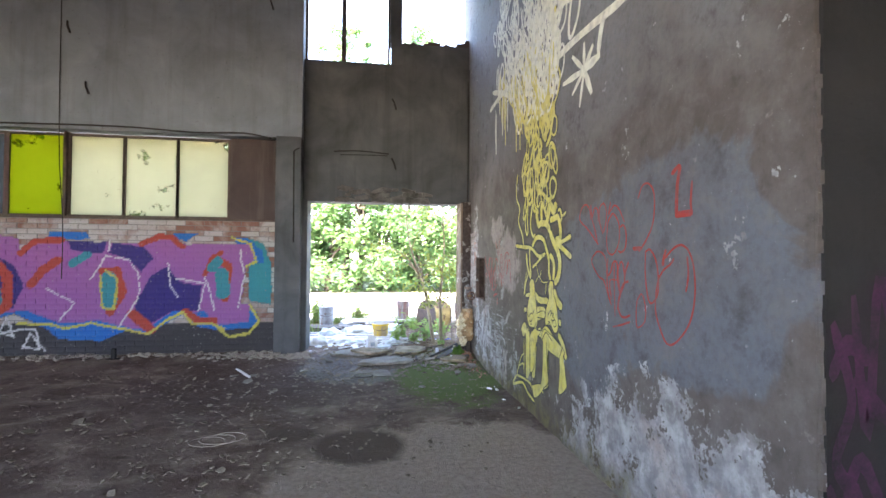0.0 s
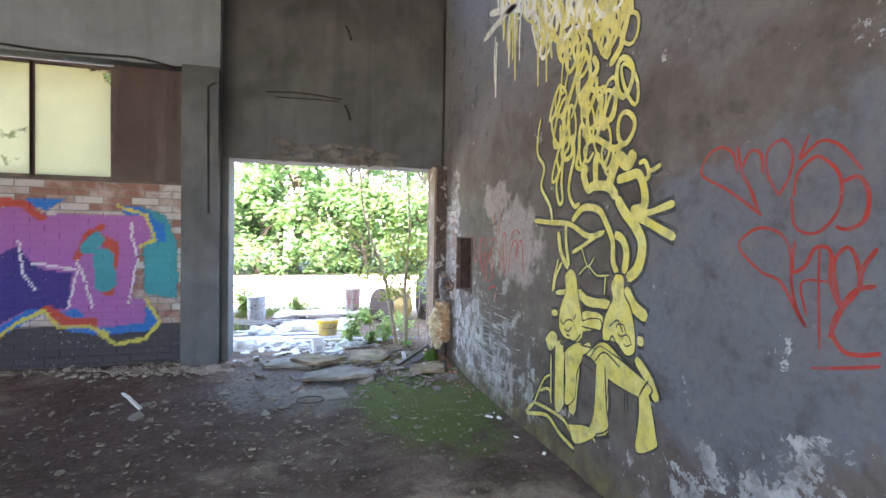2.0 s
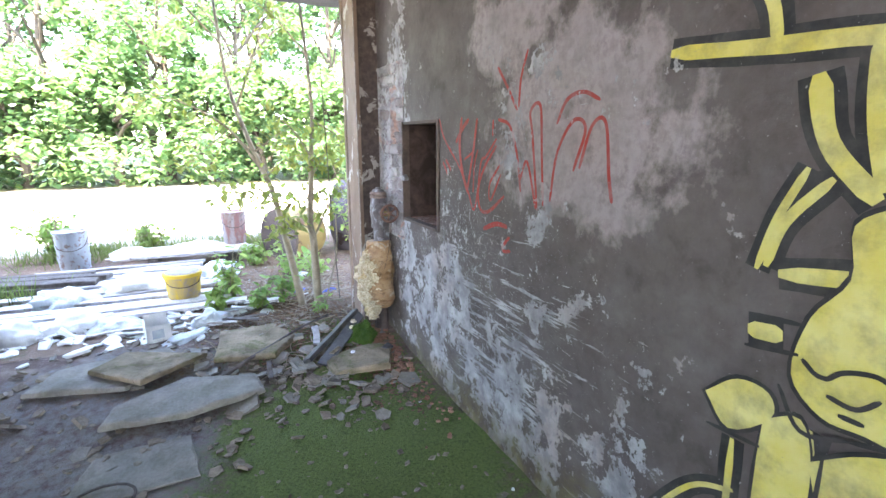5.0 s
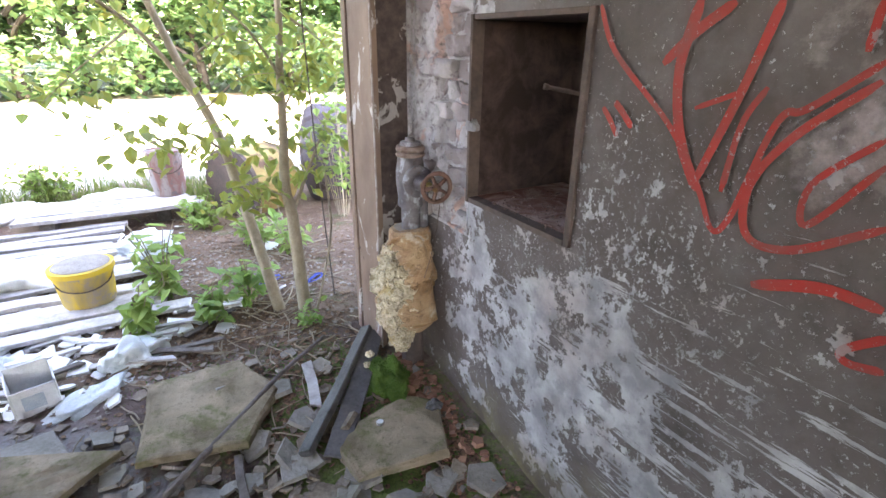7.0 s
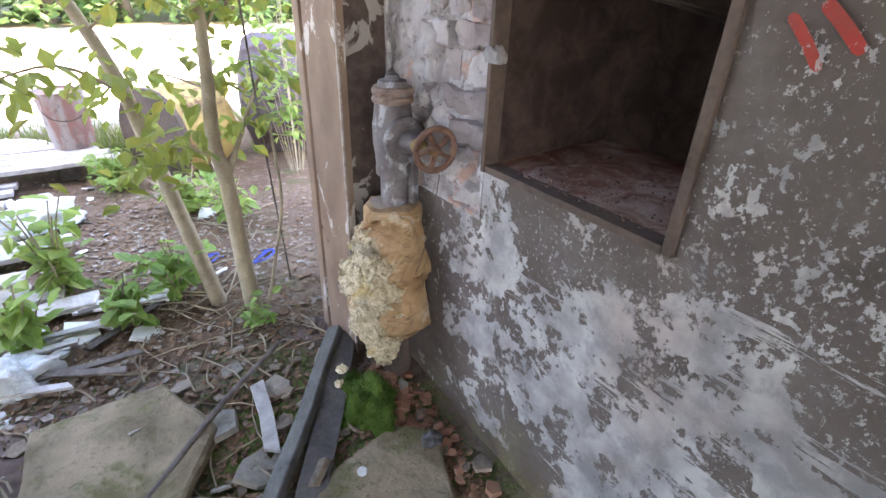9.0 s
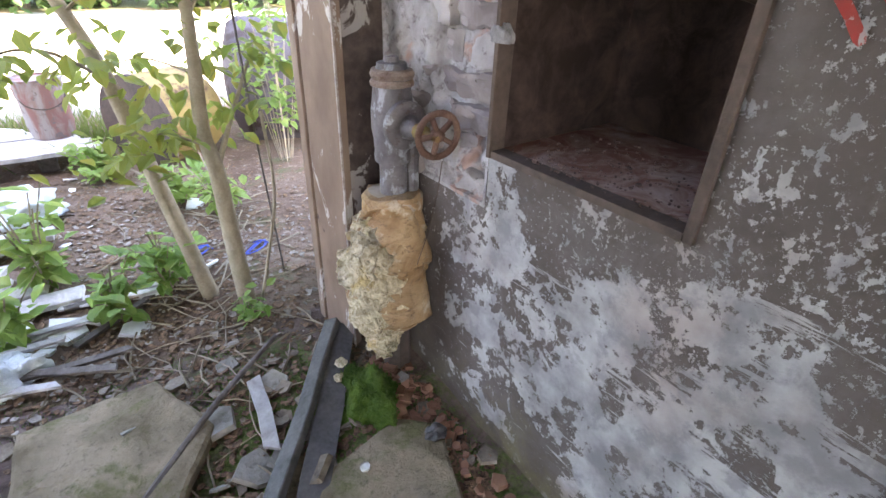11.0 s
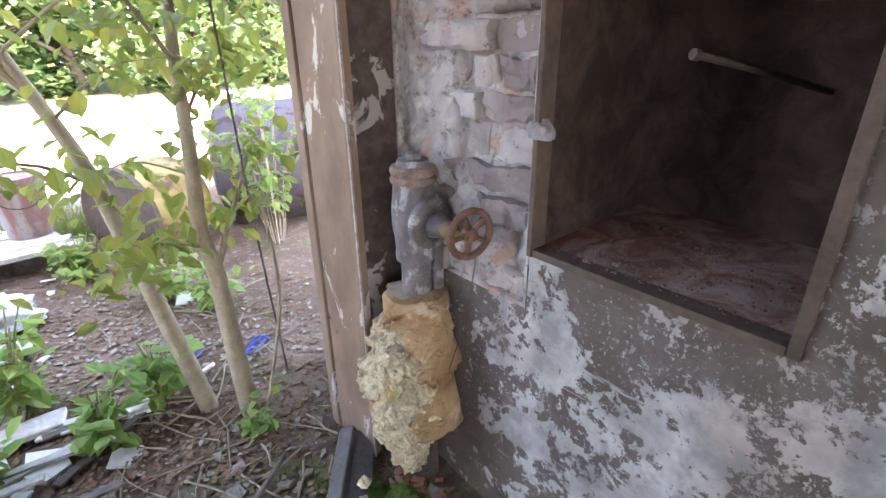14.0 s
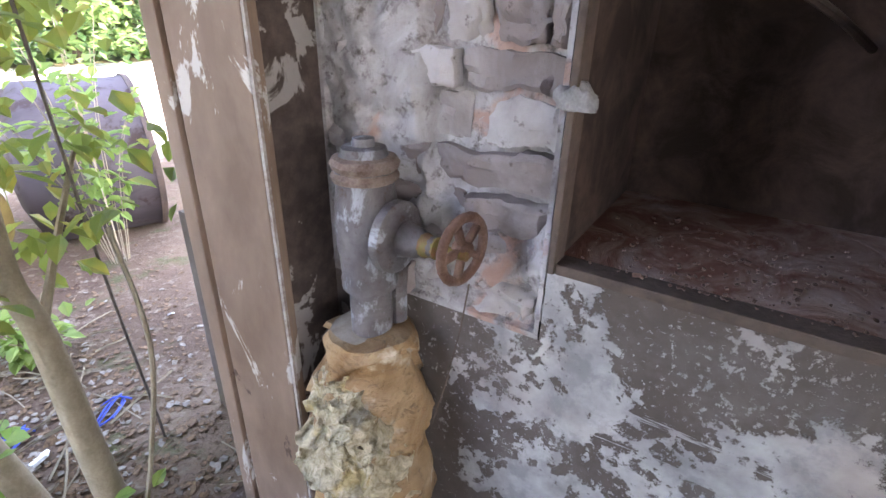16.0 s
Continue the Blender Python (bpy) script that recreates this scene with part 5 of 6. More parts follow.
tc = kst.mix(kst.span(kst.math("ADD", kst.noise(tp, 3.4, 8, 0.66, 0.5), kst.math("MULTIPLY", t2, 0.25)), 0.66, 0.75, 0, 0.65), tc, (0.09, 0.098, 0.026))
SAND_STONE = kst.done(tc, kst.math("ADD", t1, t2), 0.9, 0.012)
PLASTIC = plain("crumpled_pale_plastic", (0.5, 0.55, 0.56), (0.68, 0.7, 0.7), 9, 0.3, 0, 0.6, 0.02)
WHITE_BAG = plain("white_woven_bag", (0.55, 0.54, 0.52), (0.7, 0.69, 0.67), 12, 0.75)
SHARD = plain("plaster_and_slate_chips", (0.1, 0.076, 0.054), (0.27, 0.225, 0.175), 9, 0.9)
PALE_SCRAP = plain("pale_scraps", (0.13, 0.1, 0.075), (0.32, 0.28, 0.235), 30, 0.9)
LITTER = plain("dry_leaf_litter", (0.05, 0.03, 0.02), (0.25, 0.155, 0.09), 60, 0.9)
YELLOW_PLASTIC = plain("scuffed_yellow_plastic", (0.62, 0.4, 0.02), (0.55, 0.36, 0.05), 10, 0.5)
CEMENT = plain("dried_cement", (0.24, 0.2, 0.17), (0.33, 0.29, 0.25), 14, 0.95, 0, 0.8, 0.01)


def board(name, a, b, width, thick, mat, label, category="plank", group="", roll=0.0, parent=None):
    """A worn board lying from a to b."""
    a, b = Vector(a), Vector(b)
    d = b - a
    n = max(2, int(d.length / 0.12))
    bm = bmesh.new()
    side = d.cross(Vector((0, 0, 1))).normalized()
    side = Matrix.Rotation(radians(roll), 3, d.normalized()) @ side
    up = side.cross(d).normalized()
    rows = []
    for i in range(n + 1):
        c = d * (i / n)
        wv = width / 2 * (1 + 0.08 * noise.noise((c + a) * 6))
        skew = side * (0.02 * noise.noise((c + a) * 3)) + up * 0.006 * noise.noise((c + a) * 5)
        e = d.normalized() * (0.03 * noise.noise((a + b) * 7 + Vector((i, 0, 0)))) if i in (0, n) else Vector()
        rows.append([bm.verts.new(c + skew + s * side * wv + u * up * thick / 2 + e * s) for s, u in ((-1, -1), (1, -1), (1, 1), (-1, 1))])
    for r, q in zip(rows, rows[1:]):
        for k in range(4):
            bm.faces.new((r[k], r[(k + 1) % 4], q[(k + 1) % 4], q[k]))
    bm.faces.new(rows[0][::-1])
    bm.faces.new(rows[-1])
    bmesh.ops.recalc_face_normals(bm, faces=bm.faces[:])
    bmesh.ops.bevel(bm, geom=[e for e in bm.edges if e.calc_face_angle(0) > 1.0], offset=min(thick, width) * 0.12, segments=1, affect="EDGES")
    ob = from_bm(name, bm, mat, parent)
    ob.location = a
    return tagged(ob, label, category, group) if label else ob


def slab(name, corners, z, thick, mat, label, tilt=(0, 0), group="broken slabs by the doorway"):
    """A broken flat slab with a ragged rim."""
    pts = []
    c = sum((Vector((x, y, 0)) for x, y in corners), Vector()) / len(corners)
    for i, (x, y) in enumerate(corners):
        x2, y2 = corners[(i + 1) % len(corners)]
        for s in range(5):
            p = Vector((x + (x2 - x) * s / 5, y + (y2 - y) * s / 5, 0)) - c
            pts.append(p * (1 + 0.05 * noise.noise((p + c) * 13)))
    bm = bmesh.new()
    rings_ = []
    for k, (f, h) in enumerate(((0.98, 0), (1.0, thick * 0.25), (0.985, thick * 0.85), (0.94, thick), (0.6, thick), (0.2, thick))):
        rings_.append([bm.verts.new((p.x * f, p.y * f, h + (0.012 * noise.noise((p * f + c) * 9) if k > 2 else 0))) for p in pts])
    for r, q in zip(rings_, rings_[1:]):
        for i in range(len(pts)):
            j = (i + 1) % len(pts)
            bm.faces.new((r[i], r[j], q[j], q[i]))
    bm.faces.new(rings_[0][::-1])
    bm.faces.new(rings_[-1])
    ob = from_bm(name, bm, mat)
    ob.matrix_basis = pose(c.x, c.y, z, tilt[0], tilt[1], 0)
    return tagged(ob, label, "slab", group)


slab("stone_slab", [(1.56, 7.56), (1.93, 7.62), (2.03, 7.52), (1.93, 7.27), (1.6, 7.33)], 0.055, 0.035, SAND_STONE, "brown mossy stone slab by the wall", (2, -2))
slab("stone_slab", [(1.0, 8.16), (1.36, 8.16), (1.47, 7.88), (1.3, 7.62), (0.95, 7.72)], 0.105, 0.035, SAND_STONE, "broad ochre mossy slab in the doorway", (1, 0))
slab("stone_slab", [(0.02, 7.72), (0.12, 7.95), (0.7, 8.05), (0.78, 7.78), (0.5, 7.58)], 0.095, 0.035, SLATE, "grey broken slab in the doorway", (2, 0))
slab("stone_slab", [(0.42, 7.25), (0.45, 7.42), (0.8, 7.62), (1.17, 7.47), (1.2, 7.3), (0.8, 7.2)], 0.055, 0.035, SLATE, "grey broken slab in the doorway", (2, 0))
slab("stone_slab", [(0.3, 7.78), (0.46, 7.98), (0.92, 7.78), (0.58, 7.52)], 0.135, 0.03, SAND_STONE, "ochre broken slab lying on grey ones", (1, 1))
slab("floor_sheet", [(0.33, 6.72), (0.42, 7.1), (0.82, 7.1), (0.86, 6.75)], 0.004, 0.012, SLATE, "flat grey sheet lying on the floor", group="sheets on the floor")
slab("paper_sheet", [(-0.08, 2.55), (0.02, 2.72), (0.2, 2.66), (0.13, 2.46)], 0.004, 0.006, WHITE_BAG, "dirty white sheet of paper on the floor", group="sheets on the floor")

# boards at the post's foot
board("steel_angle", (1.94, 8.08, 0.17), (1.47, 7.5, 0.1), 0.055, 0.03, DARK_STEEL, "dark grey steel bar leaning on the rubble", "bar", "bars by the post", 25)
board("steel_angle", (1.97, 8.06, 0.16), (1.56, 7.46, 0.075), 0.085, 0.012, DARK_STEEL, "dark grey flat steel strip on the rubble", "bar", "bars by the post", -10)
board("lath", (1.62, 8.0, 0.13), (1.57, 7.72, 0.11), 0.045, 0.015, PLANK, "short grey lath in the rubble", "plank", "laths in the rubble")
board("lath", (1.27, 7.62, 0.09), (1.25, 7.42, 0.07), 0.03, 0.02, OLD_WOOD, "short dark lath in the rubble", "plank", "laths in the rubble")
tagged(tube("fallen_branch", smooth_path([(1.75, 8.14, 0.15), (1.5, 7.95, 0.15), (1.3, 7.78, 0.13), (1.12, 7.62, 0.12), (0.93, 7.5, 0.07)], 4), [0.008 + 0.0004 * i for i in range(17)], OLD_WOOD), "dark dry branch lying across the rubble", "branch")

# planks of the collapsed decking
rnd = random.Random(8)
for i in range(13):
    y = 8.78 + i * 0.135
    x0, x1 = -0.45 + rnd.uniform(-0.25, 0.35), 1.12 + rnd.uniform(-0.18, 0.12) - 0.01 * i
    z = 0.15 + rnd.uniform(0, 0.015)
    tilt = rnd.uniform(-0.09, 0.09)
    board("plank", (x0, y - tilt + 0.05, z), (x1, y + tilt, z + rnd.uniform(-0.01, 0.02)), rnd.uniform(0.08, 0.115), 0.025, PLANK, "weathered grey plank lying in the yard", "plank", "planks in the yard", rnd.uniform(-4, 4))
for i in range(4):
    board("plank", (0.25, 10.5 + 0.13 * i, 0.235), (1.5 - 0.05 * i, 10.42 + 0.13 * i, 0.24), 0.11, 0.03, PLANK, "weathered grey plank on a low stack", "plank", "planks in the yard")
for x in (0.45, 1.2):
    board("bearer", (x, 10.45, 0.165), (x, 10.95, 0.165), 0.1, 0.1, OLD_WOOD, "dark bearer under the plank stack", "beam", "bearers")
for i in range(9):
    y, z = 9.9 + 0.1 * (i % 5) + rnd.uniform(-0.05, 0.05), 0.15 + 0.05 * (i // 5)
    board("plank", (-1.3 + rnd.uniform(-0.2, 0.2), y + 0.15, z), (0.05 + rnd.uniform(-0.25, 0.1), y - 0.1, z + 0.01), 0.09, 0.045, OLD_WOOD, "dark wet plank in a pile", "plank", "dark plank pile", rnd.uniform(-10, 10))


def drum(name, x, y, z, r, h, mats, label, category, rim=0.012, taper=0.9, hoops=(0.3, 0.7), rot=(0, 0, 0), open_top=False):
    t = empty(name, x, y, z, rot[2], rot[0], rot[1])
    prof = [(r * taper * 0.96, 0.0), (r * taper, 0.012)]
    for i in range(1, 13):
        f = i / 12
        rr = r * (taper + (1 - taper) * f)
        prof.append((rr + (0.006 if any(abs(f - q) < 0.045 for q in hoops) else 0), h * f))
    prof += [(r + rim, h), (r + rim, h + 0.012), (r - 0.005, h + 0.012)]
    prof += [(r * 0.93, h - 0.03), (r * 0.9, h * 0.55), (0.02, h * 0.52)] if open_top else [(r * 0.95, h + 0.002), (0.02, h + 0.004)]
    b = lathe("body", prof, mats[0], t, 26)
    rough_up(b, r * 0.03, 5)
    tube("handle", smooth_path([(-r - 0.005, 0, h * 0.9), (-r * 0.7, -r * 0.75, h * 0.62), (r * 0.1, -r * 1.05, h * 0.55), (r * 0.8, -r * 0.65, h * 0.65), (r + 0.005, 0, h * 0.9)], 4), 0.004, RUST, t, 5) if r < 0.2 else None
    return tagged(t, label, category)


def stained(name, a, b, c, scale=7):
    k = Kit(name, 0.7)
    pos = k.local_pos()
    runs = k.noise(k.stretch(pos, 1, 1, 0.3), scale, 6, 0.6, 0.5)
    col = k.mix(k.span(runs, 0.42, 0.56), a, b)
    col = k.mix(k.span(k.noise(pos, scale * 2.2, 6, 0.65), 0.55, 0.62), col, c)
    return k.done(col, runs, 0.4, 0.006)


DRUM_RED = stained("red_and_white_drum_paint", (0.25, 0.22, 0.21), (0.2, 0.1, 0.085), (0.14, 0.11, 0.105), 11)
TANK_OCHRE = stained("ochre_tank_paint", (0.32, 0.235, 0.085), (0.22, 0.15, 0.055), (0.1, 0.055, 0.03), 3)
TANK_GREY = stained("mauve_grey_tank_paint", (0.05, 0.04, 0.045), (0.085, 0.07, 0.078), (0.035, 0.02, 0.017), 3)
drum("paint_drum", 1.28, 10.78, 0.255, 0.135, 0.36, [DRUM_RED], "dented drum with peeling red and white paint", "drum", hoops=(0.28, 0.72))
drum("metal_can", -0.3, 10.85, 0.1, 0.15, 0.4, [stained("grey_can_paint", (0.3, 0.32, 0.34), (0.22, 0.23, 0.24), (0.15, 0.1, 0.08))], "dull grey metal can standing in the yard", "can")
bucket = drum("bucket", 0.77, 9.07, 0.165, 0.135, 0.2, [stained("cement_smeared_yellow_bucket", (0.56, 0.36, 0.03), (0.33, 0.24, 0.12), (0.28, 0.22, 0.17), 5)], "yellow bucket smeared and filled with cement", "bucket", hoops=(0.85,), open_top=False)
lathe("cement_fill", [(0.131, 0.2148), (0.129, 0.218), (0.08, 0.221), (0.02, 0.219)], CEMENT, bucket, 26)
lathe("rim", [(0.137, 0.185), (0.149, 0.186), (0.15, 0.212), (0.138, 0.214)], YELLOW_PLASTIC, bucket, 26)


def tank(x, y, z, r, length, mat, label, rz):
    """A lying steel tank, open at one end, with a rusty rim."""
    t = empty("tank", x, y, z, rz)
    prof = [(r * 0.97, 0.03), (r, 0.0), (r * 1.02, 0.02), (r, 0.05)] + [(r, 0.05 + (length - 0.15) * i / 8) for i in range(1, 9)] + [(r * 0.9, length - 0.03), (r * 0.5, length + 0.03), (0.02, length + 0.05)]
    b = lathe("shell", prof, mat, t, 36)
    b.matrix_basis = pose(0, 0, r, 0, 90, 0)
    m = lathe("rim", [(r * 0.93, -0.005), (r * 1.03, -0.008), (r * 1.035, 0.025), (r * 0.94, 0.02)], RUST, t, 36)
    m.matrix_basis = pose(0, 0, r, 0, 90, 0)
    e = lathe("end_plate", [(r * 0.93, 0.06), (r * 0.6, 0.075), (0.02, 0.08)], RUST, t, 30)
    e.matrix_basis = pose(0, 0, r, 0, 90, 0)
    return tagged(t, label, "tank")


tank(1.72, 10.38, 0.06, 0.3, 0.5, TANK_OCHRE, "rusty ochre steel tank lying in the weeds", 30)
tank(3.02, 10.5, 0.05, 0.45, 0.62, TANK_GREY, "mauve-grey rusty steel tank lying in the yard", 162)


def crumple(name, x, y, z, rx, ry, rz_, mat, label, category, seed, lump=0.35, freq=9, turn=0):
    """A crumpled bag or film lying on the ground."""
    bm = bmesh.new()
    bmesh.ops.create_icosphere(bm, subdivisions=4, radius=1)
    for v in bm.verts:
        p = v.co.copy()
        d = 1 + lump * noise.noise(p * 1.7 + Vector((seed, 0, 0))) + lump * 0.5 * abs(noise.noise(p * freq * 0.6 + Vector((0, seed, 0)))) + lump * 0.25 * noise.noise(p * freq)
        v.co = Vector((p.x * rx * d, p.y * ry * d, max(-0.25, p.z * d) * rz_))
    ob = from_bm(name, bm, mat, None, True)
    ob.matrix_basis = pose(x, y, z, 0, 0, turn)
    return tagged(ob, label, category)


crumple("plastic_film", 0.95, 8.42, 0.12, 0.13, 0.07, 0.09, PLASTIC, "crumpled pale plastic film on the rubble", "plastic film", 1, 0.5, 12, 30)
crumple("plastic_film", 0.8, 8.2, 0.1, 0.16, 0.07, 0.05, PLASTIC, "crumpled pale plastic film on the rubble", "plastic film", 2, 0.5, 12, 35)
crumple("plastic_bag", -0.27, 8.62, 0.12, 0.17, 0.12, 0.12, WHITE_BAG, "white plastic bag lying by the doorway", "bag", 3)
crumple("plastic_bag", 0.1, 8.72, 0.12, 0.2, 0.13, 0.1, WHITE_BAG, "crumpled white bag lying by the doorway", "bag", 4, 0.45)
crumple("plastic_bag", 0.35, 8.6, 0.12, 0.15, 0.1, 0.07, PLASTIC, "crumpled pale plastic bag on the rubble", "bag", 5, 0.5)
crumple("plastic_bag", 1.05, 9.75, 0.17, 0.17, 0.12, 0.1, PLASTIC, "crumpled pale plastic bag on the planks", "bag", 6, 0.5)
crumple("plastic_bag", 0.4, 9.5, 0.17, 0.22, 0.16, 0.11, WHITE_BAG, "crumpled white bag on the planks", "bag", 7, 0.5)
crumple("plastic_bag", -0.1, 9.3, 0.17, 0.2, 0.12, 0.1, PLASTIC, "crumpled pale plastic bag on the planks", "bag", 8, 0.5)
crumple("cement_sack", 0.25, 11.1, 0.11, 0.3, 0.16, 0.12, WHITE_BAG, "pale full sack at the road's edge", "sack", 9, 0.25)
crumple("cement_sack", 0.85, 11.2, 0.11, 0.28, 0.16, 0.13, WHITE_BAG, "pale full sack at the road's edge", "sack", 10, 0.25)
crumple("plaster_lump", WX - 0.004, 7.514, 1.2, 0.016, 0.026, 0.03, plain("grey_lime_plaster", (0.15, 0.14, 0.14), (0.27, 0.26, 0.26), 25, 0.9), "pale lump of plaster stuck on the cupboard's edge", "plaster", 41, 0.5, 8)
MOSS = plain("bright_green_moss", (0.05, 0.11, 0.014), (0.11, 0.19, 0.03), 22, 0.95, 0, 1.0, 0.02)
moss = crumple("moss_mound", 1.9, 7.75, 0.04, 0.095, 0.125, 0.13, MOSS, "bright green moss mound under the insulation", "moss", 11, 0.55, 12)
mv, mf = [], []
rng = random.Random(3)


def tuft(p, long):
    for j in range(3):
        d = Vector((rng.gauss(0, 0.6), rng.gauss(0, 0.6), 1)).normalized() * rng.uniform(0.4, 1.0) * long
        w = Vector((rng.uniform(-1, 1), rng.uniform(-1, 1), 0)).normalized() * 0.0022
        n = len(mv)
        mv.extend([p - w, p + w, p + d])
        mf.append((n, n + 1, n + 2))


for v in moss.data.vertices:
    if v.co.z > 0:
        for j in range(2):
            tuft(v.co + Vector((1.9, 7.75, 0.04)) + Vector((rng.gauss(0, 0.004), rng.gauss(0, 0.004), 0)), 0.022)
for cx, cy, sx, sy, n in ((1.45, 8.02, 0.13, 0.07, 900), (1.68, 7.98, 0.1, 0.08, 800), (1.2, 8.22, 0.22, 0.05, 800), (1.6, 7.72, 0.07, 0.1, 500), (2.06, 7.5, 0.03, 0.16, 600), (2.04, 7.1, 0.04, 0.2, 600), (1.8, 7.2, 0.14, 0.12, 700)):
    for i in range(n):
        x, y = rng.gauss(cx, sx), rng.gauss(cy, sy)
        if x < 2.14 and noise.noise((x * 16, y * 16, 2)) > -0.05:
            tuft(Vector((x, y, ground_z(x, y) - 0.002)), 0.014)
tagged(mesh_ob("moss_tufts", mv, mf, MOSS), "short green moss stalks on the mound and rubble", "moss", kind="stuff")
for i, (x, y, z, r) in enumerate(((1.87, 7.86, 0.17, 0.018), (1.845, 7.83, 0.14, 0.016), (1.85, 7.8, 0.11, 0.014))):
    crumple("foam_lump", x, y, z, r, r, r, FOAM, "torn lump of yellowed mineral wool", "insulation lump", 20 + i, 0.4, 12)
crumple("plastic_wrapper", 2.0, 7.5, 0.095, 0.032, 0.026, 0.018, DARK_STEEL, "small dull crumpled foil wrapper", "wrapper", 31, 0.5, 12)
can = empty("plastic_canister", 0.62, 8.27, 0.09, 12)
boxes("body", [(-0.075, 0.075, -0.06, 0.06, 0, 0.006), (-0.075, -0.069, -0.06, 0.06, 0.006, 0.17), (0.069, 0.075, -0.06, 0.06, 0.006, 0.15), (-0.069, 0.069, -0.06, -0.054, 0.006, 0.14), (-0.069, 0.069, 0.054, 0.06, 0.006, 0.19)], WHITE_BAG, can, 0.003)
boxes("label", [(-0.04, 0.03, -0.063, -0.0605, 0.05, 0.11)], plain("faded_blue_label", (0.25, 0.3, 0.36), (0.4, 0.43, 0.46), 20), can)
tagged(can, "white plastic canister with its top cut off", "canister")
cap = lathe("bottle_cap", [(0.014, 0), (0.0145, 0.008), (0.013, 0.01), (0.012, 0.006), (0.001, 0.006)], WHITE_BAG, None, 16)
cap.location = (1.765, 7.52, 0.093)
tagged(cap, "small white plastic bottle cap on a slab", "bottle cap")
BLUE = plain("blue_plastic_cord", (0.02, 0.05, 0.3), (0.04, 0.09, 0.4), 10, 0.4)
for k, (x, y) in enumerate(((1.68, 8.95), (1.92, 8.85), (0.55, 8.9))):
    pts = [(x + 0.07 * math.cos(a * 1.1) * (1 + 0.2 * math.sin(a)), y + 0.05 * math.sin(a * 1.3), ground_z(x, y) + 0.012 + 0.006 * math.sin(a * 2.1)) for a in range(14)]
    tagged(tube("blue_rope", smooth_path(pts, 3), 0.0035, BLUE, None, 5), "tangle of blue plastic rope on the ground", "rope", "blue cords")
tagged(tube("thin_shoot", smooth_path([(1.77, 8.38, 0.1), (1.83, 8.35, 0.35), (1.9, 8.38, 0.6), (1.93, 8.5, 0.85)], 4), 0.006, BARK, None, 6), "thin dry shoot leaning to the post", "shoot")
tagged(tube("thin_shoot", smooth_path([(1.96, 8.6, 0.1), (1.93, 8.6, 0.7), (1.9, 8.55, 1.3), (1.87, 8.5, 2.0)], 4), 0.004, OLD_WOOD, None, 6), "thin dark shoot rising beside the post", "shoot")


def chips(name, n, area, size, mat, label, seed, flat=0.25, category="debris"):
    """Many small broken flakes scattered over an area given as (x, y, sx, sy) spreads."""
    rng = random.Random(seed)
    vs, fs = [], []
    for i in range(n):
        cx, cy, sx, sy = area[i % len(area)]
        x, y = cx + rng.gauss(0, sx), cy + rng.gauss(0, sy)
        if x > 2.1 and y < 8.2 or x < -6:
            continue
        if 8.0 < y < 8.5 and x < -0.3:
            continue
        s = size * rng.uniform(0.35, 1.3) * (1.8 if rng.random() < 0.06 else 1)
        m = pose(x, y, ground_z(x, y) + s * flat * 0.3 + 0.006, rng.gauss(0, 14), rng.gauss(0, 14), rng.uniform(0, 360))
        k = rng.choice((4, 5, 5, 6))
        ring = [(s * rng.uniform(0.6, 1.1) * math.cos(2 * math.pi * j / k), s * rng.uniform(0.5, 1.0) * math.sin(2 * math.pi * j / k)) for j in range(k)]
        b = len(vs)
        vs += [m @ Vector((u, v, -s * flat * 0.5)) for u, v in ring] + [m @ Vector((u * 0.93, v * 0.93, s * flat * 0.5)) for u, v in ring]
        fs.append(tuple(range(b + k, b + 2 * k)))
        fs += [(b + j, b + (j + 1) % k, b + k + (j + 1) % k, b + k + j) for j in range(k)]
    return tagged(mesh_ob(name, vs, fs, mat), label, category, kind="stuff")


chips("rubble_chips", 420, [(1.35, 7.55, 0.4, 0.25), (0.3, 7.3, 0.5, 0.5), (1.6, 7.35, 0.3, 0.25), (0.9, 7.9, 0.6, 0.2)], 0.035, SHARD, "grey stone and slate chips in the doorway", 51)
chips("rubble_pieces", 70, [(1.35, 7.5, 0.3, 0.2), (1.3, 7.7, 0.3, 0.2), (0.0, 7.3, 0.5, 0.5), (1.75, 7.3, 0.15, 0.2)], 0.075, SLATE, "broken grey slate pieces in the doorway", 52, 0.2)
chips("brick_crumbs", 260, [(2.02, 7.6, 0.06, 0.12), (2.05, 7.2, 0.05, 0.3), (2.0, 7.75, 0.05, 0.1)], 0.018, plain("red_brick_crumbs", (0.2, 0.085, 0.05), (0.3, 0.17, 0.11), 3), "red brick crumbs at the wall's foot", 53, 0.6)
chips("floor_flakes", 1500, [(-0.8, 3.8, 0.8, 0.8), (-2.4, 6.6, 1.3, 0.8), (-0.6, 6.6, 0.9, 0.9), (0.4, 5.9, 0.9, 0.8), (-1.5, 5.4, 1.4, 1.3), (0.3, 3.6, 1.3, 1.2), (1.3, 6.2, 0.5, 0.8)], 0.018, SHARD, "small plaster flakes scattered on the floor", 54)
chips("floor_scraps", 170, [(-0.9, 4.2, 0.6, 0.6), (-1.6, 5.0, 0.9, 0.9), (-1.2, 6.3, 1.2, 1.0), (-2.5, 4.5, 1.3, 1.3), (0.2, 6.4, 0.7, 0.6)], 0.036, SHARD, "larger plaster scraps scattered on the floor", 55, 0.12)
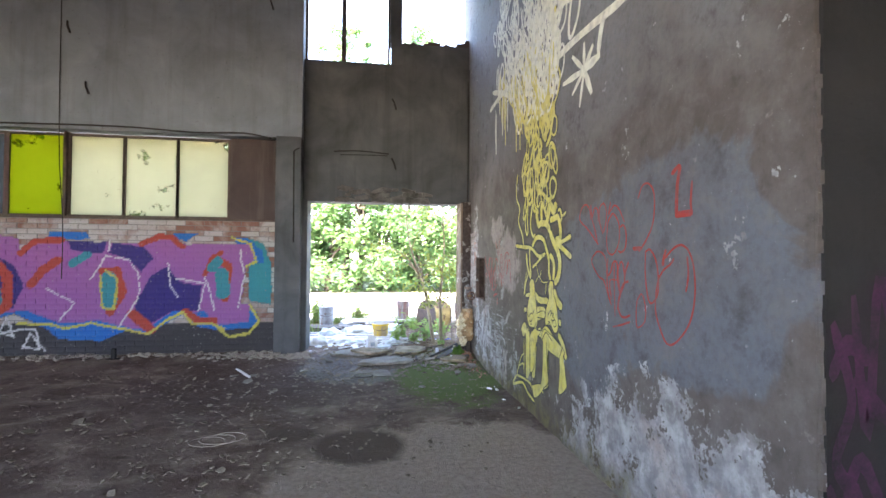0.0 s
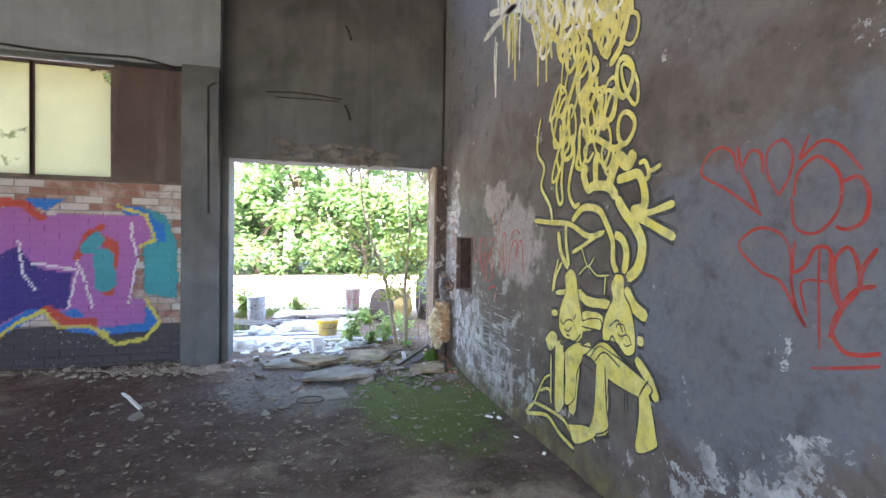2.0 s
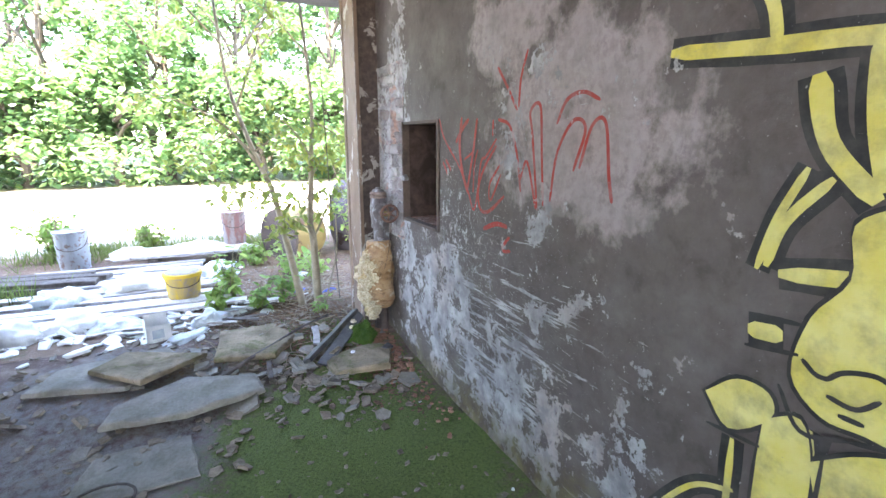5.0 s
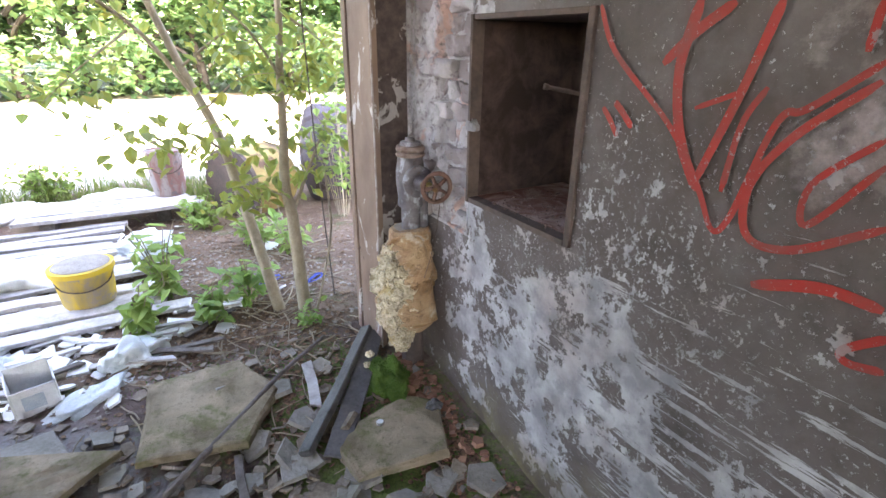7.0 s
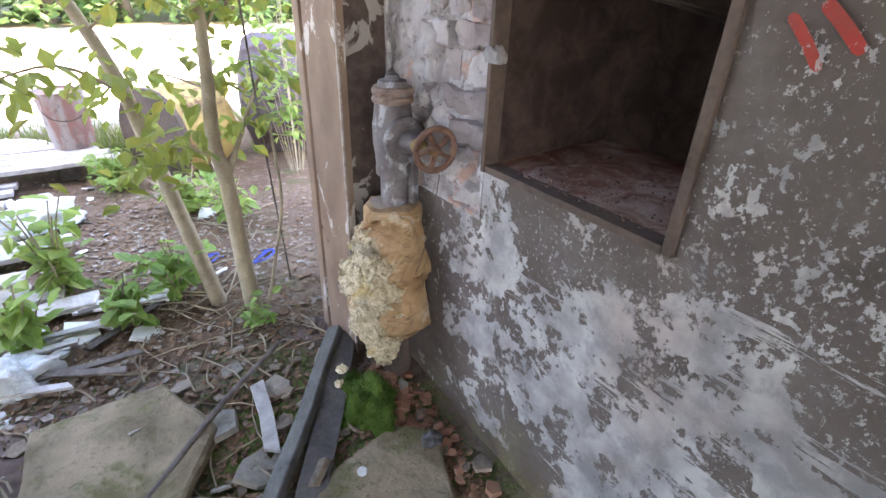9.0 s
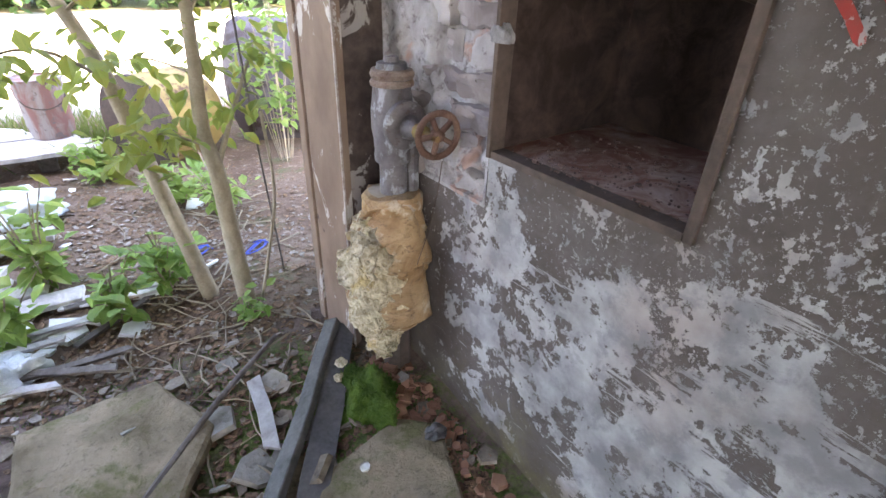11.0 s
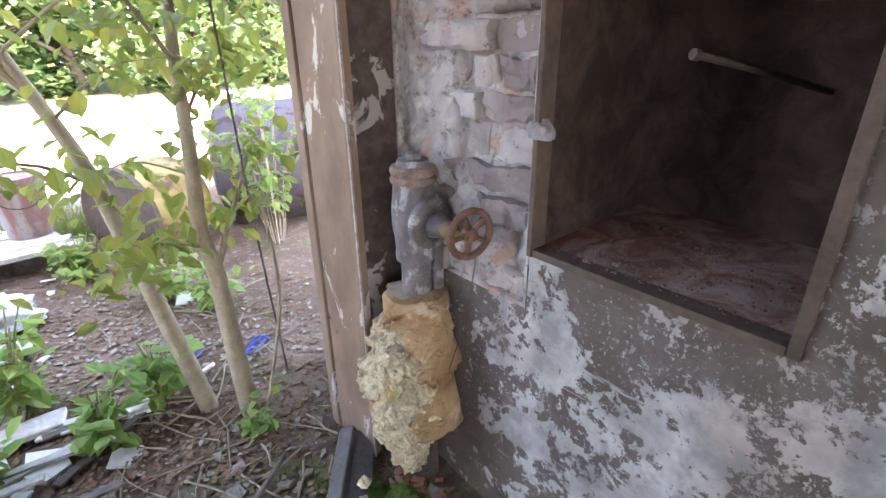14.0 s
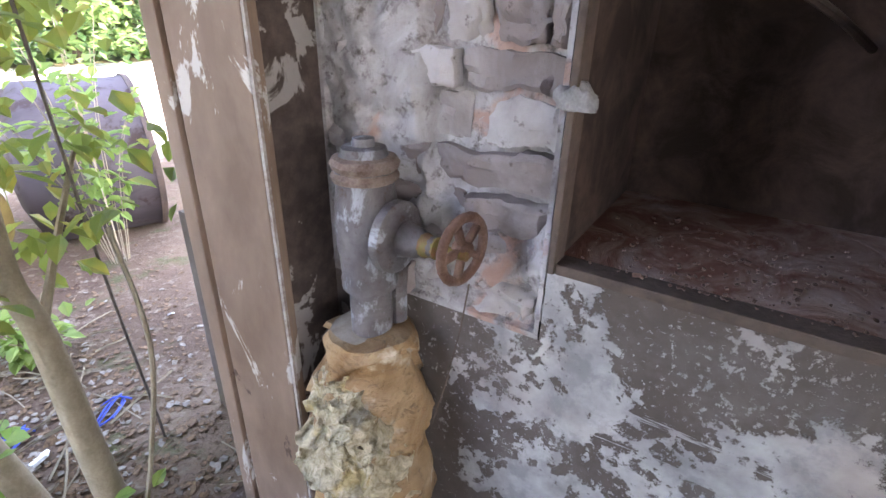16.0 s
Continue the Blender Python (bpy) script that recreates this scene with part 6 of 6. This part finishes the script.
chips("wall_foot_rubble", 420, [(-2.2, 7.95, 0.8, 0.07), (-3.8, 7.95, 0.6, 0.07), (-1.2, 7.85, 0.3, 0.1), (-0.6, 7.75, 0.2, 0.06)], 0.045, CEMENT, "plaster rubble along the foot of the brick wall", 56, 0.45)
chips("white_plaster_bits", 6, [(1.98, 6.05, 0.05, 0.08), (2.02, 5.6, 0.03, 0.3), (2.0, 6.5, 0.04, 0.4)], 0.028, WHITE_BAG, "white plaster bits at the wall's foot", 57, 0.4)
chips("leaf_litter", 7500, [(1.5, 7.85, 0.3, 0.2), (1.95, 7.4, 0.1, 0.25), (1.6, 8.9, 0.4, 0.35), (1.9, 9.4, 0.4, 0.5), (1.4, 8.4, 0.35, 0.18), (1.3, 9.6, 0.3, 0.6)], 0.013, LITTER, "brown dry leaf litter under the saplings", 58, 0.1, "leaf litter")
chips("pale_litter", 1700, [(1.7, 8.95, 0.25, 0.3), (1.55, 9.1, 0.4, 0.4), (1.25, 9.5, 0.3, 0.5), (0.4, 9.0, 0.7, 0.4), (1.3, 8.3, 0.4, 0.15)], 0.014, PALE_SCRAP, "pale paper and plaster scraps in the yard", 59, 0.15, "litter")
chips("yard_debris", 300, [(0.0, 8.7, 0.5, 0.3), (0.6, 8.6, 0.4, 0.2), (0.2, 9.6, 0.6, 0.5)], 0.06, WHITE_BAG, "pale rubbish scraps between the planks", 60, 0.2, "litter")
for i in range(22):
    x, y = rnd.uniform(-0.2, 1.2), rnd.uniform(8.3, 8.9)
    a = rnd.uniform(-0.6, 0.6)
    board("lath", (x, y, ground_z(x, y) + 0.02), (x + 0.35 * math.cos(a), y + 0.35 * math.sin(a), ground_z(x, y) + 0.035), 0.03, 0.012, PLANK if i % 3 else OLD_WOOD, "broken lath among the yard rubbish", "plank", "laths in the yard")

# dry twigs under the saplings and over the rubble
rng = random.Random(91)
tv, tf = [], []
for i in range(150):
    cx, cy, sx, sy = rng.choice(((1.45, 8.25, 0.3, 0.2), (1.7, 8.8, 0.3, 0.3), (1.35, 7.8, 0.25, 0.2), (1.9, 9.1, 0.3, 0.3)))
    p = Vector((rng.gauss(cx, sx), rng.gauss(cy, sy), 0))
    if p.x > 2.05:
        continue
    a, l, r = rng.uniform(0, 6.28), rng.uniform(0.08, 0.3), rng.uniform(0.0015, 0.004)
    for k in range(3):
        q = p + Vector((math.cos(a), math.sin(a), 0)) * l / 3
        a += rng.uniform(-0.4, 0.4)
        u = Vector((-math.sin(a), math.cos(a), 0)) * r
        z0, z1 = ground_z(p.x, p.y) + 0.012, ground_z(q.x, q.y) + 0.012
        n = len(tv)
        for c, z in ((p, z0), (q, z1)):
            tv += [Vector((c.x, c.y, z)) + u, Vector((c.x, c.y, z + 1.7 * r)), Vector((c.x, c.y, z)) - u]
        tf += [(n, n + 1, n + 4, n + 3), (n + 1, n + 2, n + 5, n + 4), (n + 2, n, n + 3, n + 5)]
        p = q
tagged(mesh_ob("twigs", tv, tf, BARK), "thin dry twigs scattered over the ground", "twigs", kind="stuff")

# loose things on the hall floor
board("stick", (-1.31, 7.5, 0.02), (-0.9, 6.85, 0.02), 0.03, 0.018, WHITE_BAG, "pale wooden stick on the dirty floor", "stick")
hoop = [(0.5 + 0.12 * math.cos(a * 0.4), 6.72 + 0.1 * math.sin(a * 0.4), 0.03) for a in range(17)]
tagged(tube("wire_hoop", hoop, 0.006, OLD_WOOD, None, 6), "bent wire hoop lying on the grey sheet", "wire")
coil = [(-0.75 + 0.16 * math.cos(a * 0.8) + 0.01 * a, 4.6 + 0.12 * math.sin(a * 0.8), 0.02 + 0.002 * a) for a in range(20)]
tagged(tube("wire_coil", smooth_path(coil, 3), 0.003, CEMENT, None, 5), "pale loose wire coil on the floor", "wire")
block = boxes("charred_block", [(-0.09, 0.09, -0.06, 0.06, 0, 0.1), (-0.03, 0.03, -0.03, 0.03, 0.1, 0.24)], DARK_WALL, None, 0.015)
block.location = (-2.95, 7.85, 0.0)
tagged(block, "small charred block by the brick wall", "block")

# cables and hooks on the walls
for pts, r in (([(-0.56, 7.862, 3.1), (-0.555, 7.862, 2.4), (-0.55, 7.862, 1.75)], 0.012), ([(-0.45, 7.9, 3.15), (-0.5, 7.86, 3.14), (-0.56, 7.862, 3.1)], 0.008), ([(-3.77, 7.97, 6.5), (-3.77, 7.97, 3.3), (-3.77, 8.1, 2.0), (-3.77, 8.1, 1.2)], 0.006),
               ([(-4.7, 7.965, 3.36), (-3, 7.965, 3.38), (-2.0, 7.965, 3.34), (-1.3, 7.965, 3.36), (-0.9, 7.965, 3.3)], 0.012), ([(0.0, 8.14, 3.18), (0.4, 8.14, 3.2), (0.85, 8.14, 3.17)], 0.01), ([(0.1, 8.14, 3.13), (0.5, 8.14, 3.14), (0.83, 8.14, 3.14)], 0.007), ([(2.12, 8.14, 4.4), (2.125, 8.13, 3.4), (2.12, 8.13, 2.45)], 0.008)):
    tagged(tube("cable", smooth_path(pts, 4), r, DARK_WALL, None, 6), "old dark cable fixed along the wall", "cable", "cables on the walls")
for x, y, z in ((-3.7, 7.96, 4.75), (-3.45, 7.965, 3.9), (-0.95, 7.95, 5.3), (0.9, 8.13, 3.95), (0.9, 8.13, 3.0)):
    tagged(tube("hook", smooth_path([(x, y + 0.02, z + 0.1), (x + 0.03, y - 0.03, z + 0.02), (x + 0.06, y - 0.02, z - 0.08)], 3), 0.014, DARK_WALL, None, 6), "short dark iron hook in the wall", "hook", "hooks in the walls")
# broken underside of the lintel
rng = random.Random(77)
bm = bmesh.new()
for i in range(70):
    x = rng.uniform(0.1, 1.5)
    s = rng.uniform(0.02, 0.07)
    z = 2.42 + rng.random() ** 2 * 0.2
    add_box(bm, -s * 1.6, s * 1.6, -0.03, 0.03, -s * 0.5, s * 0.5, pose(x, 8.15, z, rng.uniform(-15, 15), rng.uniform(-20, 20), rng.uniform(-15, 15)))
bmesh.ops.bevel(bm, geom=bm.edges[:], offset=0.006, segments=1, affect="EDGES")
structure(from_bm("lintel_damage", bm, make_concrete("broken_concrete", (0.06, 0.055, 0.052), (0.16, 0.15, 0.145), (0.05, 0.045, 0.04), 6)), "broken concrete along the lintel's lower edge", "lintel")
bm = bmesh.new()
rag = random.Random(4)
for i in range(16):
    x = 1.06 + i * 0.068
    add_box(bm, x, x + 0.068, 8.21, 8.44, 4.97, 4.97 + rag.uniform(0.0, 0.07) + (0.06 if i > 12 else 0))
structure(from_bm("sill_break", bm, BROWN_WALL), "ragged broken edge of the high window sill", "sill")
# torn edge of the long wall's near end
bm = bmesh.new()
for i in range(130):
    z = i * 0.05 - 0.1
    w = rag.uniform(0.0, 0.03) * (1 if z < 2.2 else 0.4)
    add_box(bm, WX + 0.003, WX + 0.02, 1.908 - w * 0.6, 1.915, z, z + 0.05)
structure(from_bm("wall_end_break", bm, WALL), "broken plaster edge at the end of the wall", "wall")
# ---------------------------------------------------------------- bricks
TEAL, PURPLE, NAVY = (0.025, 0.2, 0.24), (0.25, 0.09, 0.27), (0.035, 0.025, 0.14)
RED_PAINT, YELLOW_PAINT, WHITE_PAINT, BLUE = (0.33, 0.05, 0.035), (0.42, 0.38, 0.08), (0.5, 0.48, 0.5), (0.012, 0.12, 0.38)
DARK_BASE = (0.045, 0.042, 0.048)
PATCHES = []
PATCHES.append((TEAL, [(-1.27, 1.82), (-1.02, 1.73), (-0.9, 1.44), (-0.9, 0.81), (-1.21, 0.86)]))
PATCHES.append((BLUE, [(-4.61, 0.62), (-4.38, 0.7), (-3.93, 0.47), (-3.8, 0.34), (-3.26, 0.3), (-2.88, 0.46), (-2.62, 0.39), (-2.11, 0.71), (-1.93, 0.49), (-1.66, 0.44), (-1.21, 0.46), (-1.07, 0.58), (-1.12, 0.72), (-2.11, 0.78), (-3.39, 0.65), (-4.62, 0.8)]))
PATCHES.append((BLUE, [(-3.96, 1.87), (-3.46, 1.87), (-3.41, 1.76), (-3.95, 1.75)]))
PATCHES.append((BLUE, [(-2.39, 1.86), (-1.95, 1.87), (-2.12, 1.75)]))
PATCHES.append((BLUE, [(-1.48, 1.83), (-1.27, 1.82), (-1.04, 1.63), (-1.01, 1.44), (-1.15, 1.44)]))
PATCHES.append((PURPLE, [(-4.64, 1.82), (-4.34, 1.78), (-4.31, 1.53), (-4.08, 1.74), (-3.2, 1.73), (-2.78, 1.71), (-2.3, 1.81), (-2.17, 1.71), (-1.22, 1.73), (-1.15, 1.46), (-1.27, 1.39), (-1.33, 0.82), (-1.21, 0.82), (-1.23, 0.55), (-1.7, 0.51), (-1.84, 0.73), (-2.11, 0.68), (-2.24, 0.75), (-2.67, 0.46), (-2.97, 0.51), (-3.27, 0.6), (-3.76, 0.56), (-4.22, 0.75), (-4.62, 0.71)]))
PATCHES.append((NAVY, [(-3.12, 1.73), (-2.69, 1.66), (-2.56, 1.5), (-2.73, 1.29), (-2.9, 1.48), (-3.16, 1.57)]))
PATCHES.append((NAVY, [(-2.76, 0.92), (-2.6, 1.24), (-2.38, 1.38), (-2.2, 1.15), (-1.89, 1.1), (-1.93, 0.73), (-2.28, 0.73), (-2.58, 0.55), (-2.84, 0.69)]))
PATCHES.append((NAVY, [(-4.59, 1.51), (-4.39, 1.38), (-4.26, 1.11), (-4.38, 0.79), (-4.62, 0.75)]))
PATCHES.append((NAVY, [(-3.71, 1.74), (-3.2, 1.73), (-3.24, 1.56), (-3.66, 1.61)]))
SPRAYED = []
SPRAYED.append((RED_PAINT, 0.141, [(-4.63, 1.42), (-4.47, 1.24), (-4.46, 0.84), (-4.62, 0.71)]))
SPRAYED.append((RED_PAINT, 0.122, [(-3.24, 1.31), (-3.05, 1.31), (-2.97, 1.01), (-3.14, 0.72)]))
SPRAYED.append((RED_PAINT, 0.113, [(-1.72, 1.51), (-1.52, 1.39), (-1.57, 0.91)]))
SPRAYED.append((RED_PAINT, 0.085, [(-4.31, 1.56), (-4.12, 1.74), (-3.79, 1.75)]))
SPRAYED.append((RED_PAINT, 0.113, [(-4.18, 1.11), (-4.03, 1.31), (-3.82, 1.47)]))
SPRAYED.append((RED_PAINT, 0.141, [(-2.84, 0.69), (-2.58, 0.46)]))
SPRAYED.append((RED_PAINT, 0.113, [(-2.11, 0.71), (-1.93, 0.58), (-1.71, 0.57)]))
SPRAYED.append((RED_PAINT, 0.085, [(-2.73, 1.71), (-2.48, 1.83), (-2.3, 1.8), (-2.17, 1.67)]))
SPRAYED.append((RED_PAINT, 0.075, [(-1.85, 1.27), (-1.76, 1.48), (-1.63, 1.58)]))
SPRAYED.append((TEAL, 0.212, [(-3.16, 1.2), (-3.15, 0.85)]))
SPRAYED.append((TEAL, 0.188, [(-1.61, 1.27), (-1.6, 0.99)]))
SPRAYED.append((TEAL, 0.141, [(-1.76, 1.36), (-1.67, 1.46)]))
SPRAYED.append((TEAL, 0.113, [(-3.64, 1.42), (-3.45, 1.54)]))
SPRAYED.append((TEAL, 0.122, [(-4.62, 1.06), (-4.59, 0.88)]))
SPRAYED.append((YELLOW_PAINT, 0.038, [(-4.33, 0.57), (-3.89, 0.54), (-3.72, 0.49), (-3.39, 0.56), (-2.97, 0.48), (-2.62, 0.39), (-2.37, 0.59), (-2.15, 0.71), (-2.02, 0.54), (-1.75, 0.54), (-1.57, 0.44)]))
SPRAYED.append((YELLOW_PAINT, 0.038, [(-1.66, 0.47), (-1.48, 0.34), (-1.21, 0.39), (-1.07, 0.58), (-1.21, 0.82)]))
SPRAYED.append((YELLOW_PAINT, 0.033, [(-3.28, 1.24), (-3.23, 0.78), (-3.08, 0.76), (-3.05, 1.2), (-3.2, 1.31)]))
SPRAYED.append((YELLOW_PAINT, 0.033, [(-1.48, 1.82), (-1.22, 1.73), (-1.12, 1.46), (-1.27, 1.39)]))
SPRAYED.append((WHITE_PAINT, 0.019, [(-3.98, 1.06), (-3.61, 0.86), (-3.79, 0.61)]))
SPRAYED.append((WHITE_PAINT, 0.019, [(-3.4, 1.2), (-3.2, 1.52), (-2.9, 1.48), (-2.75, 1.24), (-2.76, 0.92), (-3.01, 0.51)]))
SPRAYED.append((WHITE_PAINT, 0.019, [(-2.36, 1.43), (-2.33, 1.1), (-2.22, 0.92)]))
SPRAYED.append((WHITE_PAINT, 0.019, [(-2.25, 1.2), (-1.85, 1.13), (-1.93, 0.73)]))
SPRAYED.append((WHITE_PAINT, 0.019, [(-1.85, 1.25), (-1.71, 0.73)]))
SPRAYED.append((WHITE_PAINT, 0.019, [(-1.36, 1.63), (-1.29, 1.25), (-1.37, 0.77)]))
SPRAYED.append((WHITE_PAINT, 0.024, [(-4.61, 0.31), (-4.46, 0.66), (-4.37, 0.39), (-4.53, 0.44), (-4.29, 0.48), (-4.09, 0.48), (-4.04, 0.21), (-4.25, 0.23), (-4.17, 0.43), (-3.96, 0.18)]))
SPRAYED.append((WHITE_PAINT, 0.024, [(-3.16, 1.75), (-3.17, 1.59)]))



def inside(p, poly):
    x, z = p
    hit = False
    for (x0, z0), (x1, z1) in zip(poly, poly[1:] + poly[:1]):
        if (z0 > z) != (z1 > z) and x < (x1 - x0) * (z - z0) / (z1 - z0) + x0:
            hit = not hit
    return hit


def near(p, line):
    best = 9.0
    for (x0, z0), (x1, z1) in zip(line, line[1:]):
        dx, dz = x1 - x0, z1 - z0
        t = max(0, min(1, ((p[0] - x0) * dx + (p[1] - z0) * dz) / (dx * dx + dz * dz + 1e-9)))
        best = min(best, math.hypot(p[0] - x0 - t * dx, p[1] - z0 - t * dz))
    return best


def sprayed(x, z):
    """Paint colour and cover at a place on the brick wall."""
    col, cover = DARK_BASE, 1.0 if z < 0.55 + 0.05 * noise.noise((x * 2, 0, 0)) else 0.0
    p = (x + 0.015 * noise.noise((x * 7, z * 7, 1)), z + 0.015 * noise.noise((x * 7, z * 7, 5)))
    for c, poly in PATCHES:
        if inside(p, poly):
            col, cover = c, 1.0
    for c, w, line in SPRAYED:
        if near(p, line) < w / 2:
            col, cover = c, 1.0
    return (*col, cover)


def paint_layer(me, loc):
    layer = me.color_attributes.new("paint", "FLOAT_COLOR", "POINT")
    vals = []
    for v in me.vertices:
        vals += sprayed(v.co.x + loc[0], v.co.z + loc[2])
    layer.data.foreach_set("color", vals)


def brick_rows(l, h, d, nx, nz, rngb, ragged=0.0):
    """A brick's front and rim: front grid at y = 0, sides going back."""
    vs, fs = [], []
    for j in range(nz + 1):
        for i in range(nx + 1):
            x, z = l * i / nx, h * j / nz
            edge = i in (0, nx) or j in (0, nz)
            vs.append(Vector((x, (0.004 if edge else 0) - ragged * rngb.uniform(0, 1), z)))
    n = nx + 1
    fs = [(j * n + i, j * n + i + 1, (j + 1) * n + i + 1, (j + 1) * n + i) for j in range(nz) for i in range(nx)]
    rim = [i for i in range(n)] + [j * n + nx for j in range(1, nz + 1)] + [nz * n + i for i in range(nx - 1, -1, -1)] + [j * n for j in range(nz - 1, 0, -1)]
    b = len(vs)
    vs += [Vector((vs[k].x, d, vs[k].z)) for k in rim]
    m = len(rim)
    fs += [(rim[(k + 1) % m], rim[k], b + k, b + (k + 1) % m) for k in range(m)]
    return vs, fs


# sheet of sprayed mortar behind the bricks
mx, mz = steps((-4.75, -0.82, 150)), steps((0, 2.07, 80))
mort = mesh_ob("mortar", [(x, 8.13, z) for z in mz for x in mx], [(j * 151 + i, j * 151 + i + 1, (j + 1) * 151 + i + 1, (j + 1) * 151 + i) for j in range(80) for i in range(150)], MORTAR, wall_north_lower)
paint_layer(mort.data, (0, 0, 0))
rngb = random.Random(12)
joined_v, joined_f, count = [], [], 0
for row in range(27):
    z = 0.004 + row * 0.0765
    x = -4.75 - (0.13 if row % 2 else 0)
    while x < -0.84:
        l = 0.25
        a, b = max(x, -4.74), min(x + l, -0.825)
        x += l + 0.012
        if b - a < 0.05:
            continue
        dy = rngb.uniform(-0.004, 0.004)
        vs, fs = brick_rows(b - a, 0.066, 0.03, 12, 3, rngb, 0.002)
        loc = (a, 8.115 + dy, z)
        if row >= 8 and count < 300 and a > -4.9:
            me = bpy.data.meshes.new("brick")
            me.from_pydata(vs, [], fs)
            me.materials.append(BRICK)
            paint_layer(me, loc)
            ob = new("brick", me)
            ob.location, ob.parent = loc, wall_north_lower
            count += 1
        else:
            n = len(joined_v)
            joined_v += [v + Vector(loc) for v in vs]
            joined_f += [tuple(i + n for i in f) for f in fs]
rest = mesh_ob("brick_courses", joined_v, joined_f, BRICK, wall_north_lower)
paint_layer(rest.data, (0, 0, 0))
tagged(rest, kind="stuff")

# bare limewashed bricks in the corner by the standpipe
row = 0
z = BZ0 + 0.006
while z < BZ1 - 0.03:
    y = BY0 + 0.004 - (0.0 if row % 2 else 0.11)
    h = 0.066 + rngb.uniform(-0.012, 0.008)
    while y < 7.96:
        l = rngb.choice((0.235, 0.19, 0.115, 0.15, 0.08))
        a, b = max(y, BY0 + 0.004), min(y + l, 8.002)
        y += l + 0.012
        if b - a < 0.03:
            continue
        nx, nz = 14, 7
        proud = 0.044 + rngb.uniform(-0.034, 0.016)
        lean = (rngb.uniform(-0.02, 0.02), rngb.uniform(-0.012, 0.02))
        if rngb.random() < 0.12:
            proud = 0.012
        vs, fs = [], []
        for j in range(nz + 1):
            for i in range(nx + 1):
                u, w = i / nx, j / nz
                e = min(u, 1 - u) * (b - a), min(w, 1 - w) * h
                dome = min(1, (min(e) + 0.004) / 0.009)
                p = Vector((0, a + (b - a) * u, z + h * w))
                cell = noise.cell(p * 26 + Vector((0, 0.4 * noise.noise(p * 30), 0)))
                n_ = noise.noise(p * 17) * 0.016 + noise.noise(p * 55) * 0.008 + 0.006 * cell + lean[0] * (u - 0.5) + lean[1] * (w - 0.5)
                vs.append(Vector((-(proud * (0.62 + 0.38 * dome)) - n_, (b - a) * u + 0.014 * noise.noise(p * 16) + 0.005 * noise.noise(p * 60), h * w + 0.013 * noise.noise(p * 14) + 0.005 * noise.noise(p * 52))))
        n = nx + 1
        fs = [(j * n + i + 1, j * n + i, (j + 1) * n + i, (j + 1) * n + i + 1)[::1] for j in range(nz) for i in range(nx)]
        rim = [i for i in range(n)] + [j * n + nx for j in range(1, nz + 1)] + [nz * n + i for i in range(nx - 1, -1, -1)] + [j * n for j in range(nz - 1, 0, -1)]
        m0 = len(vs)
        vs += [Vector((0.0, vs[k].y, vs[k].z)) for k in rim]
        fs += [(rim[k], rim[(k + 1) % len(rim)], m0 + (k + 1) % len(rim), m0 + k) for k in range(len(rim))]
        ob = mesh_ob("brick", vs, fs, BARE_BRICK, wall_east, True)
        ob.location = (WX + 0.055, a, z)
    z += h + 0.011
    row += 1

# crust of old lime plaster left over the bare bricks
kc = Kit("old_lime_crust", 0.9)
cp = kc.world_pos()
c1, c2 = kc.noise(cp, 6, 8, 0.65, 0.6), kc.noise(cp, 34, 6, 0.7)
cc = kc.mix(kc.span(c1, 0.35, 0.62), (0.2, 0.175, 0.175), (0.42, 0.4, 0.41))
cc = kc.mix(kc.math("MULTIPLY", kc.span(kc.noise(cp, 4.5, 6, 0.6, 0.5), 0.56, 0.63), 0.75), cc, (0.36, 0.2, 0.15))
cc = kc.mix(kc.span(c2, 0.54, 0.68), cc, (0.11, 0.092, 0.088))
cc = kc.mix(kc.span(kc.noise(cp, 15, 10, 0.7, 0.2), 0.55, 0.62, 0, 0.6), cc, (0.13, 0.115, 0.115))
CRUST = kc.done(cc, kc.math("ADD", c1, c2), 0.7, 0.01)
ny, nz = 110, 220
cv = []
for j in range(nz + 1):
    for i in range(ny + 1):
        y, z = BY0 + 0.002 + (8.004 - BY0) * i / ny, BZ0 - 0.0 + (BZ1 - BZ0) * j / nz
        p = Vector((0.3, y, z))
        bare = max(0, 1 - ((y - 7.64) / 0.17) ** 2 - ((z - 1.3) / 0.42) ** 2)
        n_ = noise.noise(p * 7) + 0.6 * noise.noise(p * 17) + 0.45 * noise.noise(p * 41)
        x = WX + 0.006 + 0.016 * n_ + 0.06 * min(1, max(0, bare * 1.9 + 0.55 * noise.noise(p * 9) + 0.3 * noise.noise(p * 25)))
        edge = min(i, ny - i, j, nz - j) / 3
        cv.append((min(max(x, WX - 0.012), WX + 0.052) if edge >= 1 else WX - 0.0012, y, z))
cf = [(j * (ny + 1) + i, (j + 1) * (ny + 1) + i, (j + 1) * (ny + 1) + i + 1, j * (ny + 1) + i + 1) for j in range(nz) for i in range(ny)]
mesh_ob("plaster_crust", cv, cf, CRUST, wall_east, True)
